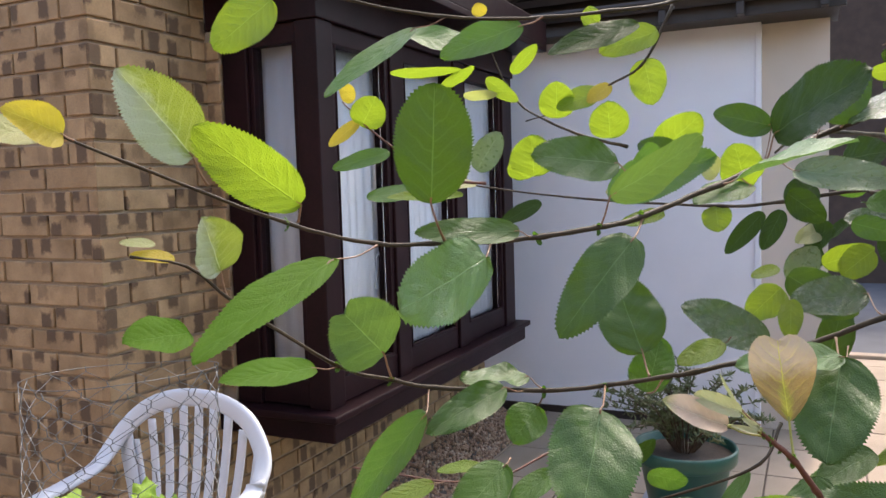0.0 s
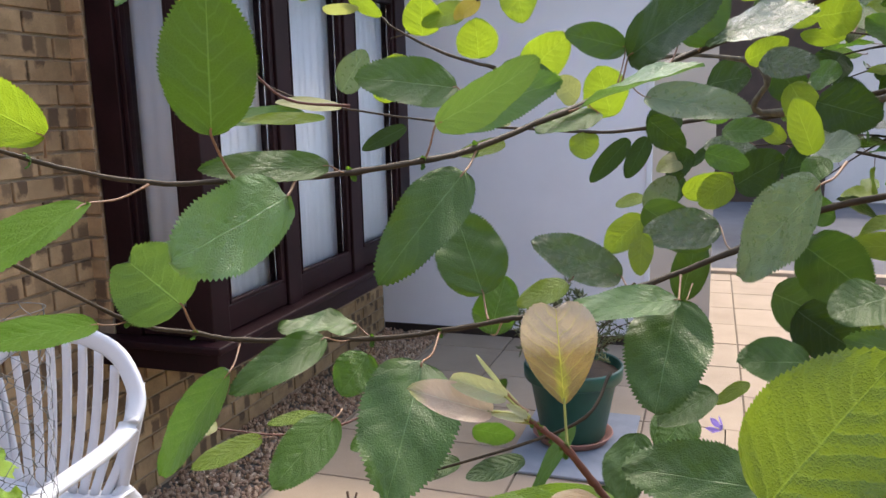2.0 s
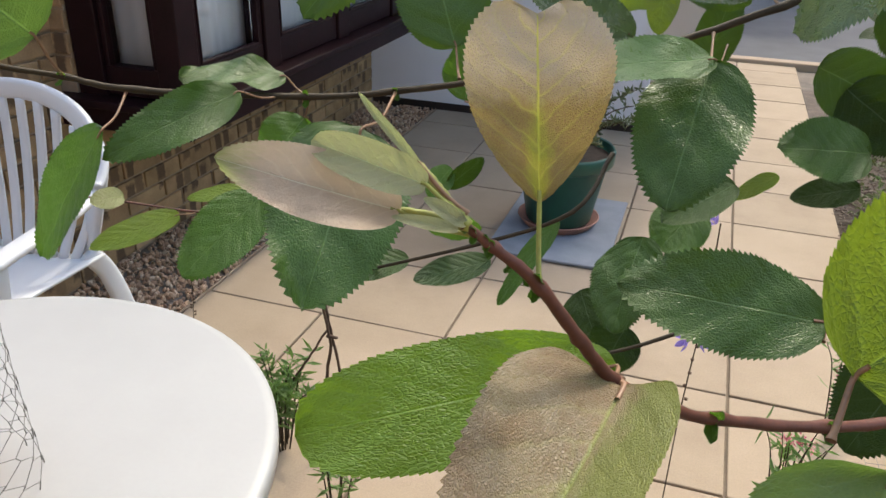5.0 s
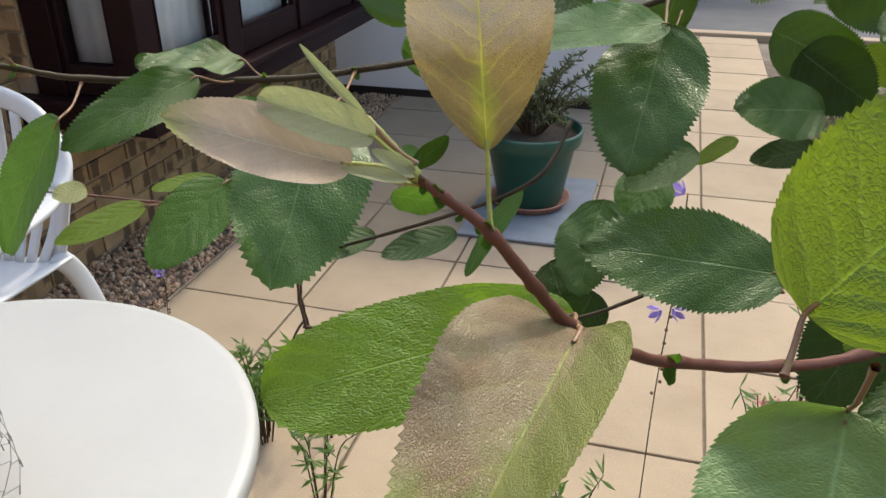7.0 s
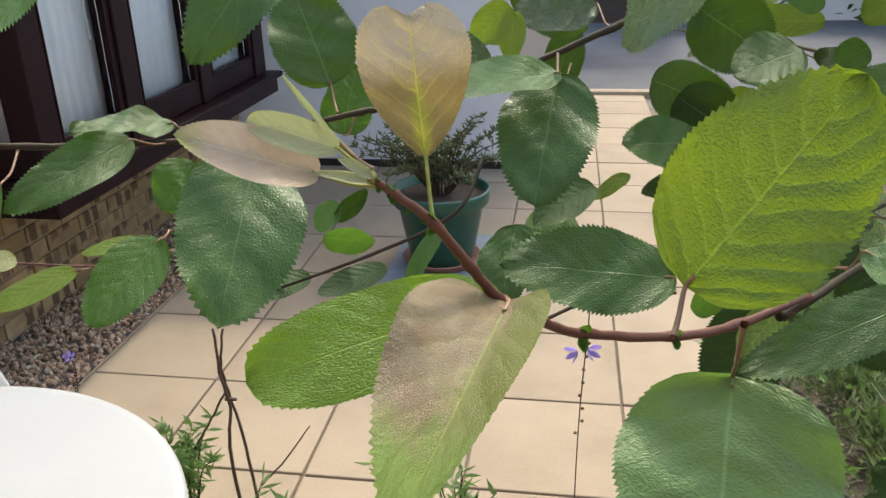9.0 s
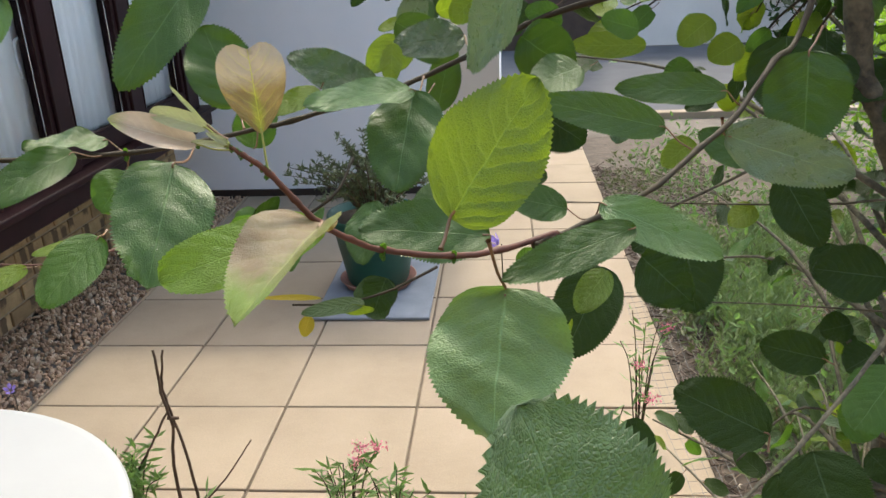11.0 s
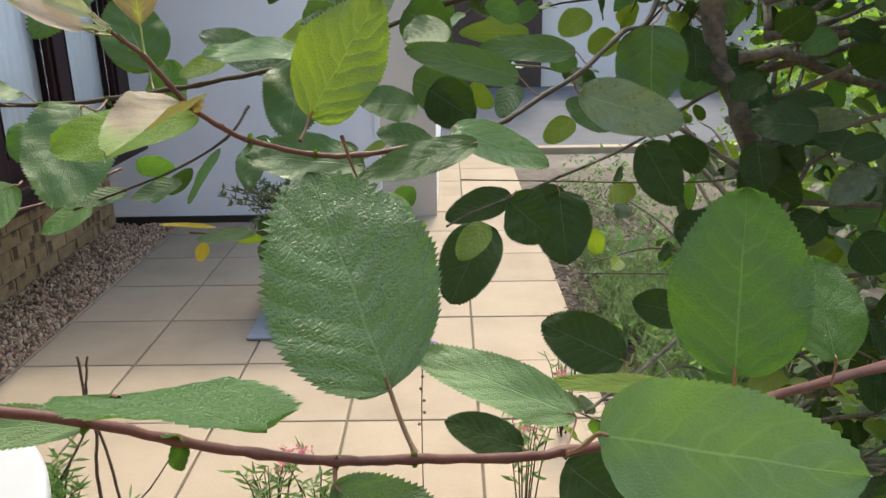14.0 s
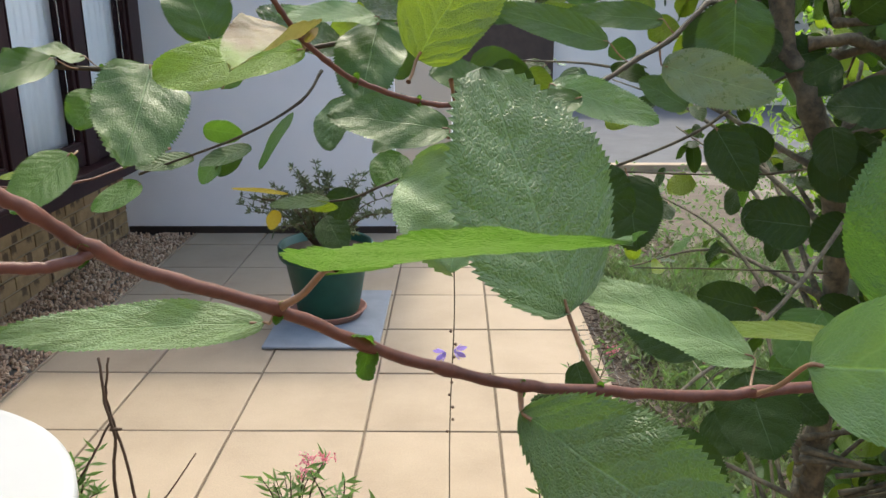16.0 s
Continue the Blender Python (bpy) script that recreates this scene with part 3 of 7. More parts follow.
def leaf_sheet(bm, uvl, m, length, width, cols=1, rows=3, fold=0.15, bend=0.1):
    """A small simple leaf in its own plane, y along the blade, laid by m."""
    grid = []
    for i in range(rows + 1):
        u = i / rows
        w = width * 0.5 * max(0.04, math.sin(math.pi * min(1, u * 0.94 + 0.04)) ** 0.8)
        grid.append([bm.verts.new(m @ Vector((w * s, length * u, abs(s) * w * fold - bend * length * u * u))) for s in (-1, 0, 1)])
    for i in range(rows):
        for j in range(2):
            f = bm.faces.new((grid[i][j], grid[i][j + 1], grid[i + 1][j + 1], grid[i + 1][j]))
            for loop, (a, b) in zip(f.loops, ((i, j), (i, j + 1), (i + 1, j + 1), (i + 1, j))):
                loop[uvl].uv = (a / rows, b / 2)


def aim(at, way, spin=0.0):
    """A pose at a place with y along way, turned about it."""
    q = Vector(way).to_track_quat("Y", "Z")
    return Matrix.Translation(at) @ q.to_matrix().to_4x4() @ Matrix.Rotation(spin, 4, "Y")


def shrub():
    """The small bushy shrub in the pot: upright woody stems with many narrow leaves."""
    base = Vector((0.62, 0.60, 0.34))
    ob = thing("potted_shrub", base, "bushy grey-green shrub with narrow leaves in the pot", "shrub")
    rng = random.Random(5)
    leaves = bmesh.new()
    uvl = leaves.loops.layers.uv.new("UVMap")
    for k in range(46):
        a, out = rng.uniform(0, 6.283), rng.uniform(0.05, 0.36)
        tip = Vector((math.cos(a) * out, math.sin(a) * out, rng.uniform(0.12, 0.40) * (1.15 - out * 1.4)))
        pts = curve_pts([Vector((math.cos(a) * 0.03, math.sin(a) * 0.03, -0.02)), tip * 0.5 + Vector((0, 0, 0.05)), tip], 4)
        part("stem", tube(bmesh.new(), pts, [0.004 * (1 - 0.7 * i / len(pts)) for i in range(len(pts))], 5), DEADWOOD, ob)
        for i, p in enumerate(pts[2:]):
            for _ in range(9):
                d = Vector((rng.gauss(0, 1), rng.gauss(0, 1), rng.gauss(0.5, 0.8))).normalized()
                leaf_sheet(leaves, uvl, aim(p, d, rng.uniform(0, 6)), rng.uniform(0.022, 0.04), rng.uniform(0.007, 0.011), rows=2)
    tagged(part("foliage", leaves, SHRUB, ob, "small narrow grey-green leaves"), kind="stuff")


shrub()


# ---- garden furniture ----
def table():
    at = (0.215, -1.986, 0.0)
    ob = thing("garden_table", at, "round white plastic garden table in the sun", "table")
    bm = lathe(bmesh.new(), [(0.0, 0.668), (0.02, 0.668), (0.44, 0.670), (0.453, 0.669), (0.459, 0.663), (0.459, 0.642), (0.454, 0.638), (0.448, 0.642), (0.44, 0.655), (0.0, 0.655)], 96)
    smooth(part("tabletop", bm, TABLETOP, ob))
    for k in range(4):
        a = math.pi / 4 + k * math.pi / 2
        b = bmesh.new()
        tube(b, [(math.cos(a) * 0.34, math.sin(a) * 0.34, 0.655), (math.cos(a) * 0.36, math.sin(a) * 0.36, 0.3), (math.cos(a) * 0.39, math.sin(a) * 0.39, 0.0)], [0.03, 0.026, 0.02], 10)
        smooth(part("leg", b, PLASTIC, ob))
    return ob


table()


def chair():
    """A monobloc armchair: one moulded shell, so its back, slats, arms, seat and legs are parts."""
    ob = thing("garden_chair", (-0.55, -1.24, 0.0), "white plastic garden armchair with a slatted arched back", "chair")

    def ribbon(bm, pts, wide, thick, side):
        """A flat bar with rounded edges swept through points; side(i) is its wide direction."""
        rings = []
        for i, p in enumerate(pts):
            d = (pts[min(i + 1, len(pts) - 1)] - pts[max(i - 1, 0)]).normalized()
            w = side(i)
            w = (w - d * w.dot(d)).normalized()
            n = d.cross(w)
            ring = []
            for a in range(10):
                c, s = math.cos(a * math.pi / 5), math.sin(a * math.pi / 5)
                ring.append(bm.verts.new(p + w * (wide / 2 * math.copysign(abs(c) ** 0.5, c)) + n * (thick / 2 * math.copysign(abs(s) ** 0.7, s))))
            rings.append(ring)
        for a, b in zip(rings, rings[1:]):
            for k in range(10):
                bm.faces.new((a[k], a[(k + 1) % 10], b[(k + 1) % 10], b[k]))
        bm.faces.new(rings[0][::-1])
        bm.faces.new(rings[-1])

    half = [(0.0, 0.235, 0.868), (0.10, 0.23, 0.858), (0.19, 0.215, 0.825), (0.252, 0.19, 0.77), (0.285, 0.16, 0.715), (0.295, 0.10, 0.665), (0.30, 0.0, 0.645), (0.30, -0.13, 0.632), (0.295, -0.22, 0.618)]
    path = curve_pts([(-x, y, z) for x, y, z in half[:0:-1]] + half, 6)
    bm = bmesh.new()
    n = len(path) - 1

    def rim_side(i):
        f = abs(i / n * 2 - 1)
        inward = Vector((0, 0.15, 0.46)) + Vector((0, 0.1, 0.2)) - path[i]
        inward.y *= 0.2
        return inward.normalized().lerp(Vector((1, 0, 0)), max(0, min(1, (f - 0.5) * 5)))

    ribbon(bm, path, 0.056, 0.022, rim_side)
    smooth(part("rim", bm, PLASTIC, ob, "moulded rim running from arm to arm over the back"))
    for k in range(-4, 5):
        f = k / 4
        top = Vector((0.235 * f, 0.232 - 0.03 * f * f, 0.850 - 0.075 * f * f - 0.05 * abs(f) ** 4))
        foot = Vector((0.15 * f, 0.155, 0.43))
        pts = curve_pts([foot, foot.lerp(top, 0.35) + Vector((0.012 * f, 0.012, 0)), foot.lerp(top, 0.7) + Vector((0.008 * f, 0.01, 0)), top], 5)
        b = bmesh.new()
        ribbon(b, pts, 0.030, 0.010, lambda i: Vector((1, 0, 0)))
        smooth(part("slat", b, PLASTIC, ob))
    for s in (-1, 1):
        wing = bmesh.new()
        rows = []
        for i in range(9):
            u = i / 8
            z = 0.42 + 0.34 * u
            outer = Vector((s * (0.205 + 0.075 * min(1, u * 1.25)), 0.165 + 0.03 * u, z))
            inner = Vector((s * (0.168 + 0.075 * u), 0.165 + 0.035 * u, z))
            rows.append([wing.verts.new(inner), wing.verts.new(outer)])
        for a, b in zip(rows, rows[1:]):
            wing.faces.new((a[0], a[1], b[1], b[0]))
        w = smooth(part("side_wing", wing, PLASTIC, ob))
        w.modifiers.new("thickness", "SOLIDIFY").thickness = 0.008
        for y0, y1, name in ((-0.20, -0.245, "front_leg"), (0.16, 0.27, "rear_leg")):
            leg = bmesh.new()
            top = 0.615 if y0 < 0 else 0.46
            ribbon(leg, curve_pts([Vector((s * 0.288 if y0 < 0 else s * 0.20, y0, top)), Vector((s * 0.275 if y0 < 0 else s * 0.215, (y0 + y1) / 2, 0.35)), Vector((s * 0.265, y1, 0.0))], 5), 0.055, 0.03, lambda i: Vector((0.3, 1, 0)))
            smooth(part(name, leg, PLASTIC, ob))
    seat = bmesh.new()
    bmesh.ops.create_grid(seat, x_segments=12, y_segments=12, size=0.5, matrix=Matrix.Translation((0, -0.03, 0.43)) @ Matrix.Diagonal((0.46, 0.43, 1, 1)))
    for v in seat.verts:
        v.co.z += 0.06 * (v.co.x / 0.23) ** 2 * 0.5 - 0.02 * (v.co.y + 0.03)
    st = smooth(part("seat", seat, PLASTIC, ob))
    st.modifiers.new("thickness", "SOLIDIFY").thickness = 0.008
    return ob


chair()


def wire_cage():
    """A cylinder of hexagonal netting round the lettuce pot."""
    cx, cy, z0, r, cell = 0.27, -2.04, 0.672, 0.125, 0.026
    ob = thing("wire_cage", (cx, cy, z0), "cylinder of galvanised hexagonal chicken wire round the lettuce pot", "wire cage")
    rng = random.Random(3)
    cols = int(2 * math.pi * r / cell)
    cols -= cols % 2
    step, rowh = 2 * math.pi / cols, cell * 0.86

    def at(c, z):
        a = c * step
        rr = r + 0.006 * math.sin(3 * a + z * 9)
        return Vector((math.cos(a) * rr, math.sin(a) * rr, z))

    bm = bmesh.new()
    rows = 26
    top = rows * rowh + 0.012
    jit = {}

    def node(c, k, up):
        key = (c % cols, k, up)
        if key not in jit:
            jit[key] = (rng.uniform(-0.16, 0.16), rng.uniform(-0.003, 0.003))
        jc, jz = jit[key]
        tilt = 0.012 * math.cos(c * step + 0.8) * k / rows
        return at(c + jc, k * rowh + (rowh * 0.36 if up else 0) + jz + tilt)

    for k in range(rows):
        for c in range(0, cols, 2):
            o = c + (k % 2)
            lo, hi = node(o, k, False), node(o, k, True)
            tube(bm, [lo, hi], 0.0008, 4, False)
            if k < rows - 1:
                for d in (-1, 1):
                    tube(bm, [hi, node(o + d, k + 1, False)], 0.0005, 4, False)
    smooth(part("netting", bm, WIRE, ob))
    rim = bmesh.new()
    tube(rim, [at(c * 0.5, (rows - 1) * rowh + rowh * 0.36 + 0.012 * math.cos(c * 0.5 * step + 0.8)) for c in range(cols * 2 + 1)], 0.0006, 5)
    smooth(part("rim_wire", rim, WIRE, ob))


wire_cage()


def lettuce():
    cx, cy = 0.27, -2.04
    pot = thing("lettuce_pot", (cx, cy, 0.670), "small terracotta pot on the white table", "plant pot")
    bm = lathe(bmesh.new(), [(0.0, 0.0), (0.072, 0.0), (0.074, 0.004), (0.092, 0.165), (0.099, 0.167), (0.104, 0.218), (0.100, 0.222), (0.092, 0.218), (0.088, 0.185), (0.0, 0.185)], 40)
    smooth(part("pot_body", bm, TERRACOTTA, pot))
    part("soil", lathe(bmesh.new(), [(0.0, 0.198), (0.089, 0.192)], 24), SOIL, pot)
    plant = thing("lettuce", (cx, cy, 0.864), "bright green leafy lettuce growing in the terracotta pot", "plant")
    rng = random.Random(8)
    for k in range(64):
        a = rng.uniform(0, 6.28)
        rise = rng.uniform(0.0, 1.6)
        h0 = 0.19 * rng.random()
        d = Vector((math.cos(a), math.sin(a), rise * 0.7)).normalized()
        L = rng.uniform(0.05, 0.095) * (1.1 - 2.2 * h0)
        W = L * rng.uniform(0.5, 0.72)
        m = aim((0.03 * math.cos(a), 0.03 * math.sin(a), h0), d, rng.uniform(-0.5, 0.5))
        b = bmesh.new()
        uvl = b.loops.layers.uv.new("UVMap")
        grid = []
        ph = rng.uniform(0, 6)
        for i in range(11):
            u = i / 10
            w = W * (0.18 + 0.82 * math.sin(math.pi * min(1, 0.1 + u * 0.86)) ** 0.7) * (1 + 0.12 * math.sin(i * 2.4 + ph))
            grid.append([b.verts.new(m @ Vector((w * s * 0.5, L * u, -0.5 * L * u * u * (0.6 + 0.3 * math.sin(ph)) + 0.010 * s * s * math.sin(u * 13 + ph + s * 2)))) for s in (-1, -0.5, 0, 0.5, 1)])
        for i in range(10):
            for j in range(4):
                f = b.faces.new((grid[i][j], grid[i][j + 1], grid[i + 1][j + 1], grid[i + 1][j]))
                for loop, (p, q) in zip(f.loops, ((i, j), (i, j + 1), (i + 1, j + 1), (i + 1, j))):
                    loop[uvl].uv = (p / 10, q / 4)
        smooth(part("leaf", b, LETTUCE, plant))


lettuce()


# ---- flowers at the patio's near edge ----
def flower_clump(at, label, seed, stems, spread, height, head, leafy=14, leaf=(0.04, 0.009), blooms=3):
    """Thin upright stems with narrow leaves and clustered heads."""
    ob = thing("flowering_plant", at, label, "plant", "flowers at the patio's edge")
    rng = random.Random(seed)
    leaves = bmesh.new()
    uvl = leaves.loops.layers.uv.new("UVMap")
    for k in range(stems):
        a, out = rng.uniform(0, 6.28), rng.uniform(0.1, 1) * spread
        h = height * rng.uniform(0.6, 1.0)
        tip = Vector((math.cos(a) * out, math.sin(a) * out, h))
        pts = curve_pts([Vector((tip.x * 0.2, tip.y * 0.2, 0)), tip * 0.55 + Vector((0, 0, 0.05)), tip], 6)
        part("stem", tube(bmesh.new(), pts, [0.0022 * (1 - 0.6 * i / len(pts)) for i in range(len(pts))], 5), TWIGGREEN, ob)
        for p in pts[3:]:
            for _ in range(max(1, leafy // 8)):
                d = Vector((rng.gauss(0, 1), rng.gauss(0, 1), rng.gauss(0.3, 0.6))).normalized()
                leaf_sheet(leaves, uvl, aim(p, d, rng.uniform(0, 6)), leaf[0] * rng.uniform(0.7, 1.3), leaf[1] * rng.uniform(0.7, 1.3), rows=2)
        if k < blooms:
            petals = bmesh.new()
            uvp = petals.loops.layers.uv.new("UVMap")
            for _ in range(70):
                c = tip + Vector((rng.gauss(0, 0.010), rng.gauss(0, 0.010), rng.gauss(0, 0.007)))
                d = Vector((rng.gauss(0, 1), rng.gauss(0, 1), rng.gauss(0.4, 1))).normalized()
                leaf_sheet(petals, uvp, aim(c, d, rng.uniform(0, 6)), 0.007, 0.0045, rows=2)
            part("flower_head", petals, head, ob, "small clustered flower head")
    tagged(part("foliage", leaves, HERB, ob), kind="stuff")


flower_clump((0.80, -1.16, 0.0), "slender plant with pink valerian heads at the paving's edge", 21, 13, 0.10, 0.33, PINK)
flower_clump((0.93, -1.20, 0.0), "leafy plant with pink clustered flower heads on the patio", 22, 13, 0.11, 0.33, PINK, blooms=2)
flower_clump((1.45, -1.0, 0.0), "tall thin pink-flowered plant beside the bed", 23, 9, 0.12, 0.42, PINK)
flower_clump((1.62, -0.55, 0.0), "tall thin pink-flowered plant near the gravel bed", 24, 8, 0.12, 0.40, PINK, blooms=2)
flower_clump((0.22, -1.12, 0.0), "low ferny green plant by the dead stem", 25, 16, 0.12, 0.26, PINK, blooms=0, leafy=24)
flower_clump((0.46, -1.30, 0.0), "thin seeding plant with bare stalks by the table", 26, 9, 0.14, 0.26, PINK, blooms=0, leafy=8)
flower_clump((1.05, -1.35, 0.0), "low leafy green plant at the patio's near edge", 27, 14, 0.13, 0.22, PINK, blooms=0, leafy=20)


def bellflower(at, label, pts, seed, heads):
    ob = thing("bellflower", at, label, "flower", "bellflowers on thin stalks")
    b = tube(bmesh.new(), curve_pts(pts, 5), 0.0013, 5)
    part("stem", b, TWIGGREEN, ob)
    rng = random.Random(seed)
    for h, way in heads:
        m = aim(h, way)
        b = bmesh.new()
        uvl = b.loops.layers.uv.new("UVMap")
        for k in range(5):
            leaf_sheet(b, uvl, m @ Matrix.Rotation(k * 1.2566, 4, "Y") @ Matrix.Translation((0, 0, 0.004)) @ Matrix.Rotation(radians(24), 4, "X"), 0.024, 0.013, rows=3, fold=0.3, bend=-0.2)
        smooth(part("petals", b, BLUE, ob, "violet-blue bell of five petals"))
    for k in range(9):
        p = Vector(pts[1]).lerp(Vector(pts[2]), k / 9)
        b = bmesh.new()
        bmesh.ops.create_icosphere(b, subdivisions=1, radius=0.004, matrix=Matrix.Translation(p + Vector((rng.uniform(-0.008, 0.008), 0, 0))))
        part("bud", b, DEADWOOD, ob)


bellflower((1.19, -1.25, 0.0), "thin stalk with violet-blue bell flowers and dry buds", [(0, 0, 0), (0.0, 0.0, 0.45), (0.01, 0.0, 0.72), (0.008, 0, 0.88)], 1,
           [((0.0, 0.0, 0.88), (-0.6, -0.3, 0.5)), ((0.012, 0.0, 0.645), (0.6, -0.5, 0.1)), ((-0.01, 0.0, 0.64), (-0.7, -0.5, -0.1))])
bellflower((-0.30, -0.75, 0.0), "low violet-blue bell flower by the gravel strip", [(0, 0, 0), (0.0, 0.0, 0.10), (0.01, 0.0, 0.2), (0.0, 0, 0.24)], 2, [((0.0, 0.0, 0.24), (0.3, -0.5, 0.6))])


def dead_stem():
    ob = thing("dead_stem", (0.335, -1.06, 0.0), "dry forked brown dead plant stem standing on the patio", "dead plant")
    for pts, r in (([(0.0, 0, 0), (-0.006, 0, 0.2), (0.010, 0, 0.32), (-0.004, 0, 0.42), (-0.004, 0, 0.54)], 0.0046),
                   ([(0.05, 0, 0), (0.035, 0.005, 0.2), (0.006, 0.01, 0.36), (-0.002, 0.01, 0.44), (0.016, 0.01, 0.535)], 0.004),
                   ([(0.0, 0, 0.36), (-0.05, -0.01, 0.27), (-0.10, -0.02, 0.18), (-0.12, -0.02, 0.0)], 0.003),
                   ([(0.06, 0.01, 0.08), (0.13, 0.02, 0.16), (0.20, 0.03, 0.26)], 0.0025),
                   ([(0.002, 0, 0.345), (0.03, 0, 0.345)], 0.005)):
        b = bmesh.new()
        q = [p + Vector((random.uniform(-0.002, 0.002), 0, 0)) for p in curve_pts(pts, 5)]
        tube(b, q, [r * (1.1 - 0.4 * i / len(q)) for i in range(len(q))], 7)
        smooth(part("stem", b, DEADWOOD, ob))


dead_stem()


# ---- the bed beside the patio and the far side ----
def leafy_mass(name, label, category, seed, n, area, top, size, mat, kind="stuff", stems=0):
    """Loose foliage: many small leaves on hidden twigs, with an uneven outline."""
    rng = random.Random(seed)
    verts, faces, uvs = [], [], []
    (x0, x1), (y0, y1) = area
    for k in range(n):
        x, y = rng.uniform(x0, x1), rng.uniform(y0, y1)
        ex, ey = (2 * x - x0 - x1) / (x1 - x0), (2 * y - y0 - y1) / (y1 - y0)
        if ex ** 4 + ey ** 4 > 0.8 + 0.7 * noise.noise(Vector((x * 1.3, y * 1.3, seed + 9))):
            continue
        h = top * (0.45 + 0.75 * max(0.0, 0.5 + noise.noise(Vector((x * 1.7, y * 1.7, seed)))))
        p = Vector((x, y, h * rng.random() ** 0.6))
        d = Vector((rng.gauss(0, 1), rng.gauss(0, 1), rng.gauss(0.6, 0.8))).normalized()
        m = aim(p, d, rng.uniform(0, 6.28))
        L, W = size * rng.uniform(0.6, 1.4), size * rng.uniform(0.25, 0.5)
        n0 = len(verts)
        verts += [m @ Vector(q) for q in ((0, 0, 0), (W / 2, L * 0.5, W * 0.2), (0, L, 0), (-W / 2, L * 0.5, W * 0.2))]
        faces.append((n0, n0 + 1, n0 + 2, n0 + 3))
        uvs += [0.0, 0.5, 0.5, 1.0, 1.0, 0.5, 0.5, 0.0]
    me = bpy.data.meshes.new(name)
    me.from_pydata(verts, [], faces)
    me.uv_layers.new(name="UVMap").data.foreach_set("uv", uvs)
    me.materials.append(mat)
    return tagged(new(name, me), label, category, kind=kind)


bed = part("flower_bed", boxed((1.803, -2.9, -0.05), (3.4, 3.6, -0.012)), MULCH)
tagged(bed, "dark brown mulch of the bed beside the paving", "flower bed", kind="structure")


def litter():
    """Dry twigs and chips that lie loose on the bed."""
    rng = random.Random(71)
    verts, faces = [], []
    for k in range(5200):
        c = Vector((1.81 + 0.75 * rng.random() ** 1.5, rng.uniform(-2.0, 2.6), 0.0))
        a, lift = rng.uniform(0, 6.28), rng.gauss(0, 0.25)
        d = Vector((math.cos(a), math.sin(a), lift)).normalized()
        w = d.cross(Vector((0, 0, 1))).normalized()
        u = w.cross(d)
        L, r = rng.uniform(0.008, 0.035), rng.uniform(0.0010, 0.0028)
        c.z = -0.010 + rng.random() * 0.02 + abs(d.z) * L
        n0 = len(verts)
        for e in (-1, 1):
            for q in range(3):
                b = q * 2.094
                verts.append(c + d * L * e + (w * math.cos(b) + u * math.sin(b)) * r)
        faces += [(n0 + q, n0 + (q + 1) % 3, n0 + 3 + (q + 1) % 3, n0 + 3 + q) for q in range(3)] + [(n0 + 2, n0 + 1, n0), (n0 + 3, n0 + 4, n0 + 5)]
    me = bpy.data.meshes.new("litter")
    me.from_pydata(verts, [], faces)
    n = Nodes("dry_twig_litter")
    geo = n.add("NewGeometry")
    n.set(Base_Color=n.ramp(geo.outputs["Random Per Island"], [(0.0, (0.05, 0.034, 0.026)), (0.5, (0.13, 0.092, 0.070)), (0.85, (0.24, 0.19, 0.15)), (1.0, (0.40, 0.35, 0.29))]), Roughness=0.9)
    me.materials.append(n.m)
    tagged(new("litter", me), "dry brown twigs and chips lying on the bed", "litter", kind="stuff")


litter()
leafy_mass("bed_plants", "low mixed grey-green plants and grass in the gravel bed", "plants", 31, 6000, ((1.86, 4.6), (-2.2, 3.4)), 0.26, 0.045, HERB)


def silver_plants():
    """Loose clumps of upright stems set with narrow silvery leaves, all through the bed."""
    rng = random.Random(61)
    verts, faces, uvs = [], [], []
    for c in range(104):
        at = Vector((1.93 + 0.95 * rng.random() ** 1.3, -1.9 + 3.1 * c / 103 + rng.uniform(-0.08, 0.08), 0.0))
        for k in range(26):
            a, lean = rng.uniform(0, 6.28), rng.uniform(0.0, 0.55)
            up = Vector((math.cos(a) * lean, math.sin(a) * lean, 1)).normalized()
            foot = at + Vector((rng.gauss(0, 0.035), rng.gauss(0, 0.035), 0))
            H = rng.uniform(0.10, 0.24)
            for i in range(16):
                p = foot + up * H * (0.15 + 0.85 * i / 15)
                d = (up * 0.7 + Vector((rng.gauss(0, 1), rng.gauss(0, 1), 0.2)).normalized() * 0.8).normalized()
                q = d.cross(Vector((rng.gauss(0, 1), rng.gauss(0, 1), rng.gauss(0, 1)))).normalized()
                L, W = rng.uniform(0.022, 0.044), rng.uniform(0.0022, 0.0048)
                n0 = len(verts)
                verts.extend([p - q * W * 0.4, p + d * L * 0.5 - q * W, p + d * L, p + d * L * 0.5 + q * W])
                faces.append((n0, n0 + 1, n0 + 2, n0 + 3))
                uvs += [0.0, 0.4, 0.5, 0.0, 1.0, 0.5, 0.5, 1.0]
    me = bpy.data.meshes.new("silver_plants")
    me.from_pydata(verts, [], faces)
    me.uv_layers.new(name="UVMap").data.foreach_set("uv", uvs)
    me.materials.append(SILVER)
    tagged(new("silver_plants", me), "silvery grey-green clumps of narrow upright leaves in the bed", "plants", kind="stuff")


silver_plants()


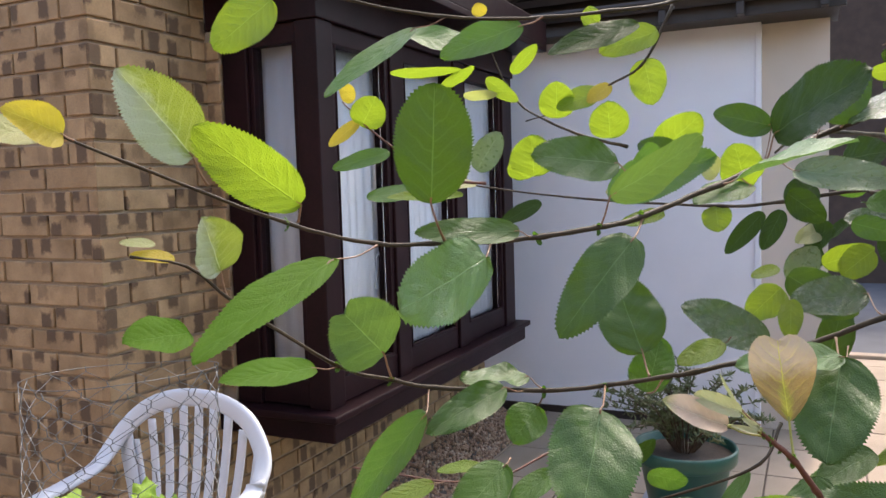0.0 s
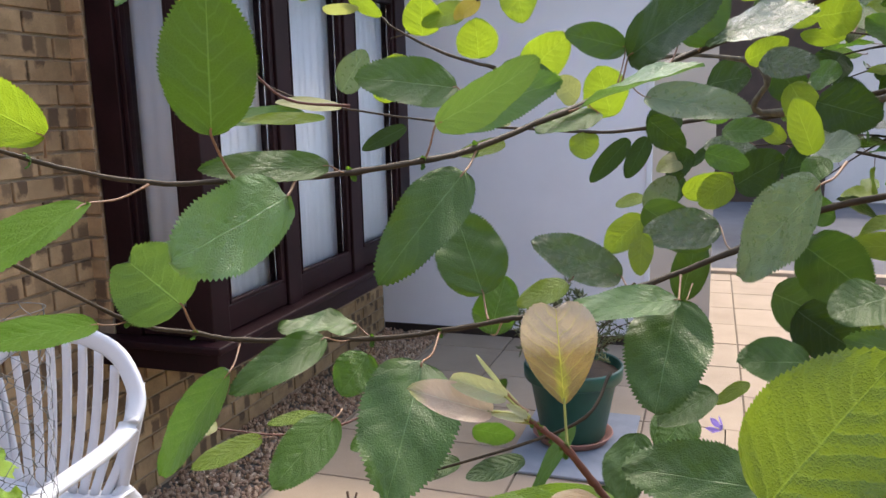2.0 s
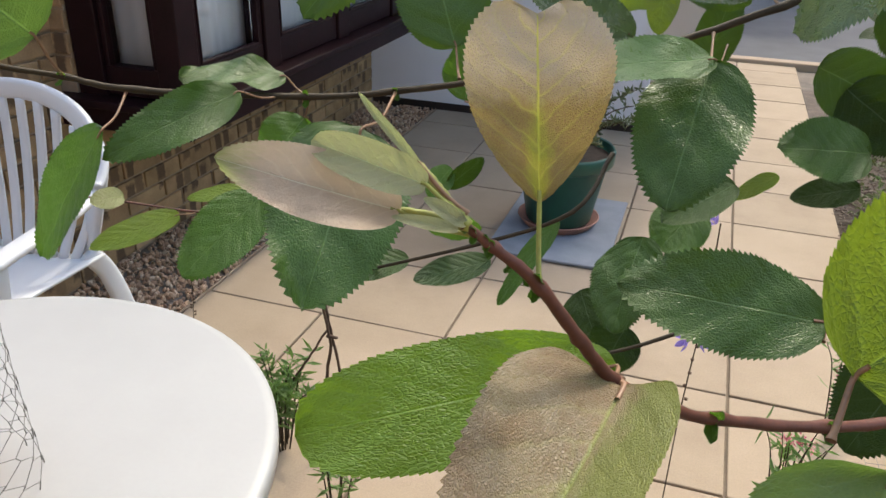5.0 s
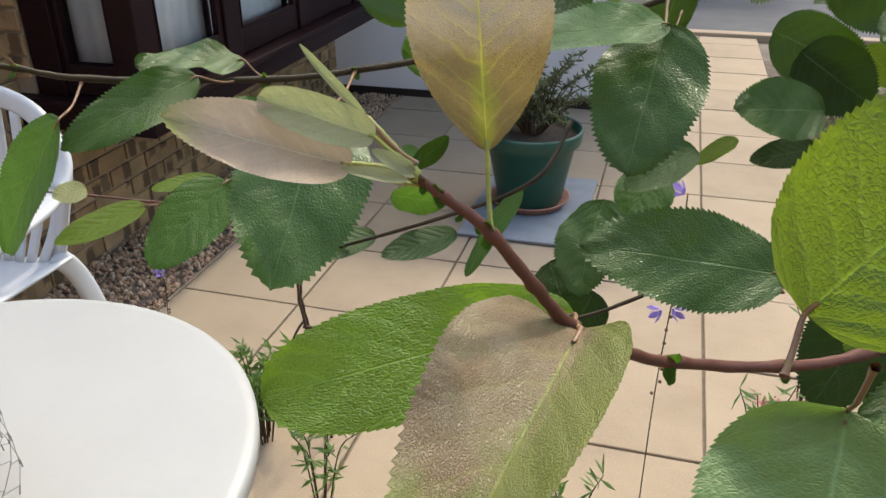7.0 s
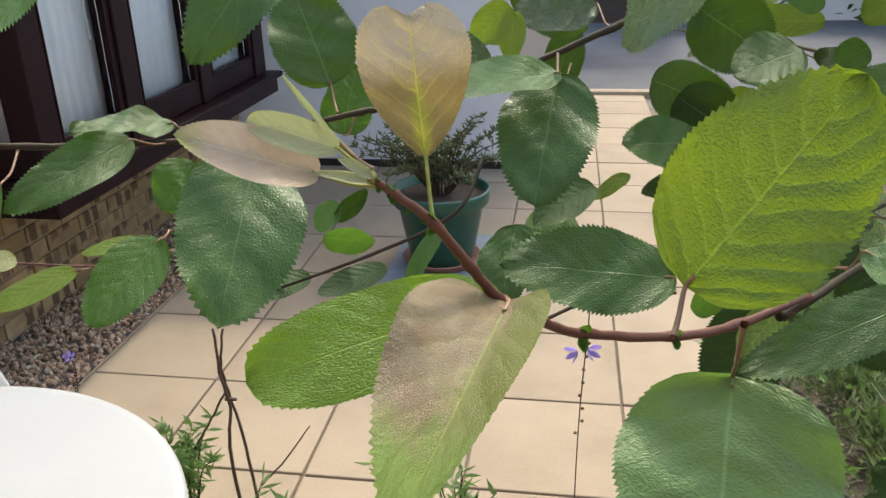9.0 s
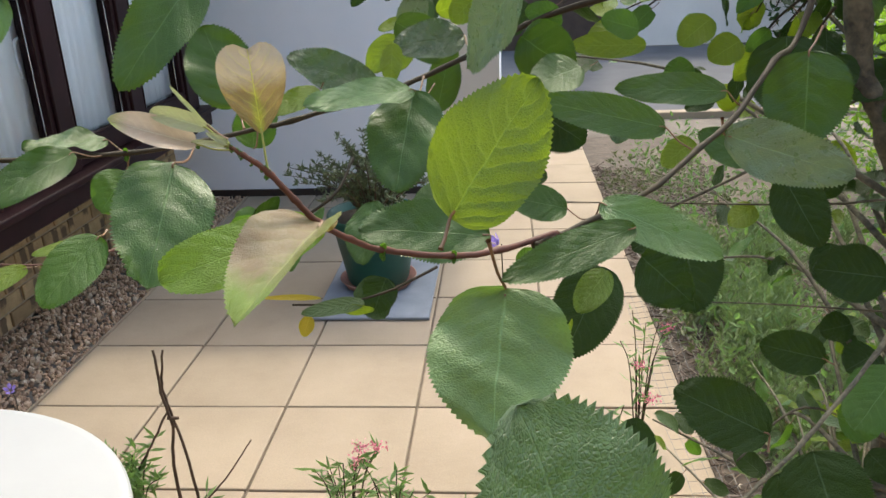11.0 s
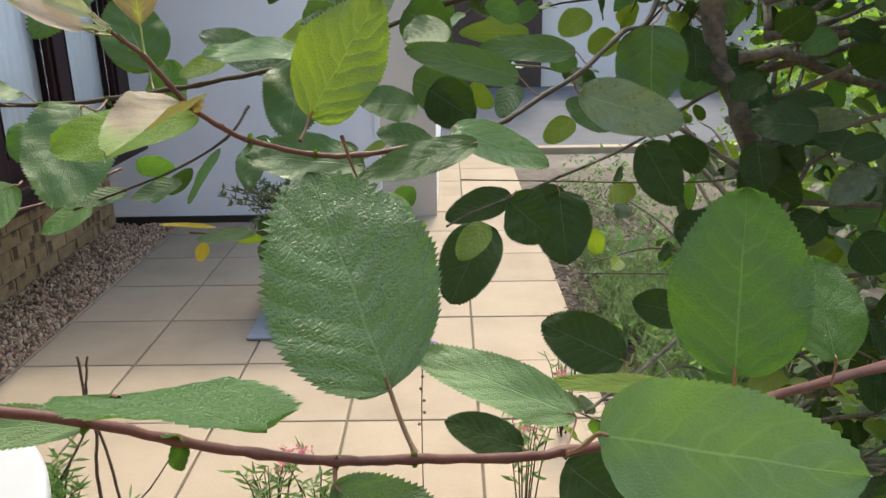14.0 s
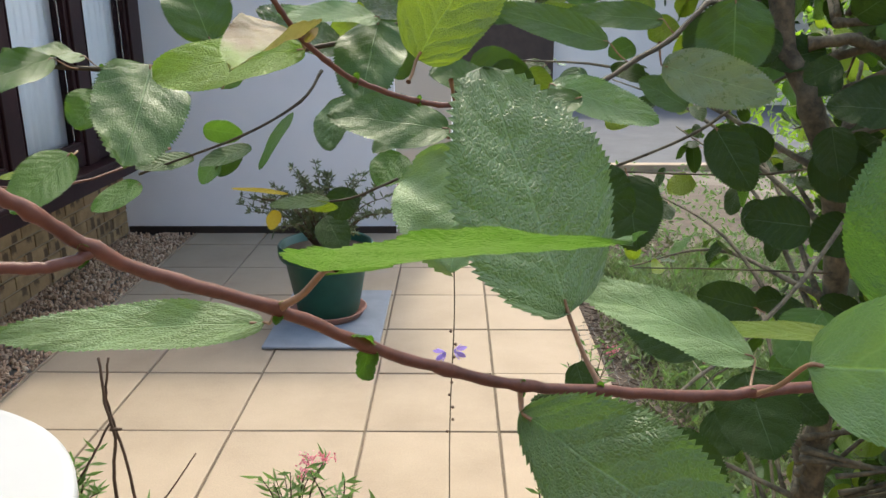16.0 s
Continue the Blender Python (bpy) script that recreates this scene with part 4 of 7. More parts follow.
def wire_netting():
    """A bent strip of netting that lies along the edge of the bed."""
    b = bmesh.new()
    ys = [-1.75 + 0.05 * j for j in range(45)]
    rows = [(1.70 + 0.03 * i, 0.006 + 0.010 * i * i * 0.12) for i in range(7)]
    for x, z in rows:
        tube(b, [(x + 0.012 * math.sin(y * 5), y, z + 0.008 * abs(math.sin(y * 3.1 + x * 9))) for y in ys], [0.0007] * len(ys), 4)
    for y in ys:
        tube(b, [(x + 0.012 * math.sin(y * 5), y, z + 0.008 * abs(math.sin(y * 3.1 + x * 9))) for x, z in rows], [0.0007] * len(rows), 4)
    tagged(part("wire_netting", b, WIRE), "bent strip of galvanised wire netting along the bed", "netting")


wire_netting()
leafy_mass("bed_grass", "pale thin herbs along the edge of the bed", "plants", 32, 3500, ((1.80, 2.5), (-1.0, 2.6)), 0.16, 0.035, SHRUB)
drive = part("road", boxed((0.2, 4.32, -0.06), (40, 9.5, -0.022)), ASPHALT)
tagged(drive, "grey asphalt drive beyond the patio", "road", kind="structure")
kerb = part("kerb", boxed((1.18, 4.30, -0.05), (12, 4.42, 0.03), 0.01), SLAB)
tagged(kerb, "pale concrete kerb along the drive", "kerb", kind="structure")
garage = thing("far_house", (1.6, 9.6, 0.0), "far brown brick house side with a pale wall across the drive", "house")
under(part("wall", boxed((0.6, 9.6, -0.05), (2.7, 10.0, 6.0)), FARBRICK), garage)
under(part("pale_wall", boxed((2.7, 9.7, -0.05), (16, 10.0, 2.6)), PALEWALL), garage)
hedge = leafy_mass("hedge", "tall green hedge across the far drive", "hedge", 33, 14000, ((4.8, 16), (8.6, 9.6)), 4.2, 0.16, LEAF_SHADED)
# LEAF_FRESH brightens these shrubs as if sunlit
leafy_mass("shrubbery", "leafy green shrubs behind the tree at the bed's far side", "shrubs", 34, 16000, ((3.0, 6.5), (-1.5, 3.6)), 1.5, 0.075, LEAF_FRESH)

# added out of view: cuts blue sky off the leaves, returns warm light
back = part("wall_sky_blocker", boxed((-6.0, -5.6, -0.05), (9.0, -5.4, 3.4)), MORTAR)
tagged(back, "unseen sandy wall added behind the camera to block sky and bounce warm light", "wall", kind="structure")



# ---- the tree in front ----
def leaf_mesh(B, T, N, wide, fold, bend, wave, shape, point, node, rows, teeth, seed, notch=0.0, tuck=0.0):
    """A leaf blade from base to tip with a saw edge, folded along its midrib, and its stalk down to the twig."""
    rng = random.Random(seed)
    B, T, N = Vector(B), Vector(T), Vector(N)
    L = (T - B).length
    ax = (T - B) / L
    nrm = (N - ax * N.dot(ax)).normalized()
    side = ax.cross(nrm)
    cols = 8 if rows > 20 else 4
    verts, faces, uvs = [], [], []
    ph, ph2 = rng.uniform(0, 6.28), rng.uniform(0, 6.28)
    for i in range(rows + 1):
        u = i / rows
        f = (u / shape) ** (point * shape) * ((1 - u) / (1 - shape)) ** (point * (1 - shape))
        saw = ((i % 2) * 1.6 - 0.8) * teeth * wide * (0.5 + 0.5 * rng.random()) if 3 < i < rows - 1 else 0.0
        for j in range(cols + 1):
            s = 2 * j / cols - 1
            h = wide / 2 * f + (saw if abs(s) > 0.99 else 0.0)
            h *= 1 - tuck if s < 0 else 1
            lift = (tuck * abs(s) * wide * 0.5 * f if s < 0 else 0.0) + fold * abs(s) ** 1.3 * wide * 0.5 * f - bend * L * u * u + wave * wide * s * s * math.sin(u * 9 + ph + (1.7 if s > 0 else 0)) + 0.3 * wave * wide * math.sin(u * 17 + s * 5 + ph2) + (0.006 * wide * math.sin((u - 0.2 * abs(s)) * 44 + ph) * min(1, 3 * abs(s)) if rows > 20 else 0)
            verts.append(B + ax * L * (u + (0.012 if saw > 0 and abs(s) > 0.99 else 0.0) - notch * max(0.0, 1 - 3 * abs(s) * f) * u ** 6) + side * h * s + nrm * lift)
            uvs.append((u, (s + 1) / 2))
    for i in range(rows):
        for j in range(cols):
            a = i * (cols + 1) + j
            faces.append((a, a + 1, a + cols + 2, a + cols + 1))
    n_blade = len(faces)
    if node is not None:
        K = Vector(node)
        mid = (K + B) / 2 + Vector((0, 0, -0.07)) * (K - B).length
        pts = curve_pts([K, mid, B, B + ax * L * 0.06], 4)
        r = max(0.0005, min(0.0010, wide * 0.022))
        up = nrm
        for i, p in enumerate(pts):
            d = (pts[min(i + 1, len(pts) - 1)] - pts[max(i - 1, 0)]).normalized()
            x = (up - d * up.dot(d)).normalized()
            y = d.cross(x)
            rr = r * (1.5 if i == 0 else 1.0 - 0.3 * i / len(pts))
            n0 = len(verts)
            for k in range(6):
                a = k * math.pi / 3
                verts.append(p + x * math.cos(a) * rr + y * math.sin(a) * rr)
                uvs.append((0.5, 0.5))
            if i:
                for k in range(6):
                    faces.append((n0 - 6 + k, n0 - 6 + (k + 1) % 6, n0 + (k + 1) % 6, n0 + k))
    me = bpy.data.meshes.new("leaf")
    me.from_pydata(verts, [], faces)
    layer = me.uv_layers.new(name="UVMap").data
    layer.foreach_set("uv", [c for poly in me.polygons for v in poly.vertices for c in uvs[v]])
    me.polygons.foreach_set("material_index", [0 if k < n_blade else 1 for k in range(len(faces))])
    me.polygons.foreach_set("use_smooth", [True] * len(faces))
    return me


leaf_count = [0]


def leaf(twig, B, T, N, wide, mat, node=None, fold=0.12, bend=0.06, wave=0.035, shape=0.43, point=1.07, teeth=0.028, rows=72, notch=0.0, tuck=0.0, stalk=None):
    """One leaf of a twig as a part of its own."""
    leaf_count[0] += 1
    me = leaf_mesh(B, T, N, wide, fold, bend, wave, shape, point, node, rows, teeth, leaf_count[0], notch, tuck)
    me.materials.append(mat)
    me.materials.append(stalk or STALK)
    ob = new("leaf", me)
    ob.parent = twig
    return ob


def branch(name, pts, radii, mat, label="", knots=0, seed=0):
    """A tapering twig through places, a little crooked, with swollen nodes."""
    line = curve_pts(pts, 6)
    rng = random.Random(seed)
    n = len(line)
    rr = []
    for i in range(n):
        f = i / (n - 1) * (len(radii) - 1)
        k = min(int(f), len(radii) - 2)
        r = radii[k] + (radii[k + 1] - radii[k]) * (f - k)
        rr.append(r * (0.86 + 0.05 * math.sin(i * 1.9 + seed) + (0.20 if knots and i % 6 == 0 else 0)))
    wob = [p + Vector((rng.gauss(0, 1), rng.gauss(0, 1), rng.gauss(0, 1))) * rr[i] * 0.10 for i, p in enumerate(line)]
    ob = smooth(part(name, tube(bmesh.new(), wob, rr, 10), mat, tree, label))
    ob.matrix_parent_inverse = Matrix.Translation(-tree.location)
    return ob


def stipule(twig, at, size, seed):
    """A pair of small crinkled leaflets at a node."""
    rng = random.Random(seed)
    for k in (-1, 1):
        d = Vector((rng.uniform(-0.4, 0.4), rng.uniform(-0.6, 0.2), k)).normalized()
        p = Vector(at)
        leaf(twig, p, p + d * size, Vector((rng.uniform(-0.5, 0.5), -1, 0.3)), size * 0.7, LEAF_MID, None, 0.5, -0.5, 0.16, 0.45, 0.9, 0.05, 14)


tree = thing("tree", (1.62, -1.90, 0.0), "young broad-leaved tree with saw-edged green leaves on thin red-brown twigs", "tree")
trunk = branch("trunk", [(1.66, -1.88, 0.0), (1.69, -1.87, 0.6), (1.675, -1.88, 1.05), (1.6047, -1.9212, 1.2371), (1.5650, -1.8928, 1.3580), (1.50, -1.93, 1.75), (1.47, -1.90, 2.1)], [0.022, 0.020, 0.0155, 0.0145, 0.0135, 0.010, 0.007], BARK, "grey-brown bark", 1, 1)
limb = branch("branch", [(1.5960, -1.9080, 1.3086), (1.6490, -1.9085, 1.3122), (1.7185, -1.9007, 1.2857), (1.8809, -1.8382, 1.2473)], [0.0085, 0.0075, 0.0068, 0.005], BARK, "", 1, 1)
twig_a = branch("branch", [(0.7301, -2.4889, 1.5130), (0.7334, -2.4384, 1.4965), (0.8003, -2.3691, 1.4551), (0.8418, -2.3235, 1.4384), (0.8694, -2.2936, 1.4365), (0.8959, -2.2507, 1.4346), (0.9259, -2.2166, 1.4360), (0.9619, -2.1835, 1.4412), (0.9834, -2.1321, 1.4463), (1.0388, -2.0481, 1.4715), (1.0960, -1.9530, 1.5026), (1.1604, -1.8441, 1.5363), (1.5000, -1.9700, 1.6600)], [0.0010, 0.0016, 0.0022, 0.0026, 0.003, 0.0045], TWIGGREEN, "", 1, 2)
leaf(twig_a, (0.7328, -2.4856, 1.5124), (0.7513, -2.5283, 1.5215), (0.92, 0.37, -0.14), 0.0225, LEAF_YELLOW, (0.7324, -2.4780, 1.5095), fold=0.35, bend=0.15)
leaf(twig_a, (0.7301, -2.4889, 1.5130), (0.7381, -2.5452, 1.5115), (0.81, 0.10, 0.58), 0.0200, LEAF_PALE, None, fold=0.3)
leaf(twig_a, (0.7673, -2.4200, 1.4996), (0.7561, -2.4633, 1.5493), (0.90, -0.38, -0.20), 0.0427, LEAF_TWOTONE, (0.7621, -2.4032, 1.4829), fold=0.45, bend=0.1)
leaf(twig_a, (0.8086, -2.3671, 1.4678), (0.8050, -2.4537, 1.5084), (0.76, -0.31, -0.57), 0.0389, LEAF_LIME, (0.8011, -2.3599, 1.4563), fold=0.25, bend=0.12, shape=0.5)
leaf(twig_a, (0.8785, -2.3136, 1.4649), (0.8917, -2.3285, 1.5440), (0.53, -0.81, -0.24), 0.0539, LEAF_GLOSS, (0.8782, -2.2928, 1.4385), fold=0.12, bend=0.08, shape=0.5)
leaf(twig_a, (0.9145, -2.2356, 1.4415), (0.8625, -2.3049, 1.4464), (0.74, -0.52, 0.42), 0.0223, LEAF_GLOSS, (0.9230, -2.2178, 1.4349), wave=0.05, fold=0.1)
leaf(twig_a, (0.8989, -2.2669, 1.4247), (0.8789, -2.3511, 1.3980), (0.94, -0.31, 0.13), 0.0540, LEAF_WAXY, (0.8965, -2.2504, 1.4335), fold=0.06, bend=0.1, wave=0.06, shape=0.46, point=0.88)
leaf(twig_a, (0.8330, -2.3674, 1.4315), (0.8249, -2.4918, 1.3945), (0.30, -0.29, 0.91), 0.0330, LEAF_BACKLIT, (0.8434, -2.3284, 1.4377), fold=0.3, bend=0.05)
leaf(twig_a, (0.9842, -2.1565, 1.4315), (0.9427, -2.2264, 1.3652), (0.39, -0.73, 0.55), 0.0464, LEAF_GLOSS, (0.9854, -2.1315, 1.4445), fold=0.18, bend=0.14, wave=0.06, shape=0.4)
leaf(twig_a, (0.9707, -2.1815, 1.4655), (1.0400, -2.1310, 1.5074), (0.69, -0.60, -0.41), 0.0393, LEAF_OLIVE, (0.9631, -2.1831, 1.4419), fold=0.2, bend=0.1)
leaf(twig_a, (0.9524, -2.0678, 1.4929), (0.8996, -2.1509, 1.5032), (0.83, -0.49, 0.27), 0.0417, LEAF_GLOSS, (0.9817, -2.0798, 1.4670), fold=0.15)
leaf(twig_a, (1.0524, -2.0463, 1.4757), (1.1454, -2.0825, 1.5093), (0.21, -0.31, 0.93), 0.0587, LEAF_WAXY, (1.0388, -2.0481, 1.4715), fold=0.25)
leaf(twig_a, (1.0790, -1.9452, 1.5188), (1.1576, -1.9900, 1.5725), (-0.03, -0.79, 0.61), 0.0742, LEAF_SHADED, (1.0712, -1.9447, 1.4901), fold=0.2)
leaf(twig_a, (1.0763, -1.9411, 1.5274), (1.0266, -1.9736, 1.5412), (0.57, -0.81, 0.13), 0.0327, LEAF_GLOSS, (1.0720, -1.9644, 1.4955), fold=0.12)
leaf(twig_a, (1.0979, -1.9820, 1.4823), (1.1836, -2.0218, 1.4705), (-0.41, -0.73, 0.55), 0.0346, LEAF_SKYLIT, (1.0827, -1.9735, 1.4946), fold=0.25)
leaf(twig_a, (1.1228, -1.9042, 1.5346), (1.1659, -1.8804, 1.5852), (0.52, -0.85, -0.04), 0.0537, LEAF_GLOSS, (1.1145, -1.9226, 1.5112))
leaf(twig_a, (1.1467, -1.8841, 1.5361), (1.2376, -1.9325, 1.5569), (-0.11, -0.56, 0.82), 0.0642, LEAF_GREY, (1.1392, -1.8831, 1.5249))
leaf(twig_a, (1.0637, -2.0247, 1.4696), (1.0195, -2.0715, 1.4591), (0.25, -0.43, 0.87), 0.0337, LEAF_MID, (1.0521, -2.0263, 1.4794))
leaf(twig_a, (0.9949, -2.0767, 1.4470), (0.9568, -2.0867, 1.4401), (0.08, -0.76, 0.65), 0.0171, LEAF_LIME, None)
stipule(twig_a, (0.8003, -2.3691, 1.4548), 0.006, 22)
stipule(twig_a, (0.9223, -2.2181, 1.4350), 0.006, 23)
stipule(twig_a, (0.9619, -2.1835, 1.4408), 0.006, 24)
stipule(twig_a, (0.9852, -2.1305, 1.4466), 0.006, 25)
twig_b = branch("branch", [(0.7101, -2.4209, 1.4368), (0.7284, -2.3895, 1.4275), (0.7388, -2.3633, 1.4036), (0.7326, -2.3221, 1.3820), (0.7732, -2.2747, 1.3363), (0.8015, -2.2387, 1.3190), (0.8295, -2.2168, 1.3096), (0.9053, -2.1578, 1.2988), (0.9508, -2.1246, 1.2988), (0.9996, -2.0941, 1.3036), (1.0201, -2.0790, 1.3055), (1.0994, -2.0150, 1.3187), (1.1757, -1.9696, 1.3445), (1.2801, -1.8856, 1.3792), (1.5800, -1.9500, 1.4500)], [0.0010, 0.0015, 0.0021, 0.0025, 0.003, 0.004], TWIGGREEN, "", 1, 26)
leaf(twig_b, (0.7382, -2.3671, 1.4222), (0.7457, -2.3886, 1.4597), (0.97, -0.24, -0.08), 0.0402, LEAF_TWOTONE, (0.7388, -2.3632, 1.4044), fold=0.4)
leaf(twig_b, (0.7230, -2.3940, 1.4333), (0.7101, -2.4208, 1.4387), (0.73, -0.22, 0.64), 0.0115, LEAF_YELLOW, None)
leaf(twig_b, (0.7139, -2.4020, 1.4439), (0.7058, -2.4246, 1.4471), (0.75, -0.18, 0.64), 0.0084, LEAF_PALE, None)
leaf(twig_b, (0.7675, -2.2987, 1.3400), (0.7542, -2.3884, 1.3524), (0.69, -0.00, 0.72), 0.0255, LEAF_BACKLIT, (0.7732, -2.2747, 1.3363), fold=0.2)
leaf(twig_b, (0.7454, -2.4084, 1.3858), (0.7399, -2.4563, 1.3900), (0.67, -0.01, 0.74), 0.0308, LEAF_BACKLIT, None, fold=0.2)
leaf(twig_b, (0.8043, -2.2552, 1.3437), (0.7861, -2.2924, 1.3874), (0.84, -0.53, -0.10), 0.0612, LEAF_OLIVE, (0.8015, -2.2386, 1.3194), fold=0.16, notch=0.16, bend=0.05, shape=0.42)
leaf(twig_b, (0.8853, -2.1977, 1.3098), (0.8594, -2.2754, 1.2987), (0.74, -0.32, 0.60), 0.0287, LEAF_GLOSS, (0.8930, -2.1629, 1.2994), fold=0.2, bend=0.22, wave=0.07)
leaf(twig_b, (0.8910, -2.1549, 1.3092), (0.8437, -2.1948, 1.3159), (0.29, -0.20, 0.94), 0.0313, LEAF_GLOSS, (0.9061, -2.1574, 1.2988), wave=0.1)
leaf(twig_b, (0.8916, -2.1359, 1.2781), (0.8773, -2.1626, 1.2519), (0.35, -0.74, 0.57), 0.0369, LEAF_MID, (0.9026, -2.1492, 1.2937), wave=0.05)
leaf(twig_b, (0.9705, -2.2197, 1.3056), (0.9792, -2.3061, 1.2511), (0.43, -0.45, 0.78), 0.0660, LEAF_GLOSS, (0.9508, -2.1246, 1.2988), fold=0.14, bend=0.12, wave=0.05, shape=0.42)
leaf(twig_b, (0.9741, -2.0757, 1.3187), (0.9434, -2.0527, 1.3877), (0.32, -0.85, 0.42), 0.0624, LEAF_GLOSS, (0.9839, -2.0979, 1.3037), fold=0.14, wave=0.05)
leaf(twig_b, (0.9695, -2.0354, 1.2715), (0.9695, -2.0157, 1.3094), (0.48, -0.78, 0.40), 0.0411, LEAF_MID, (0.9952, -2.0957, 1.3014))
leaf(twig_b, (0.8451, -2.2643, 1.3024), (0.7549, -2.2492, 1.2024), (-0.28, -0.95, 0.11), 0.0345, LEAF_DEEP, (0.8254, -2.2197, 1.3084), fold=0.25, bend=0.08)
leaf(twig_b, (1.0436, -2.0592, 1.3290), (1.0075, -2.0912, 1.3165), (0.35, -0.65, 0.67), 0.0223, LEAF_LIME, (1.0495, -2.0668, 1.3362))
leaf(twig_b, (0.9763, -2.0544, 1.2871), (0.9832, -2.0306, 1.3266), (0.52, -0.77, 0.37), 0.0389, LEAF_MID, None)
leaf(twig_b, (1.0729, -1.9120, 1.3045), (0.9965, -1.9717, 1.3486), (0.66, -0.68, 0.31), 0.0461, LEAF_GREY, (1.0940, -2.0052, 1.3186), fold=0.12, wave=0.05)
leaf(twig_b, (1.1658, -1.8882, 1.3546), (1.0948, -1.9289, 1.3511), (0.43, -0.77, 0.47), 0.0427, LEAF_GREY, (1.1766, -1.9696, 1.3446), fold=0.15, wave=0.05)
leaf(twig_b, (1.2221, -2.1572, 1.4245), (1.1703, -2.0868, 1.3465), (-0.62, -0.74, 0.25), 0.0533, LEAF_SKYLIT, (1.2412, -2.1178, 1.4352), fold=0.12, bend=0.06, wave=0.05, shape=0.4)
leaf(twig_b, (1.2215, -2.0844, 1.3716), (1.2627, -2.1173, 1.3443), (-0.58, -0.81, 0.10), 0.0524, LEAF_GLOSS, None, fold=0.15)
leaf(twig_b, (1.1358, -2.1323, 1.3375), (1.1247, -2.1935, 1.2754), (-0.02, -0.70, 0.71), 0.0593, LEAF_GLOSS, (1.1338, -2.0284, 1.3329), fold=0.12, wave=0.05)
leaf(twig_b, (1.1368, -2.1402, 1.3397), (1.0675, -2.2084, 1.3460), (0.49, -0.40, 0.77), 0.0273, LEAF_WAXY, (1.1435, -2.0297, 1.3265), fold=0.2, wave=0.08)
leaf(twig_b, (1.2305, -2.0885, 1.2837), (1.1802, -2.1236, 1.2930), (0.53, -0.60, 0.61), 0.0387, LEAF_GLOSS, None)
leaf(twig_b, (1.2178, -1.8770, 1.2867), (1.2875, -1.9124, 1.2638), (-0.45, -0.89, 0.01), 0.0591, LEAF_GLOSS, None)
leaf(twig_b, (1.1187, -2.2571, 1.2855), (1.1121, -2.2860, 1.2529), (-0.47, -0.61, 0.64), 0.0343, LEAF_GLOSS, None)
leaf(twig_b, (1.1643, -2.0376, 1.2361), (1.1210, -2.0687, 1.2153), (-0.03, -0.53, 0.85), 0.0338, LEAF_GLOSS, None, fold=0.25)
leaf(twig_b, (1.1931, -2.0065, 1.2359), (1.1652, -2.0222, 1.2206), (-0.12, -0.57, 0.81), 0.0147, LEAF_LIME, None)
leaf(twig_b, (1.1441, -1.9981, 1.2003), (1.1199, -2.0227, 1.1717), (-0.14, -0.69, 0.71), 0.0463, LEAF_MID, None)
leaf(twig_b, (1.0798, -1.7740, 1.3439), (1.0412, -1.7851, 1.3055), (-0.09, -0.93, 0.36), 0.0385, LEAF_LIME, None)
leaf(twig_b, (1.1083, -1.7158, 1.3860), (1.0935, -1.7430, 1.3409), (-0.09, -0.84, 0.54), 0.0401, LEAF_GLOSS, None)
leaf(twig_b, (1.0892, -1.8608, 1.3683), (1.1567, -1.8849, 1.3321), (-0.38, -0.92, -0.09), 0.0500, LEAF_GLOSS, None)
leaf(twig_b, (1.1773, -1.7649, 1.3889), (1.1437, -1.7685, 1.3599), (-0.23, -0.90, 0.38), 0.0395, LEAF_LIME, None)
leaf(twig_b, (1.1293, -1.8393, 1.2651), (1.1467, -1.8228, 1.3375), (0.35, -0.93, 0.13), 0.0408, LEAF_GLOSS, None)
leaf(twig_b, (1.1495, -1.9114, 1.4287), (1.1869, -1.9330, 1.4187), (-0.54, -0.79, 0.29), 0.0244, LEAF_MID, None)
leaf(twig_b, (1.2305, -2.0151, 1.4369), (1.2603, -2.0389, 1.4417), (-0.38, -0.62, 0.69), 0.0333, LEAF_SKYLIT, None)
leaf(twig_b, (1.2298, -2.0353, 1.4357), (1.2129, -2.0512, 1.4779), (0.44, -0.88, -0.16), 0.0273, LEAF_LIME, None)
leaf(twig_b, (1.2387, -2.0366, 1.4327), (1.2238, -2.0470, 1.4156), (-0.21, -0.75, 0.63), 0.0233, LEAF_MID, None)
leaf(twig_b, (1.2346, -1.9931, 1.4749), (1.2778, -2.0201, 1.4613), (-0.57, -0.78, 0.27), 0.0419, LEAF_SHADED, None)
leaf(twig_b, (1.2606, -2.1863, 1.3602), (1.2255, -2.2037, 1.3515), (0.13, -0.64, 0.76), 0.0339, LEAF_GLOSS, None)
stipule(twig_b, (0.7732, -2.2747, 1.3363), 0.0055, 65)
stipule(twig_b, (0.8016, -2.2387, 1.3186), 0.0055, 66)
stipule(twig_b, (0.9062, -2.1577, 1.2979), 0.0055, 67)
stipule(twig_b, (0.9508, -2.1246, 1.2988), 0.0055, 68)
twig_j = branch("branch", [(0.7151, -2.1677, 1.2098), (0.7515, -2.1457, 1.2002), (0.7991, -2.1207, 1.1900), (0.8352, -2.0791, 1.1867), (0.8577, -2.0211, 1.1906), (0.8855, -1.9623, 1.2005)], [0.0008, 0.0012, 0.0018], TWIGRED, "", 1, 69)
leaf(twig_j, (0.7868, -2.1387, 1.1936), (0.7509, -2.1926, 1.1855), (0.47, -0.43, 0.77), 0.0214, LEAF_LIME, (0.7925, -2.1240, 1.1911))
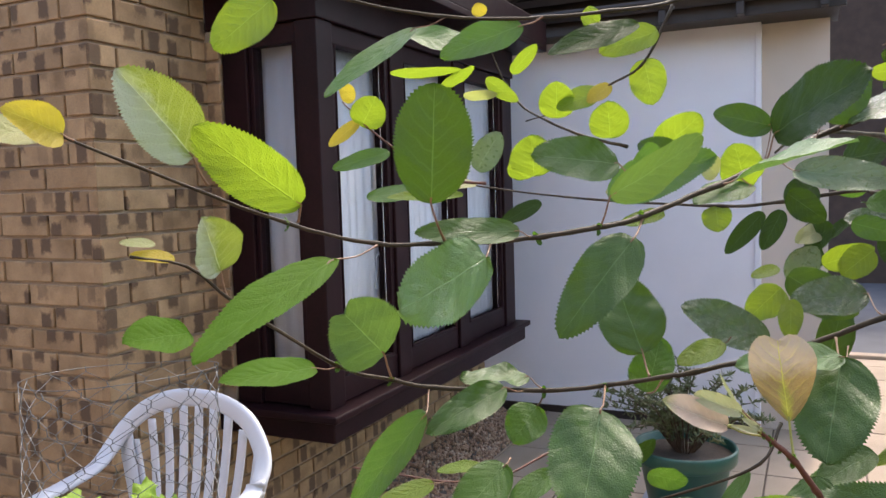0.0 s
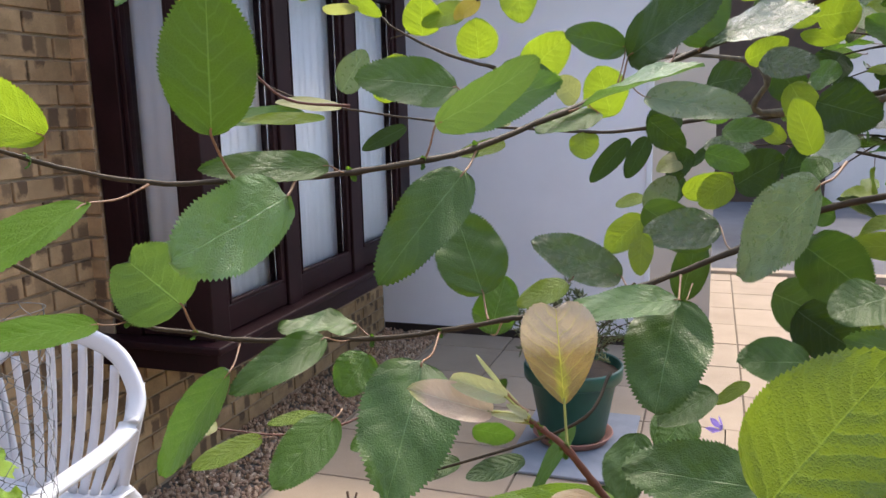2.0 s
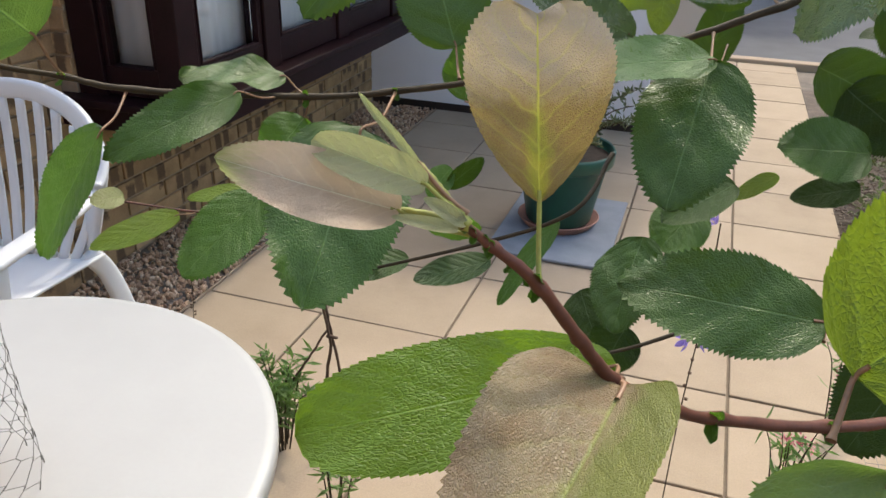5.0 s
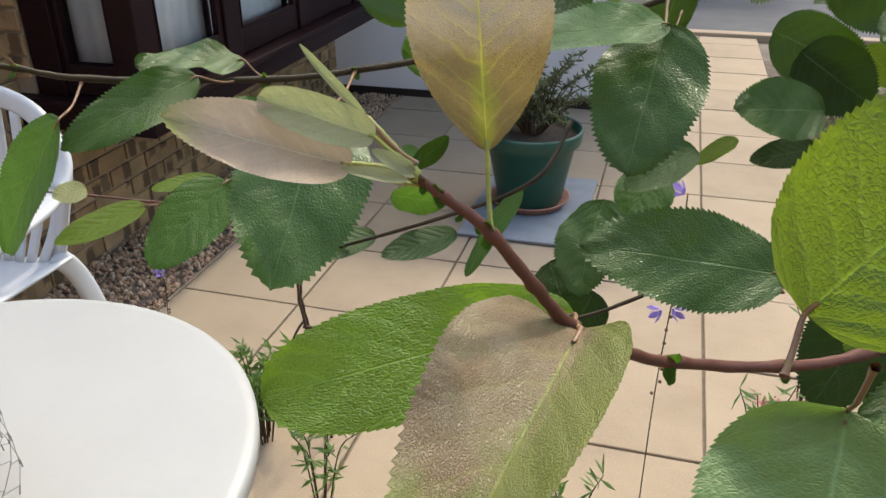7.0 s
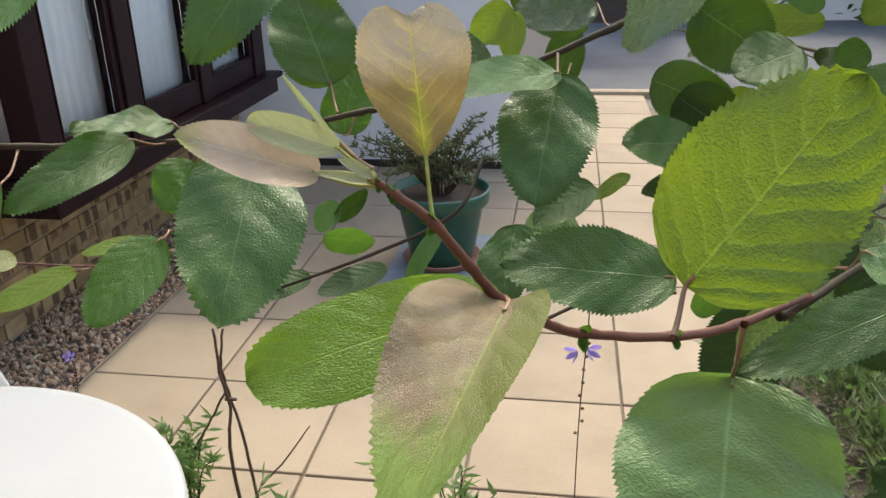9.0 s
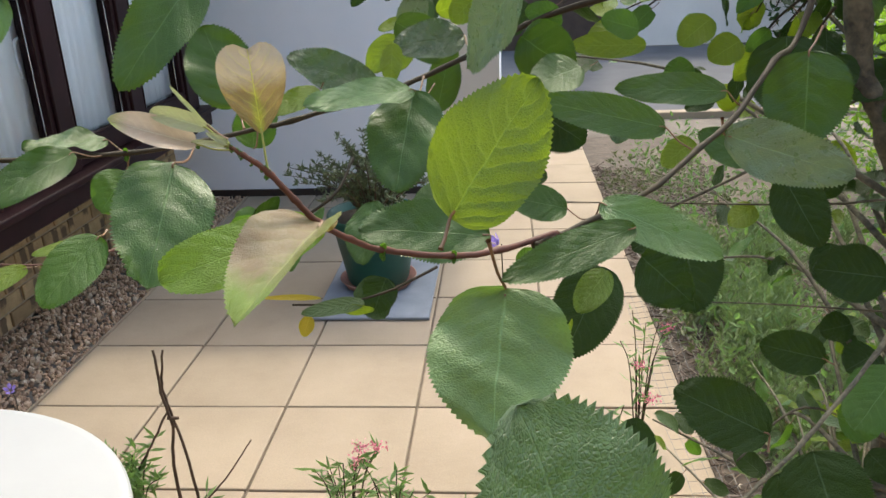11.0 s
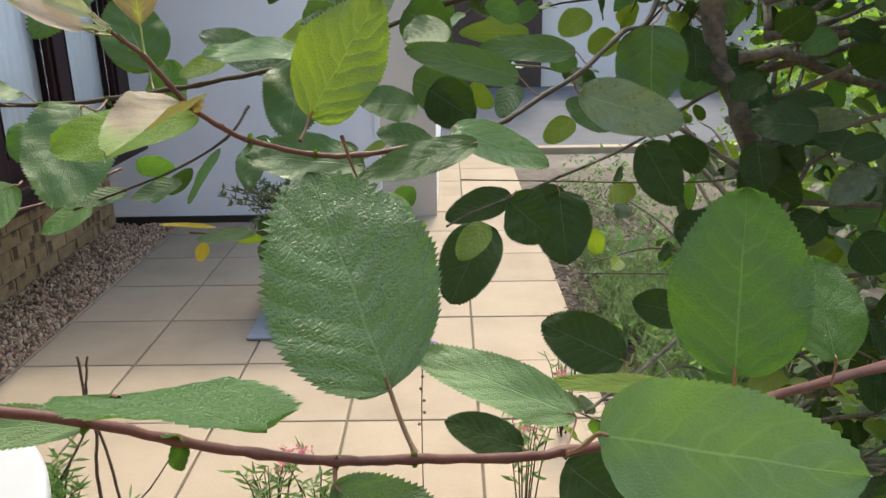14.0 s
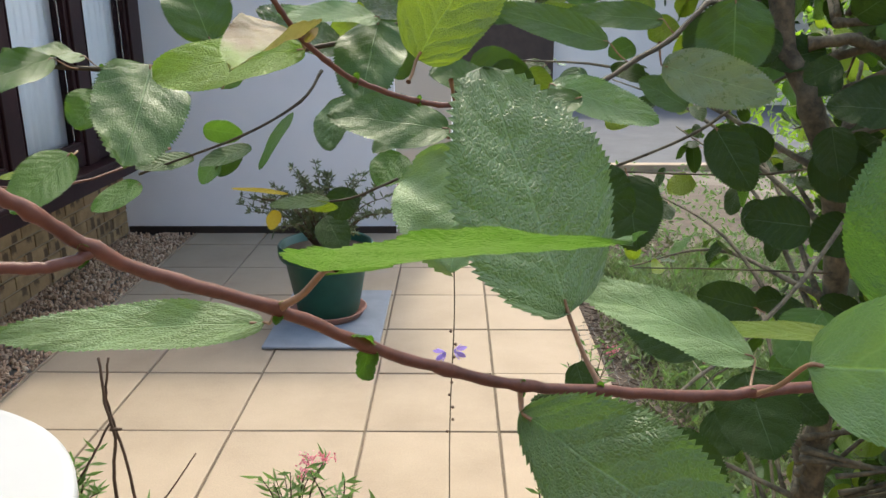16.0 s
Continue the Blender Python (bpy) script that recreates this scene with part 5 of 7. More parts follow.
leaf(twig_j, (0.8153, -2.0846, 1.1971), (0.7845, -2.1240, 1.2018), (0.45, -0.25, 0.86), 0.0153, LEAF_LIME, None)
leaf(twig_j, (0.8675, -2.1547, 1.2276), (0.8416, -2.2147, 1.1920), (0.43, -0.59, 0.69), 0.0416, LEAF_MID, (0.8634, -2.1334, 1.2256))
leaf(twig_j, (0.7468, -2.1467, 1.2053), (0.7350, -2.1675, 1.2067), (0.58, -0.27, 0.77), 0.0181, LEAF_PALE, None)
leaf(twig_j, (0.8699, -2.0158, 1.1721), (0.8348, -2.0605, 1.1543), (0.38, -0.59, 0.71), 0.0271, LEAF_MID, (0.8568, -2.0228, 1.1681))
leaf(twig_j, (0.9326, -1.9588, 1.1702), (0.9618, -1.9427, 1.1947), (0.53, -0.84, -0.08), 0.0207, LEAF_SHADED, None)
leaf(twig_j, (0.9342, -1.9525, 1.1864), (0.9165, -1.9664, 1.1623), (-0.18, -0.79, 0.59), 0.0276, LEAF_MID, None)
twig_g = branch("branch", [(0.4454, -1.5534, 1.5266), (0.4999, -1.5213, 1.4957), (0.5922, -1.4758, 1.4715), (0.7887, -1.5209, 1.4485), (0.9891, -1.5906, 1.4370), (1.0789, -1.6422, 1.4434), (1.1665, -1.6707, 1.4574), (1.2306, -1.7244, 1.4599), (1.6200, -1.7500, 1.5500)], [0.0014, 0.002, 0.003, 0.004], TWIGGREEN, "", 1, 77)
leaf(twig_g, (0.5676, -1.4877, 1.5033), (0.6156, -1.4924, 1.5684), (0.40, -0.85, 0.35), 0.0515, LEAF_SKYLIT, None)
leaf(twig_g, (0.5665, -1.4876, 1.4779), (0.4811, -1.5544, 1.4931), (0.53, -0.53, 0.67), 0.0298, LEAF_PALE, None)
leaf(twig_g, (0.8674, -1.5313, 1.4502), (0.8192, -1.5642, 1.4635), (0.55, -0.55, 0.63), 0.0268, LEAF_PALE, None)
leaf(twig_g, (0.9853, -1.5911, 1.4371), (0.9912, -1.6118, 1.4011), (-0.10, -0.87, 0.48), 0.0424, LEAF_LIME, None)
leaf(twig_g, (1.0523, -1.6443, 1.4294), (1.0066, -1.6720, 1.3763), (0.14, -0.92, 0.36), 0.0278, LEAF_SHADED, None)
leaf(twig_g, (1.0763, -1.6426, 1.4318), (1.0518, -1.6668, 1.3809), (0.05, -0.91, 0.41), 0.0278, LEAF_SHADED, None)
leaf(twig_g, (0.7225, -1.5955, 1.4478), (0.6693, -1.6392, 1.4175), (0.41, -0.80, 0.43), 0.0270, LEAF_SHADED, None)
leaf(twig_g, (0.6632, -1.5114, 1.4840), (0.6727, -1.5313, 1.5338), (0.55, -0.73, -0.40), 0.0570, LEAF_LIME, None)
leaf(twig_g, (1.0236, -1.6266, 1.4579), (1.0235, -1.6475, 1.4980), (0.45, -0.79, -0.41), 0.0454, LEAF_LIME, None)
leaf(twig_g, (0.4005, -1.5912, 1.4616), (0.5252, -1.5413, 1.4763), (0.35, -0.67, 0.66), 0.0386, LEAF_MID, None)
leaf(twig_g, (1.1037, -1.7231, 1.3923), (1.1352, -1.7412, 1.4162), (-0.13, -0.86, 0.49), 0.0414, LEAF_SHADED, None)
leaf(twig_g, (1.1152, -1.7207, 1.4655), (1.0846, -1.7420, 1.4433), (0.19, -0.83, 0.53), 0.0412, LEAF_SHADED, None)
leaf(twig_g, (1.1319, -1.7213, 1.4154), (1.0948, -1.7433, 1.3970), (0.12, -0.75, 0.65), 0.0276, LEAF_PALE, None)
leaf(twig_g, (1.0720, -1.6275, 1.3524), (1.0378, -1.6513, 1.3433), (0.29, -0.68, 0.67), 0.0197, LEAF_LIME, None)
leaf(twig_g, (1.0724, -1.6303, 1.3263), (1.0460, -1.6579, 1.2881), (0.13, -0.84, 0.52), 0.0472, LEAF_LIME, None)
leaf(twig_g, (1.1187, -1.6730, 1.3854), (1.0934, -1.6976, 1.3452), (0.08, -0.87, 0.48), 0.0360, LEAF_SHADED, None)
twig_h = branch("branch", [(0.6934, -2.1503, 1.6611), (0.7682, -2.1032, 1.6440), (0.8407, -2.0488, 1.6399), (0.9219, -1.9637, 1.6536), (0.9783, -1.8844, 1.6736), (1.0562, -1.7355, 1.7335)], [0.0016, 0.0022, 0.003], TWIGGREEN, "", 1, 94)
leaf(twig_h, (0.7642, -2.1022, 1.6307), (0.7124, -2.1905, 1.5667), (0.15, -0.64, 0.76), 0.0305, LEAF_MID, (0.7883, -2.0819, 1.6423))
leaf(twig_h, (0.8532, -2.0430, 1.6334), (0.7829, -2.0883, 1.6065), (0.35, -0.82, 0.45), 0.0386, LEAF_MID, (0.8692, -2.0288, 1.6423))
leaf(twig_h, (0.7564, -2.3188, 1.6162), (0.7319, -2.3550, 1.5790), (0.68, -0.70, 0.23), 0.0350, LEAF_LIME, None)
leaf(twig_h, (0.9491, -1.9550, 1.6393), (0.8693, -2.0124, 1.6125), (0.31, -0.72, 0.63), 0.0345, LEAF_SHADED, None)
leaf(twig_h, (0.9614, -1.9110, 1.6376), (0.9037, -1.9405, 1.6181), (0.30, -0.86, 0.40), 0.0358, LEAF_LIME, None)
leaf(twig_h, (0.6749, -1.7147, 1.7202), (0.6732, -1.7199, 1.7395), (0.66, -0.74, -0.14), 0.0236, LEAF_YELLOW, None)
leaf(twig_h, (0.8227, -1.6611, 1.6968), (0.8247, -1.6668, 1.7272), (0.70, -0.70, -0.18), 0.0315, LEAF_LIME, None)
twig_i = branch("branch", [(0.9112, -1.4972, 1.7489), (0.8711, -1.5199, 1.6625), (0.8233, -1.5462, 1.6286), (0.7571, -1.5393, 1.5986), (0.6803, -1.5409, 1.5805)], [0.003, 0.002, 0.0012], TWIGGREEN, "", 1, 102)
twig_k = branch("branch", [(0.6220, -1.5615, 1.7260), (0.6385, -1.5440, 1.6622), (0.6729, -1.5460, 1.6084), (0.7215, -1.5481, 1.5776), (0.7780, -1.5506, 1.5516), (0.8564, -1.5820, 1.5290)], [0.0012, 0.002, 0.003], TWIGGREEN, "", 1, 103)
twig_l = branch("branch", [(0.4306, -1.7084, 1.6168), (0.4620, -1.6850, 1.5760), (0.4899, -1.6437, 1.5397), (0.5288, -1.5996, 1.4921), (0.6076, -1.5424, 1.4799)], [0.0012, 0.002, 0.003], TWIGRED, "", 1, 104)
leaf(twig_i, (0.8712, -1.5205, 1.6668), (0.8854, -1.5297, 1.5949), (-0.04, -0.99, 0.12), 0.0586, LEAF_LIME, None)
leaf(twig_i, (0.8207, -1.5395, 1.5454), (0.8227, -1.5639, 1.6009), (0.31, -0.86, -0.39), 0.0626, LEAF_LIME, None)
leaf(twig_i, (0.7405, -1.5634, 1.5800), (0.7489, -1.5877, 1.6347), (0.34, -0.84, -0.42), 0.0571, LEAF_LIME, None)
leaf(twig_i, (0.8103, -1.5483, 1.6206), (0.7470, -1.5839, 1.5958), (0.29, -0.84, 0.46), 0.0402, LEAF_LIME, None)
leaf(twig_i, (0.8233, -1.5462, 1.6286), (0.7935, -1.5714, 1.6023), (0.22, -0.82, 0.53), 0.0297, LEAF_YELLOW, None)
leaf(twig_i, (0.9097, -1.6221, 1.5170), (0.9704, -1.6359, 1.5649), (0.06, -0.94, -0.35), 0.0584, LEAF_LIME, None)
leaf(twig_i, (0.7033, -1.5711, 1.4893), (0.7073, -1.5932, 1.5535), (0.40, -0.86, -0.32), 0.0737, LEAF_LIME, None)
leaf(twig_i, (0.5758, -1.7560, 1.7001), (0.6933, -1.7198, 1.6734), (0.04, -0.68, 0.73), 0.0542, LEAF_MID, None)
leaf(twig_i, (0.4720, -1.6215, 1.6676), (0.5857, -1.5875, 1.6636), (0.17, -0.65, -0.74), 0.0225, LEAF_LIME, None)
leaf(twig_i, (0.5457, -1.5805, 1.6426), (0.6076, -1.5792, 1.6700), (0.35, -0.54, -0.77), 0.0251, LEAF_LIME, None)
leaf(twig_i, (0.6234, -1.5700, 1.6514), (0.6755, -1.5668, 1.6111), (-0.10, -0.97, -0.20), 0.0282, LEAF_LIME, None)
leaf(twig_i, (0.6629, -1.5559, 1.6588), (0.7110, -1.5670, 1.6979), (0.30, -0.76, -0.58), 0.0262, LEAF_LIME, None)
leaf(twig_i, (0.5871, -1.5817, 1.6254), (0.6461, -1.5790, 1.6231), (0.00, -0.70, -0.72), 0.0222, LEAF_PALE, None)
leaf(twig_i, (0.4458, -1.6989, 1.6165), (0.4416, -1.7289, 1.6423), (0.88, -0.38, -0.29), 0.0273, LEAF_YELLOW, None)
leaf(twig_i, (0.4542, -1.6896, 1.5762), (0.4873, -1.6984, 1.6206), (0.44, -0.76, -0.48), 0.0577, LEAF_LIME, None)
leaf(twig_i, (0.4510, -1.6923, 1.5852), (0.4188, -1.7330, 1.5466), (0.51, -0.77, 0.39), 0.0234, LEAF_YELLOW, None)
leaf(twig_i, (0.4911, -1.6655, 1.5345), (0.4214, -1.7296, 1.5127), (0.50, -0.71, 0.50), 0.0318, LEAF_MID, None)
leaf(twig_i, (0.5798, -1.5760, 1.4620), (0.4747, -1.6503, 1.4660), (0.46, -0.61, 0.65), 0.0247, LEAF_LIME, None)
leaf(twig_i, (1.0349, -1.7065, 1.4657), (1.0231, -1.7283, 1.5198), (0.32, -0.90, -0.29), 0.0551, LEAF_LIME, None)
leaf(twig_i, (0.9552, -1.6650, 1.4984), (0.8963, -1.6963, 1.5272), (0.53, -0.83, 0.17), 0.0474, LEAF_GLOSS, None)
leaf(twig_i, (0.9019, -1.7253, 1.5146), (0.9302, -1.7398, 1.4910), (-0.42, -0.91, 0.05), 0.0495, LEAF_MID, None)
leaf(twig_i, (0.9358, -2.0449, 1.4644), (1.0343, -2.0483, 1.5003), (0.17, -0.83, 0.53), 0.0491, LEAF_MID, None)
leaf(twig_i, (1.0112, -1.8090, 1.4810), (0.9917, -1.8318, 1.5046), (0.76, -0.65, -0.01), 0.0325, LEAF_PALE, None)
twig_c = branch("branch", [(1.0961, -2.4548, 1.3715), (1.1013, -2.4519, 1.3664), (1.1098, -2.4480, 1.3578), (1.1177, -2.4425, 1.3445), (1.1252, -2.4364, 1.3321), (1.1364, -2.4234, 1.3191), (1.1500, -2.4090, 1.3081), (1.1792, -2.3845, 1.2954), (1.2030, -2.3662, 1.2912), (1.2351, -2.3378, 1.2903), (1.2230, -2.3504, 1.2880)], [0.0010, 0.0015, 0.0017, 0.0018, 0.0020, 0.0022], TWIGRED, "young red-brown twig", 1, 129)
twig_r = branch("branch", [(1.2351, -2.3378, 1.2903), (1.2230, -2.3504, 1.2880), (1.2689, -2.3005, 1.2899), (1.3037, -2.2671, 1.2970), (1.3332, -2.2337, 1.3099), (1.3666, -2.1925, 1.3218), (1.4175, -2.1094, 1.3491), (1.4717, -2.0193, 1.3794), (1.5400, -1.9500, 1.6200)], [0.0019, 0.0021, 0.0025, 0.0032], TWIGGREEN, "older brown twig", 1, 130)
branch("branch", [(1.0971, -2.4547, 1.3713), (1.0936, -2.4541, 1.3745), (1.0900, -2.4533, 1.3780), (1.0868, -2.4527, 1.3809)], [0.0013, 0.0011, 0.0010, 0.0008], STALKGREEN, "soft green shoot", 0, 7)
branch("branch", [(1.0971, -2.4549, 1.3709), (1.0929, -2.4545, 1.3715), (1.0883, -2.4543, 1.3721), (1.0831, -2.4545, 1.3723)], [0.0011, 0.0010, 0.0009, 0.0006], STALKGREEN, "soft green shoot", 0, 8)
leaf(twig_c, (1.1075, -2.4432, 1.3730), (1.1013, -2.4300, 1.4078), (0.26, -0.89, 0.38), 0.0277, LEAF_TIP, (1.1095, -2.4477, 1.3586), point=1.16, fold=0.2, bend=-0.05, wave=0.04, shape=0.66, teeth=0.012, notch=0.08, stalk=STALKGREEN)
leaf(twig_c, (1.0838, -2.4550, 1.3722), (1.0587, -2.4760, 1.3859), (0.62, -0.64, 0.45), 0.0128, LEAF_DOWNY, (1.0973, -2.4531, 1.3688), fold=0.5, bend=-0.08, shape=0.44, teeth=0.006, stalk=STALKGREEN)
leaf(twig_c, (1.0895, -2.4563, 1.3787), (1.0728, -2.4664, 1.3878), (0.58, -0.77, 0.27), 0.0080, LEAF_BUD, (1.0960, -2.4542, 1.3733), fold=0.5, bend=0.12, shape=0.5, point=0.75, teeth=0.004, stalk=STALKGREEN)
leaf(twig_c, (1.0875, -2.4545, 1.3817), (1.0786, -2.4663, 1.3976), (0.77, -0.62, 0.15), 0.0019, LEAF_BUD, (1.0967, -2.4540, 1.3733), fold=0.6, bend=-0.2, teeth=0.0)
leaf(twig_c, (1.0969, -2.4555, 1.3717), (1.0901, -2.4589, 1.3773), (0.64, -0.67, 0.37), 0.0031, LEAF_BUD, None, fold=0.5, teeth=0.0)
leaf(twig_c, (1.0959, -2.4570, 1.3712), (1.0865, -2.4649, 1.3757), (0.69, -0.56, 0.46), 0.0025, LEAF_BUD, None, fold=0.5, teeth=0.0)
leaf(twig_c, (1.1278, -2.4382, 1.3324), (1.1139, -2.5168, 1.3258), (0.37, -0.12, 0.92), 0.0460, LEAF_HALF, (1.1264, -2.4354, 1.3317), point=0.95, fold=0.1, bend=0.06, wave=0.04, shape=0.27, teeth=0.012, tuck=0.58)
leaf(twig_c, (1.1286, -2.4408, 1.3295), (1.1355, -2.4423, 1.3372), (0.13, -0.95, -0.30), 0.0040, LEAF_TIP, None, fold=0.6, bend=-0.3)
leaf(twig_c, (1.1248, -2.4208, 1.3256), (1.0610, -2.4605, 1.3176), (0.37, -0.64, 0.67), 0.0287, LEAF_FRESH, (1.1256, -2.4356, 1.3314), fold=0.15, bend=0.08, wave=0.05, shape=0.55, point=0.9, teeth=0.012)
leaf(twig_c, (1.1798, -2.3951, 1.3188), (1.2215, -2.3971, 1.3858), (-0.38, -0.90, 0.19), 0.0560, LEAF_SUNNY, (1.1759, -2.4077, 1.3079), fold=0.12, bend=0.05, wave=0.05, shape=0.42, teeth=0.014)
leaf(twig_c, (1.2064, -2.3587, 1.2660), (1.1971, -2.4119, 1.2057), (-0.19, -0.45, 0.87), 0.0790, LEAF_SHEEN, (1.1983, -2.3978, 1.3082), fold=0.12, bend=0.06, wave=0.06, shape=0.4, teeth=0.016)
leaf(twig_c, (1.1963, -2.2652, 1.2634), (1.1141, -2.2883, 1.2790), (0.33, -0.71, 0.63), 0.0430, LEAF_GLOSS, (1.1958, -2.2713, 1.2580), fold=0.12, bend=0.05, wave=0.05)
leaf(twig_c, (1.2785, -2.3369, 1.2928), (1.2059, -2.3799, 1.2810), (0.38, -0.68, 0.63), 0.0233, LEAF_GLOSS, (1.2745, -2.2928, 1.2867), fold=0.12, wave=0.05)
leaf(twig_c, (1.2622, -2.3096, 1.2986), (1.3231, -2.3509, 1.2807), (-0.54, -0.57, 0.62), 0.0259, LEAF_WAXY, (1.2600, -2.3062, 1.2897), fold=0.2)
leaf(twig_c, (1.3165, -2.2146, 1.3212), (1.2297, -2.2444, 1.3486), (0.40, -0.85, 0.34), 0.0279, LEAF_GLOSS, (1.3351, -2.2100, 1.3050), fold=0.15)
leaf(twig_c, (1.3672, -2.1709, 1.3372), (1.2869, -2.1784, 1.3445), (0.14, -0.87, 0.48), 0.0251, LEAF_GLOSS, (1.3817, -2.1653, 1.3234), fold=0.15, wave=0.05)
leaf(twig_c, (1.4475, -2.0982, 1.3545), (1.4447, -2.1177, 1.2829), (-0.46, -0.85, 0.27), 0.0666, LEAF_GLOSS, (1.4629, -2.0793, 1.3711), fold=0.12)
leaf(twig_c, (1.3739, -2.1488, 1.3005), (1.4512, -2.2002, 1.2793), (-0.53, -0.85, 0.03), 0.0450, LEAF_SKYLIT, (1.3622, -2.1820, 1.3198), fold=0.1, wave=0.06)
leaf(twig_c, (1.4232, -2.0625, 1.2558), (1.3770, -2.0567, 1.2826), (0.15, -0.88, 0.45), 0.0324, LEAF_GLOSS, None)
leaf(twig_c, (1.2486, -2.2375, 1.2723), (1.2065, -2.2539, 1.2872), (0.46, -0.73, 0.50), 0.0259, LEAF_GLOSS, (1.2626, -2.2972, 1.2854))
leaf(twig_c, (1.2358, -2.3585, 1.2236), (1.2443, -2.3511, 1.2432), (0.68, -0.73, -0.02), 0.0055, LEAF_LIME, None)
stipule(twig_c, (1.1483, -2.4108, 1.3088), 0.005, 152)
stipule(twig_c, (1.1801, -2.3848, 1.2952), 0.004, 153)
stipule(twig_c, (1.1098, -2.4478, 1.3583), 0.0035, 154)
twig_f = branch("branch", [(1.1013, -2.7253, 1.3346), (1.1102, -2.7152, 1.3265), (1.1175, -2.7037, 1.3162), (1.1236, -2.6949, 1.3082), (1.1298, -2.6855, 1.2981), (1.1419, -2.6736, 1.2873), (1.1583, -2.6609, 1.2768), (1.1775, -2.6449, 1.2607), (1.1980, -2.6322, 1.2478), (1.2200, -2.6197, 1.2369), (1.2446, -2.6069, 1.2289), (1.2798, -2.5935, 1.2204), (1.3042, -2.5850, 1.2178), (1.3468, -2.5666, 1.2130), (1.3841, -2.5393, 1.2096), (1.4821, -2.4821, 1.2003), (1.5727, -2.4308, 1.1909), (1.7353, -2.3532, 1.1783)], [0.0017, 0.0017, 0.0018, 0.0020, 0.0022, 0.0026, 0.004], TWIGRED, "smooth red-brown twig", 1, 155)
twig_f2 = branch("branch", [(1.0920, -2.7222, 1.3056), (1.1043, -2.7085, 1.3017), (1.1123, -2.7006, 1.2996), (1.1219, -2.6952, 1.2973), (1.1270, -2.6899, 1.2970), (1.1300, -2.6855, 1.2979)], [0.0014, 0.0014], TWIGRED, "", 0, 156)
leaf(twig_f, (1.2370, -2.5936, 1.2495), (1.2121, -2.5773, 1.3276), (0.68, -0.64, 0.37), 0.0787, LEAF_COOL, (1.2461, -2.6045, 1.2299), fold=0.1, bend=0.05, wave=0.022, shape=0.46, teeth=0.028)
leaf(twig_f, (1.3804, -2.5452, 1.2277), (1.3841, -2.5259, 1.3066), (-0.48, -0.84, 0.26), 0.0583, LEAF_DEEP, (1.3847, -2.5387, 1.2112), fold=0.14, bend=0.06, wave=0.04, shape=0.42, teeth=0.012)
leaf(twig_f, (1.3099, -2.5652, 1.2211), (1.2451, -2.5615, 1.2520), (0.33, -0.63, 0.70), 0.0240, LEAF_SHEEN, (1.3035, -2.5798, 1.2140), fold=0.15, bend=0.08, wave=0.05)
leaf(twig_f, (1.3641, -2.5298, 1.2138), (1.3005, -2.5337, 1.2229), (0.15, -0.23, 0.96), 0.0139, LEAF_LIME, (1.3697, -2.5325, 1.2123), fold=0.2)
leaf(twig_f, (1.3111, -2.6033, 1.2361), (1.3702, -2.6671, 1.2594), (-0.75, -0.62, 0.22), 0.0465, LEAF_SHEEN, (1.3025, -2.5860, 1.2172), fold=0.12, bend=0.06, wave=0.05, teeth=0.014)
leaf(twig_f, (1.4317, -2.5283, 1.2261), (1.4295, -2.4984, 1.2669), (-0.11, -0.80, 0.58), 0.0337, LEAF_MID, (1.4416, -2.5077, 1.2039))
leaf(twig_f, (1.2203, -2.6238, 1.2303), (1.2643, -2.6798, 1.2200), (-0.63, -0.63, 0.46), 0.0422, LEAF_COOL, (1.2196, -2.6198, 1.2366), fold=0.12, bend=0.10, wave=0.05, shape=0.56, point=1.25, teeth=0.03)
leaf(twig_f, (1.1508, -2.6404, 1.2649), (1.0870, -2.6561, 1.2692), (0.15, -0.65, 0.74), 0.0139, LEAF_SHEEN, (1.1587, -2.6599, 1.2762), fold=0.12, wave=0.06)
stipule(twig_f, (1.1788, -2.6438, 1.2602), 0.0085, 165)
stipule(twig_f, (1.1287, -2.6861, 1.2980), 0.0034, 166)
stipule(twig_f, (1.1597, -2.6600, 1.2755), 0.0034, 167)
stipule(twig_f, (1.2200, -2.6195, 1.2372), 0.0034, 168)
stipule(twig_f, (1.2464, -2.6067, 1.2297), 0.0034, 169)
stipule(twig_f, (1.3020, -2.5853, 1.2181), 0.0034, 170)
leaf(twig_f, (1.1719, -2.6691, 1.2884), (1.2256, -2.7236, 1.3131), (-0.056, 0.366, 0.929), 0.046, LEAF_DEEP, (1.1599, -2.6604, 1.2769), fold=0.10, bend=0.03, wave=0.02)
twig_d = branch("branch", [(1.2558, -1.9937, 1.1352), (1.2841, -1.9905, 1.1505), (1.3203, -1.9706, 1.1583), (1.3892, -1.9341, 1.1763), (1.4874, -1.8866, 1.2074), (1.5663, -1.8504, 1.2507), (1.6792, -1.8133, 1.2983)], [0.0012, 0.0018, 0.0028], BARK, "", 1, 172)
twig_m = branch("branch", [(1.2752, -1.8632, 1.1592), (1.4030, -1.8584, 1.1540), (1.5300, -1.8587, 1.1501), (1.5898, -1.8675, 1.1536), (1.6506, -1.8998, 1.1696)], [0.0009, 0.0014, 0.002], BARK, "", 1, 173)
twig_e = branch("branch", [(1.3668, -2.2829, 1.0621), (1.3928, -2.2613, 1.0696), (1.4338, -2.2222, 1.0769), (1.5258, -2.1261, 1.1041), (1.6204, -2.0212, 1.1576), (1.6827, -1.9377, 1.1961)], [0.0015, 0.0022, 0.0035], BARK, "", 1, 174)
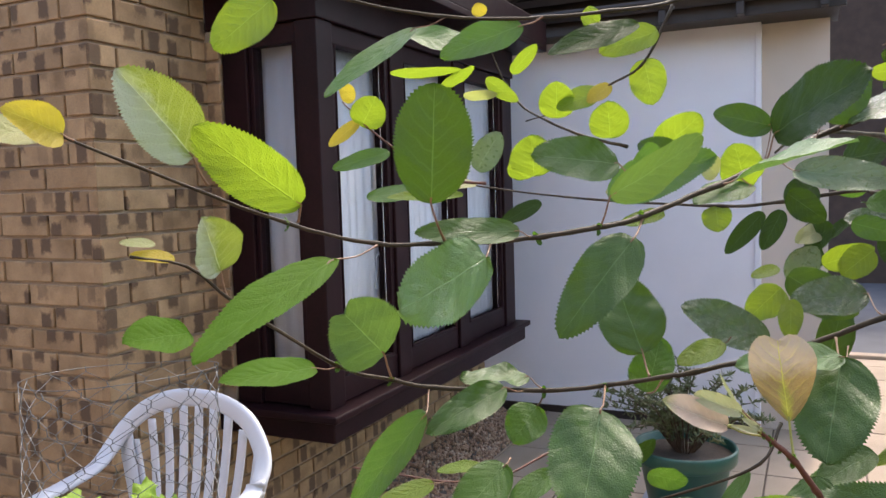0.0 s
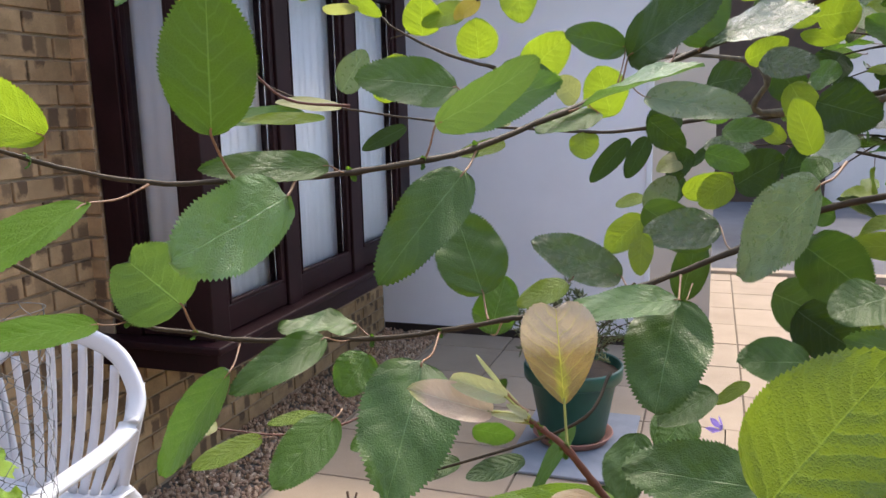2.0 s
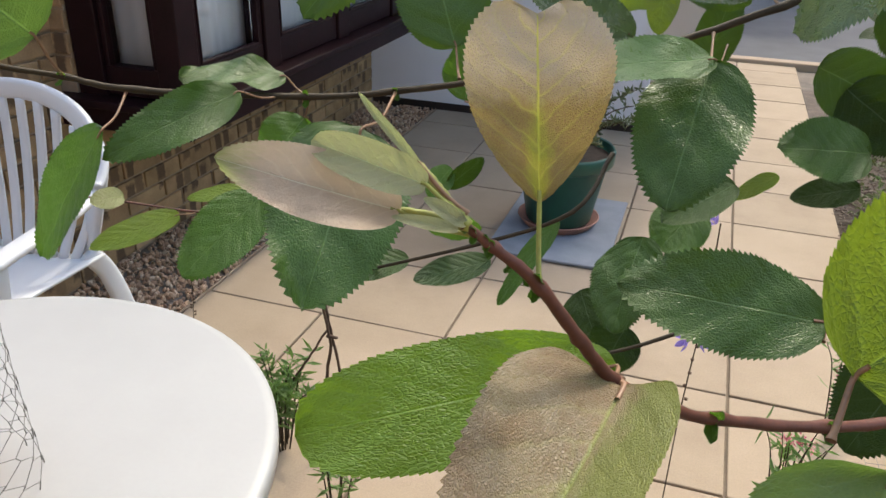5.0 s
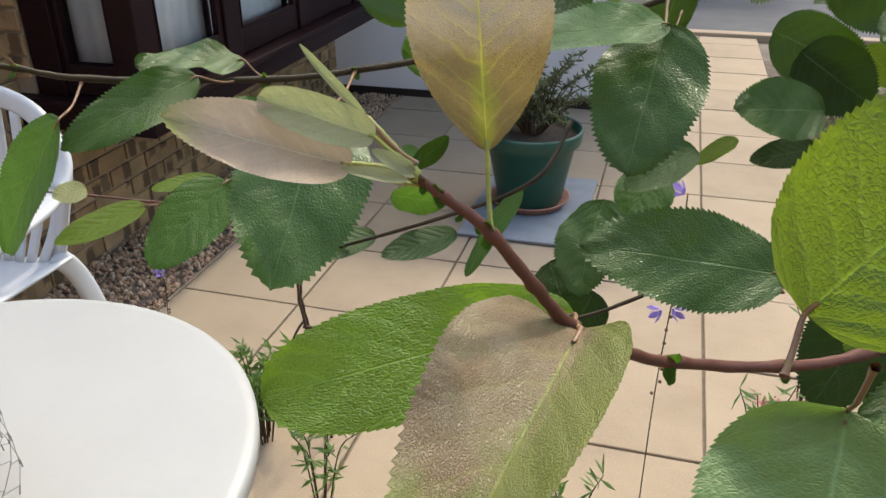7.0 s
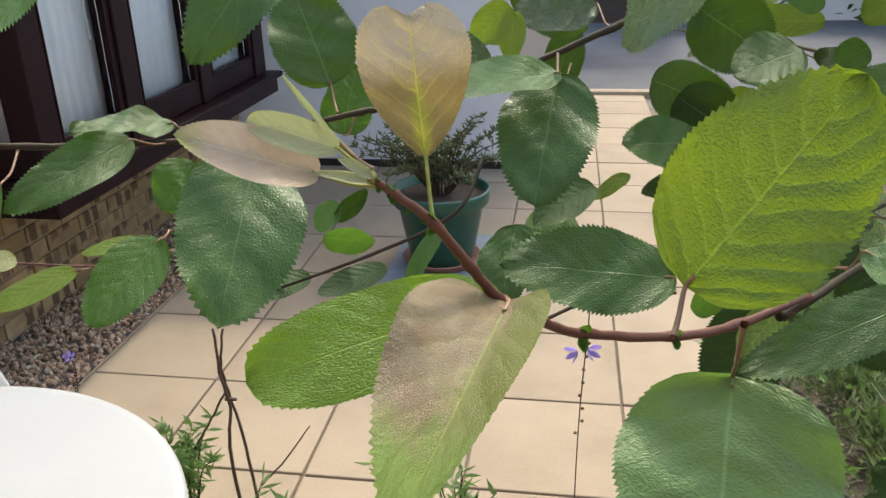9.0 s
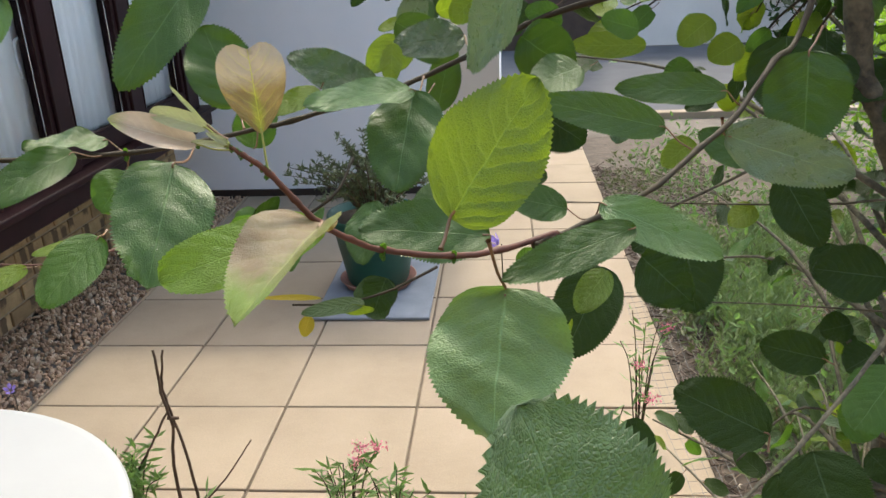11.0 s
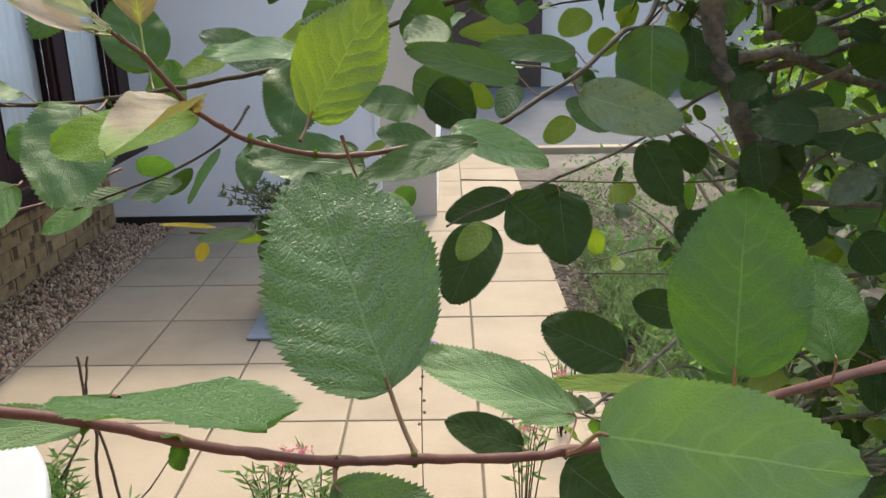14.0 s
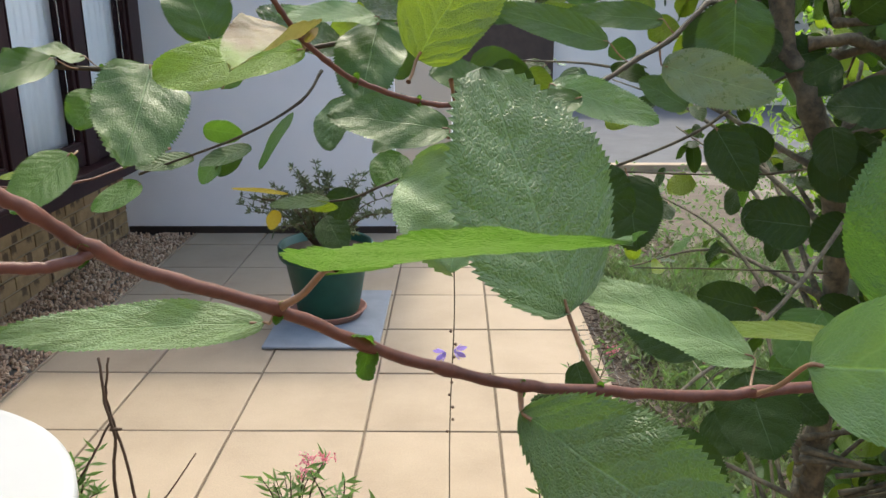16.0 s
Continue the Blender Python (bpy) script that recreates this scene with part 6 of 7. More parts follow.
twig_n = branch("branch", [(1.4281, -1.8652, 1.0313), (1.5282, -1.8902, 1.0377), (1.6474, -1.9348, 1.0470)], [0.0008, 0.0016], BARK, "", 1, 175)
twig_o = branch("branch", [(0.9596, -2.2401, 1.2257), (1.0345, -2.2244, 1.2519), (1.0830, -2.2251, 1.2787), (1.0954, -2.1939, 1.2994)], [0.0010, 0.0014], TWIGGREEN, "", 1, 176)
twig_p = branch("branch", [(1.4584, -1.9986, 0.8983), (1.5458, -1.9460, 0.9342), (1.6494, -1.9555, 0.8892)], [0.001, 0.002], BARK, "", 1, 177)
leaf(twig_o, (1.0757, -2.2182, 1.2699), (1.0513, -2.2449, 1.2321), (-0.49, -0.53, 0.69), 0.0151, LEAF_MID, None)
leaf(twig_o, (1.0431, -2.2232, 1.2436), (1.0058, -2.2396, 1.2342), (0.12, -0.68, 0.72), 0.0165, LEAF_COOL, None)
leaf(twig_o, (0.9965, -2.2210, 1.2353), (0.9611, -2.2488, 1.2335), (0.34, -0.49, 0.80), 0.0181, LEAF_COOL, None)
leaf(twig_o, (1.0036, -2.2133, 1.2570), (1.0321, -2.2041, 1.2499), (0.22, -0.92, -0.31), 0.0207, LEAF_MID, None)
leaf(twig_d, (1.3755, -2.0377, 1.1844), (1.3787, -2.0833, 1.1197), (-0.38, -0.77, 0.51), 0.0623, LEAF_SHADED, (1.3734, -2.0352, 1.1919))
leaf(twig_d, (1.4160, -2.1979, 1.0655), (1.3428, -2.1837, 1.0993), (0.08, -0.87, 0.49), 0.0547, LEAF_SHADED, (1.4141, -2.2048, 1.0539))
leaf(twig_d, (1.2981, -2.0663, 1.1592), (1.2581, -2.1116, 1.0905), (-0.17, -0.76, 0.63), 0.0627, LEAF_SHADED, None)
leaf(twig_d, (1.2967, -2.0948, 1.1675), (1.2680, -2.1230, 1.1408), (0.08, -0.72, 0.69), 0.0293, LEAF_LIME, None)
leaf(twig_d, (1.4667, -2.0164, 1.2300), (1.4924, -2.0615, 1.1754), (-0.57, -0.72, 0.39), 0.0491, LEAF_SHADED, (1.4704, -2.0184, 1.2286))
leaf(twig_d, (1.5740, -2.0214, 1.1268), (1.5075, -2.0147, 1.1345), (-0.04, -0.89, 0.46), 0.0578, LEAF_SHADED, None)
leaf(twig_d, (1.5327, -2.0098, 1.0311), (1.4681, -2.0037, 1.0457), (0.03, -0.86, 0.51), 0.0461, LEAF_SHADED, (1.5406, -2.0146, 1.0276))
leaf(twig_d, (1.6524, -1.7954, 0.9653), (1.6108, -1.8041, 0.9603), (0.09, -0.77, 0.64), 0.0412, LEAF_SHADED, None)
leaf(twig_d, (1.3311, -1.9633, 1.1635), (1.2548, -1.9837, 1.1434), (0.03, -0.76, 0.65), 0.0405, LEAF_SHADED, (1.3375, -1.9623, 1.1681))
leaf(twig_d, (1.4658, -2.1655, 1.0276), (1.4743, -2.2287, 0.9763), (-0.51, -0.58, 0.63), 0.0729, LEAF_SHADED, None)
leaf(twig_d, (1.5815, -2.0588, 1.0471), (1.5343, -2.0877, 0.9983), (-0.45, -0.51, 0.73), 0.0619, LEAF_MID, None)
leaf(twig_d, (1.3988, -1.9235, 1.1561), (1.3437, -1.9434, 1.1299), (-0.07, -0.72, 0.69), 0.0498, LEAF_SHADED, None)
leaf(twig_d, (1.2376, -1.9097, 1.2784), (1.2897, -1.9382, 1.2462), (-0.43, -0.90, 0.10), 0.0589, LEAF_SHADED, None)
leaf(twig_d, (1.5831, -2.0257, 0.9296), (1.5979, -2.0641, 0.9206), (-0.73, -0.41, 0.55), 0.0343, LEAF_SHADED, None)
leaf(twig_d, (1.5977, -1.9812, 1.0242), (1.5615, -1.9957, 1.0110), (-0.09, -0.53, 0.84), 0.0449, LEAF_SHADED, None)
leaf(twig_d, (1.6499, -1.9691, 1.1139), (1.5990, -1.9765, 1.0914), (-0.23, -0.65, 0.73), 0.0599, LEAF_SHADED, None)
leaf(twig_d, (1.5674, -1.9119, 1.1809), (1.5261, -1.9104, 1.2156), (0.23, -0.92, 0.31), 0.0427, LEAF_SHADED, None)
leaf(twig_d, (1.6174, -1.9089, 1.3016), (1.5506, -1.9053, 1.2913), (-0.14, -0.76, 0.64), 0.0488, LEAF_SHADED, None)
leaf(twig_d, (1.6287, -1.9164, 1.2834), (1.5899, -1.9253, 1.2611), (-0.11, -0.84, 0.53), 0.0500, LEAF_SHADED, None)
leaf(twig_d, (1.5897, -1.9729, 1.1952), (1.6346, -2.0262, 1.1647), (-0.72, -0.68, 0.14), 0.0657, LEAF_SHADED, None)
leaf(twig_d, (1.6378, -2.0400, 1.2499), (1.5715, -2.0289, 1.2559), (-0.07, -0.77, 0.64), 0.0511, LEAF_SHADED, None)
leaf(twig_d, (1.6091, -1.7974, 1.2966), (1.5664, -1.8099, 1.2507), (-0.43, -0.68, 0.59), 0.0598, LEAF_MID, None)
leaf(twig_d, (1.3319, -2.0413, 0.9790), (1.3438, -2.0879, 0.9440), (-0.60, -0.57, 0.56), 0.0419, LEAF_SHADED, None)
leaf(twig_d, (1.4670, -2.0916, 0.9493), (1.4776, -2.1369, 0.9254), (-0.73, -0.44, 0.52), 0.0489, LEAF_SHADED, None)
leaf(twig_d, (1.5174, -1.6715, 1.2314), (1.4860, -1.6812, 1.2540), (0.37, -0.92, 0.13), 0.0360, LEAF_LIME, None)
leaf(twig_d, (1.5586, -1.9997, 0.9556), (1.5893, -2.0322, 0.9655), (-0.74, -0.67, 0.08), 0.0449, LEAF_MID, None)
leaf(twig_d, (1.6443, -2.0059, 1.0200), (1.6004, -2.0334, 0.9728), (-0.48, -0.49, 0.73), 0.0599, LEAF_SHADED, None)
leaf(twig_e, (1.3122, -2.3282, 1.0592), (1.2551, -2.3348, 1.0864), (0.32, -0.69, 0.65), 0.0322, LEAF_SHADED, (1.3205, -2.3304, 1.0565))
leaf(twig_e, (1.3430, -2.3372, 1.0508), (1.3774, -2.3767, 1.0395), (-0.59, -0.65, 0.49), 0.0494, LEAF_SHADED, None)
leaf(twig_e, (1.3139, -2.1620, 1.2067), (1.3431, -2.2034, 1.1869), (-0.66, -0.65, 0.39), 0.0477, LEAF_SHADED, None)
leaf(twig_e, (1.0719, -2.0668, 1.1505), (1.0925, -2.0996, 1.1239), (-0.29, -0.71, 0.64), 0.0355, LEAF_SHADED, None)
twig_y = branch("branch", [(1.0561, -2.2578, 1.2106), (1.0867, -2.2413, 1.2041), (1.1181, -2.2143, 1.2016), (1.1540, -2.1948, 1.2132)], [0.0008, 0.0014], TWIGGREEN, "", 0, 213)
leaf(twig_y, (1.0757, -2.2516, 1.2130), (1.0387, -2.2698, 1.2229), (0.42, -0.41, 0.81), 0.0051, LEAF_YELLOW, None)
leaf(twig_y, (1.1056, -2.2469, 1.2074), (1.0646, -2.2670, 1.2092), (0.31, -0.57, 0.76), 0.0131, LEAF_COOL, None)
leaf(twig_y, (1.0887, -2.2515, 1.2047), (1.1122, -2.2480, 1.2011), (0.12, -0.98, -0.16), 0.0092, LEAF_LIME, None)
leaf(twig_y, (1.0680, -2.2578, 1.2018), (1.0629, -2.2643, 1.1890), (-0.08, -0.88, 0.48), 0.0113, LEAF_YELLOW, None)
leaf(twig_y, (1.1147, -2.2014, 1.2071), (1.1047, -2.2126, 1.1833), (-0.18, -0.86, 0.48), 0.0293, LEAF_SHADED, None)
leaf(twig_y, (1.2150, -2.2145, 1.2207), (1.2316, -2.2109, 1.2316), (0.25, -0.97, -0.05), 0.0200, LEAF_MID, None)
leaf(twig_g, (1.1962, -1.8640, 1.5135), (1.2465, -1.8886, 1.5080), (-0.43, -0.78, 0.45), 0.0329, LEAF_GREY, None)
leaf(twig_g, (1.1866, -1.8035, 1.5170), (1.2229, -1.8276, 1.5356), (-0.30, -0.82, -0.49), 0.0281, LEAF_LIME, None)
leaf(twig_g, (1.2392, -1.7793, 1.5414), (1.2778, -1.8039, 1.5355), (-0.49, -0.63, -0.60), 0.0212, LEAF_LIME, None)
leaf(twig_g, (1.2197, -1.9250, 1.4907), (1.2429, -1.9472, 1.4467), (-0.50, -0.85, 0.16), 0.0326, LEAF_LIME, None)
leaf(twig_g, (1.1644, -1.8707, 1.4479), (1.2098, -1.8933, 1.4491), (-0.37, -0.78, 0.50), 0.0276, LEAF_MID, None)
leaf(twig_g, (1.0862, -1.7719, 1.4565), (1.1259, -1.7910, 1.4258), (-0.41, -0.91, 0.04), 0.0360, LEAF_SHADED, None)
leaf(twig_g, (1.1470, -1.7708, 1.4286), (1.2014, -1.7930, 1.4234), (-0.36, -0.78, 0.52), 0.0254, LEAF_GREY, None)
leaf(twig_g, (1.1246, -1.7245, 1.3674), (1.1795, -1.7435, 1.3887), (-0.22, -0.94, -0.27), 0.0335, LEAF_LIME, None)
leaf(twig_g, (1.0925, -1.8074, 1.3540), (1.1166, -1.8227, 1.3969), (0.08, -0.93, 0.37), 0.0358, LEAF_SKYLIT, None)
leaf(twig_g, (1.1798, -1.8239, 1.3884), (1.2240, -1.8451, 1.4204), (-0.19, -0.92, 0.34), 0.0483, LEAF_SHADED, None)
leaf(twig_g, (1.2481, -1.9075, 1.4472), (1.2774, -1.9325, 1.4360), (-0.68, -0.66, 0.31), 0.0232, LEAF_SKYLIT, None)
leaf(twig_g, (1.2460, -1.9274, 1.4697), (1.2785, -1.9529, 1.4760), (-0.50, -0.75, 0.43), 0.0485, LEAF_SHADED, None)
leaf(twig_g, (1.2506, -1.7776, 1.4979), (1.2769, -1.8016, 1.5034), (-0.53, -0.70, 0.48), 0.0352, LEAF_MID, None)
leaf(twig_g, (1.2494, -1.8123, 1.5575), (1.2860, -1.8381, 1.5592), (-0.49, -0.73, -0.47), 0.0468, LEAF_LIME, None)
leaf(twig_g, (1.1720, -1.7800, 1.5886), (1.2192, -1.8035, 1.5921), (-0.30, -0.70, -0.65), 0.0247, LEAF_LIME, None)
leaf(twig_g, (1.2240, -1.7524, 1.5854), (1.2554, -1.7725, 1.5572), (-0.61, -0.78, -0.12), 0.0440, LEAF_LIME, None)
leaf(twig_g, (1.2172, -1.7250, 1.5157), (1.2507, -1.7467, 1.4732), (-0.55, -0.83, -0.01), 0.0449, LEAF_SHADED, None)
leaf(twig_g, (1.1463, -1.6711, 1.4956), (1.1958, -1.6930, 1.5058), (-0.29, -0.85, 0.44), 0.0523, LEAF_SHADED, None)
leaf(twig_g, (1.2325, -1.7266, 1.3950), (1.2799, -1.7513, 1.4146), (-0.29, -0.87, 0.39), 0.0537, LEAF_SHADED, None)
leaf(twig_g, (1.1402, -1.6205, 1.4762), (1.1739, -1.6409, 1.4537), (-0.55, -0.83, -0.06), 0.0371, LEAF_MID, None)
leaf(twig_g, (1.2041, -1.7279, 1.3529), (1.2428, -1.7501, 1.3650), (-0.35, -0.84, 0.42), 0.0461, LEAF_SHADED, None)
leaf(twig_g, (1.2864, -1.7333, 1.5237), (1.2608, -1.7485, 1.4940), (-0.10, -0.85, 0.52), 0.0449, LEAF_SHADED, None)
twig_q = branch("branch", [(1.0699, -1.7241, 1.5068), (1.1037, -1.7436, 1.5280), (1.1858, -1.7635, 1.5197), (1.2094, -1.7737, 1.4982), (1.2279, -1.7543, 1.4617), (1.5800, -1.8600, 1.5200)], [0.0016, 0.0028, 0.004, 0.005], BARK, "", 1, 244)
leaf(twig_d, (1.4887, -1.9205, 1.3465), (1.4882, -1.9474, 1.2715), (-0.41, -0.86, 0.31), 0.0768, LEAF_SHADED, None)
leaf(twig_d, (1.5426, -1.9157, 1.3261), (1.5401, -1.9393, 1.2867), (-0.46, -0.75, 0.48), 0.0378, LEAF_SHADED, None)
leaf(twig_d, (1.5930, -1.9983, 1.2278), (1.5921, -2.0305, 1.1793), (-0.61, -0.66, 0.45), 0.0433, LEAF_SHADED, None)
leaf(twig_d, (1.6016, -1.9815, 1.2920), (1.5621, -1.9903, 1.2744), (-0.09, -0.80, 0.60), 0.0324, LEAF_SHADED, None)
leaf(twig_d, (1.6677, -2.0021, 1.2695), (1.5922, -1.9945, 1.2486), (-0.23, -0.82, 0.52), 0.0412, LEAF_SHADED, None)
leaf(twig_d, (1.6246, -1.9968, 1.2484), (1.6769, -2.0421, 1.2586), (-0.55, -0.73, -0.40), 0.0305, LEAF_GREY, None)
leaf(twig_d, (1.6990, -2.0576, 1.2368), (1.6555, -2.0602, 1.2236), (-0.14, -0.77, 0.62), 0.0330, LEAF_SHADED, None)
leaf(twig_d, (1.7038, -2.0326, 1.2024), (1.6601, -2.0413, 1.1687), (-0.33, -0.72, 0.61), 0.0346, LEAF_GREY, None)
leaf(twig_d, (1.5362, -1.9756, 1.1455), (1.5243, -2.0038, 1.1115), (-0.43, -0.61, 0.66), 0.0360, LEAF_SHADED, None)
leaf(twig_d, (1.6426, -1.9996, 1.2150), (1.6043, -2.0088, 1.1988), (-0.11, -0.73, 0.67), 0.0356, LEAF_SHADED, None)
leaf(twig_d, (1.6589, -2.0226, 1.1513), (1.6228, -2.0369, 1.1243), (-0.25, -0.67, 0.70), 0.0443, LEAF_SHADED, None)
leaf(twig_d, (1.6928, -2.0456, 1.1323), (1.7048, -2.0844, 1.1078), (-0.80, -0.48, 0.36), 0.0484, LEAF_SHADED, None)
leaf(twig_d, (1.6579, -2.0077, 1.0880), (1.6712, -2.0496, 1.0570), (-0.79, -0.51, 0.35), 0.0455, LEAF_SHADED, None)
leaf(twig_d, (1.6189, -1.9631, 1.3378), (1.6394, -1.9925, 1.3614), (-0.46, -0.73, -0.50), 0.0431, LEAF_SHADED, None)
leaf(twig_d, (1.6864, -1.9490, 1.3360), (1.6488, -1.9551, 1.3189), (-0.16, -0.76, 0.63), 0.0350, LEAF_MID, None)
leaf(twig_d, (1.6821, -2.0050, 1.3046), (1.6979, -2.0342, 1.3235), (-0.59, -0.64, -0.49), 0.0427, LEAF_SHADED, None)
leaf(twig_d, (1.3395, -1.9410, 1.3601), (1.3023, -1.9567, 1.3733), (0.46, -0.84, 0.29), 0.0293, LEAF_MID, None)
leaf(twig_d, (1.3554, -1.8937, 1.3393), (1.2743, -1.9059, 1.3435), (0.16, -0.87, 0.47), 0.0295, LEAF_LIME, None)
leaf(twig_d, (1.2858, -1.8922, 1.2805), (1.3106, -1.9176, 1.2574), (-0.57, -0.78, 0.25), 0.0263, LEAF_LIME, None)
leaf(twig_d, (1.3369, -1.9469, 1.2858), (1.3164, -1.9694, 1.2546), (-0.11, -0.77, 0.63), 0.0301, LEAF_COOL, None)
leaf(twig_d, (1.4068, -1.9135, 1.2412), (1.3720, -1.9320, 1.2193), (-0.03, -0.74, 0.67), 0.0313, LEAF_LIME, None)
leaf(twig_d, (1.2477, -1.9998, 1.2315), (1.2031, -2.0214, 1.2262), (0.27, -0.71, 0.65), 0.0224, LEAF_SHADED, None)
leaf(twig_d, (1.0953, -1.9439, 1.3543), (1.0948, -1.9667, 1.3188), (-0.09, -0.84, 0.54), 0.0236, LEAF_LIME, None)
leaf(twig_d, (1.2691, -1.8846, 1.3662), (1.2306, -1.9033, 1.3800), (0.50, -0.82, 0.29), 0.0295, LEAF_MID, None)
leaf(twig_d, (1.4299, -1.8546, 1.3606), (1.3950, -1.8696, 1.3368), (-0.04, -0.82, 0.57), 0.0375, LEAF_LIME, None)
leaf(twig_d, (1.4741, -1.8148, 1.3313), (1.4374, -1.8284, 1.3131), (0.02, -0.82, 0.58), 0.0393, LEAF_LIME, None)
leaf(twig_d, (1.4247, -1.8061, 1.3047), (1.3907, -1.8216, 1.2933), (0.17, -0.80, 0.58), 0.0315, LEAF_MID, None)
leaf(twig_d, (1.4973, -1.8502, 1.1459), (1.4656, -1.8678, 1.1293), (-0.03, -0.66, 0.75), 0.0315, LEAF_LIME, None)
stipule(twig_c, (1.1013, -2.4519, 1.3663), 0.0022, 273)
stipule(twig_c, (1.1047, -2.4502, 1.3629), 0.0022, 274)
stipule(twig_c, (1.1071, -2.4486, 1.3603), 0.0022, 275)
stipule(twig_c, (1.0980, -2.4538, 1.3696), 0.0022, 276)
stipule(twig_c, (1.0961, -2.4545, 1.3720), 0.0022, 277)
stipule(twig_c, (1.1002, -2.4528, 1.3677), 0.0022, 278)
leaf(twig_f2, (1.0971, -2.7087, 1.3029), (1.1074, -2.7009, 1.2837), (0.43, -0.89, -0.13), 0.0191, LEAF_SHEEN, (1.0949, -2.7092, 1.3061))


def crown():
    """The rest of the crown round the trunk: side twigs with loose leaves, thick to the right and thin towards the patio."""
    rng = random.Random(17)
    mats = [LEAF_SHADED, LEAF_SHADED, LEAF_SHADED, LEAF_MID, LEAF_LIME, LEAF_COOL]
    for k in range(62):
        z0 = rng.uniform(0.45, 2.0)
        a = rng.uniform(-0.9, 2.4)
        d = Vector((math.cos(a), math.sin(a), rng.uniform(-0.25, 0.35))).normalized()
        start = Vector((1.66 - 0.12 * max(0, z0 - 1.1), -1.89, z0))
        reach = rng.uniform(0.25, 0.75)
        pts = [start, start + d * reach * 0.5 + Vector((0, 0, 0.03)), start + d * reach + Vector((rng.uniform(-0.05, 0.05), rng.uniform(-0.05, 0.05), rng.uniform(-0.08, 0.05)))]
        tw = branch("branch", pts, [0.005, 0.003, 0.0015], BARK, "", 1, k)
        for i in range(7):
            f = rng.uniform(0.2, 1.0)
            p = pts[0].lerp(pts[1], f * 2) if f < 0.5 else pts[1].lerp(pts[2], f * 2 - 1)
            w = (d * 0.5 + Vector((rng.gauss(0, 1), rng.gauss(0, 1), rng.gauss(-0.2, 0.8)))).normalized()
            L = rng.uniform(0.035, 0.06)
            b = p + w * 0.012
            leaf(tw, b, b + w * L, Vector((rng.gauss(0, 0.6), rng.gauss(-0.3, 0.6), 1)), L * rng.uniform(0.5, 0.68), rng.choice(mats), p, rng.uniform(0.05, 0.3), rng.uniform(0, 0.2), 0.05, 0.44, 0.98, 0.02, 16)

    # thick leafage close round the trunk, and up where the limbs meet
    for k in range(95):
        high = k % 3 == 0
        c = Vector((rng.uniform(1.25, 2.0), rng.uniform(-1.75, -0.9), rng.uniform(1.40, 1.95))) if high else Vector((rng.uniform(1.66, 2.2), rng.uniform(-2.1, -1.2), rng.uniform(0.55, 1.65)))
        root = Vector((1.66 - 0.12 * max(0, c.z - 1.2), -1.89, c.z - 0.05))
        tw = branch("branch", [root.lerp(c, 0.15), root.lerp(c, 0.6) + Vector((0, 0, 0.03)), c], [0.004, 0.0028, 0.0012], BARK, "", 1, k)
        for i in range(6):
            w = Vector((rng.gauss(0, 1), rng.gauss(0, 1), rng.gauss(-0.2, 0.8))).normalized()
            p = root.lerp(c, rng.uniform(0.45, 1.0)) + Vector((0, 0, 0.01))
            L = rng.uniform(0.036, 0.06)
            b = p + w * 0.012
            leaf(tw, b, b + w * L, Vector((rng.gauss(0, 0.6), rng.gauss(-0.4, 0.6), 0.8)), L * rng.uniform(0.55, 0.7), rng.choice(mats), p, rng.uniform(0.05, 0.3), rng.uniform(0, 0.2), 0.05, 0.44, 0.98, 0.02, 14)


crown()


def leafage(label, seed, count, place, size, mats):
    """Thick leafage of the inner crown, too many leaves to count: each a small folded, pointed blade."""
    rng = random.Random(seed)
    verts, faces, uvs, slots = [], [], [], []
    for k in range(count):
        p = place(rng)
        d = Vector((rng.gauss(0, 1), rng.gauss(0, 1), rng.gauss(-0.35, 0.7))).normalized()
        nrm = Vector((rng.gauss(0, 0.7), rng.gauss(-0.2, 0.7), 1))
        nrm = (nrm - d * nrm.dot(d)).normalized()
        sd = d.cross(nrm)
        L = size * rng.uniform(0.7, 1.25)
        W = L * rng.uniform(0.52, 0.7)
        fold, bend, slot = rng.uniform(0.0, 0.35), rng.uniform(-0.1, 0.25), rng.randrange(len(mats))
        n0 = len(verts)
        for i in range(9):
            u = i / 8
            f = (u / 0.42) ** 0.47 * ((1 - u) / 0.58) ** 0.65
            for s in (-1, 0, 1):
                verts.append(p + d * L * (u + (0.02 if i % 2 and s else 0)) + sd * s * W / 2 * f + nrm * (fold * abs(s) * W * 0.5 * f - bend * L * u * u))
                uvs.append((u, (s + 1) / 2))
        for i in range(8):
            for j in range(2):
                q = n0 + i * 3 + j
                faces.append((q, q + 1, q + 4, q + 3))
                slots.append(slot)
    me = bpy.data.meshes.new("leafage")
    me.from_pydata(verts, [], faces)
    me.uv_layers.new(name="UVMap").data.foreach_set("uv", [c for poly in me.polygons for w in poly.vertices for c in uvs[w]])
    me.polygons.foreach_set("material_index", slots)
    me.polygons.foreach_set("use_smooth", [True] * len(faces))
    for m in mats:
        me.materials.append(m)
    return under(tagged(new("leafage", me), label, kind="stuff"), tree)


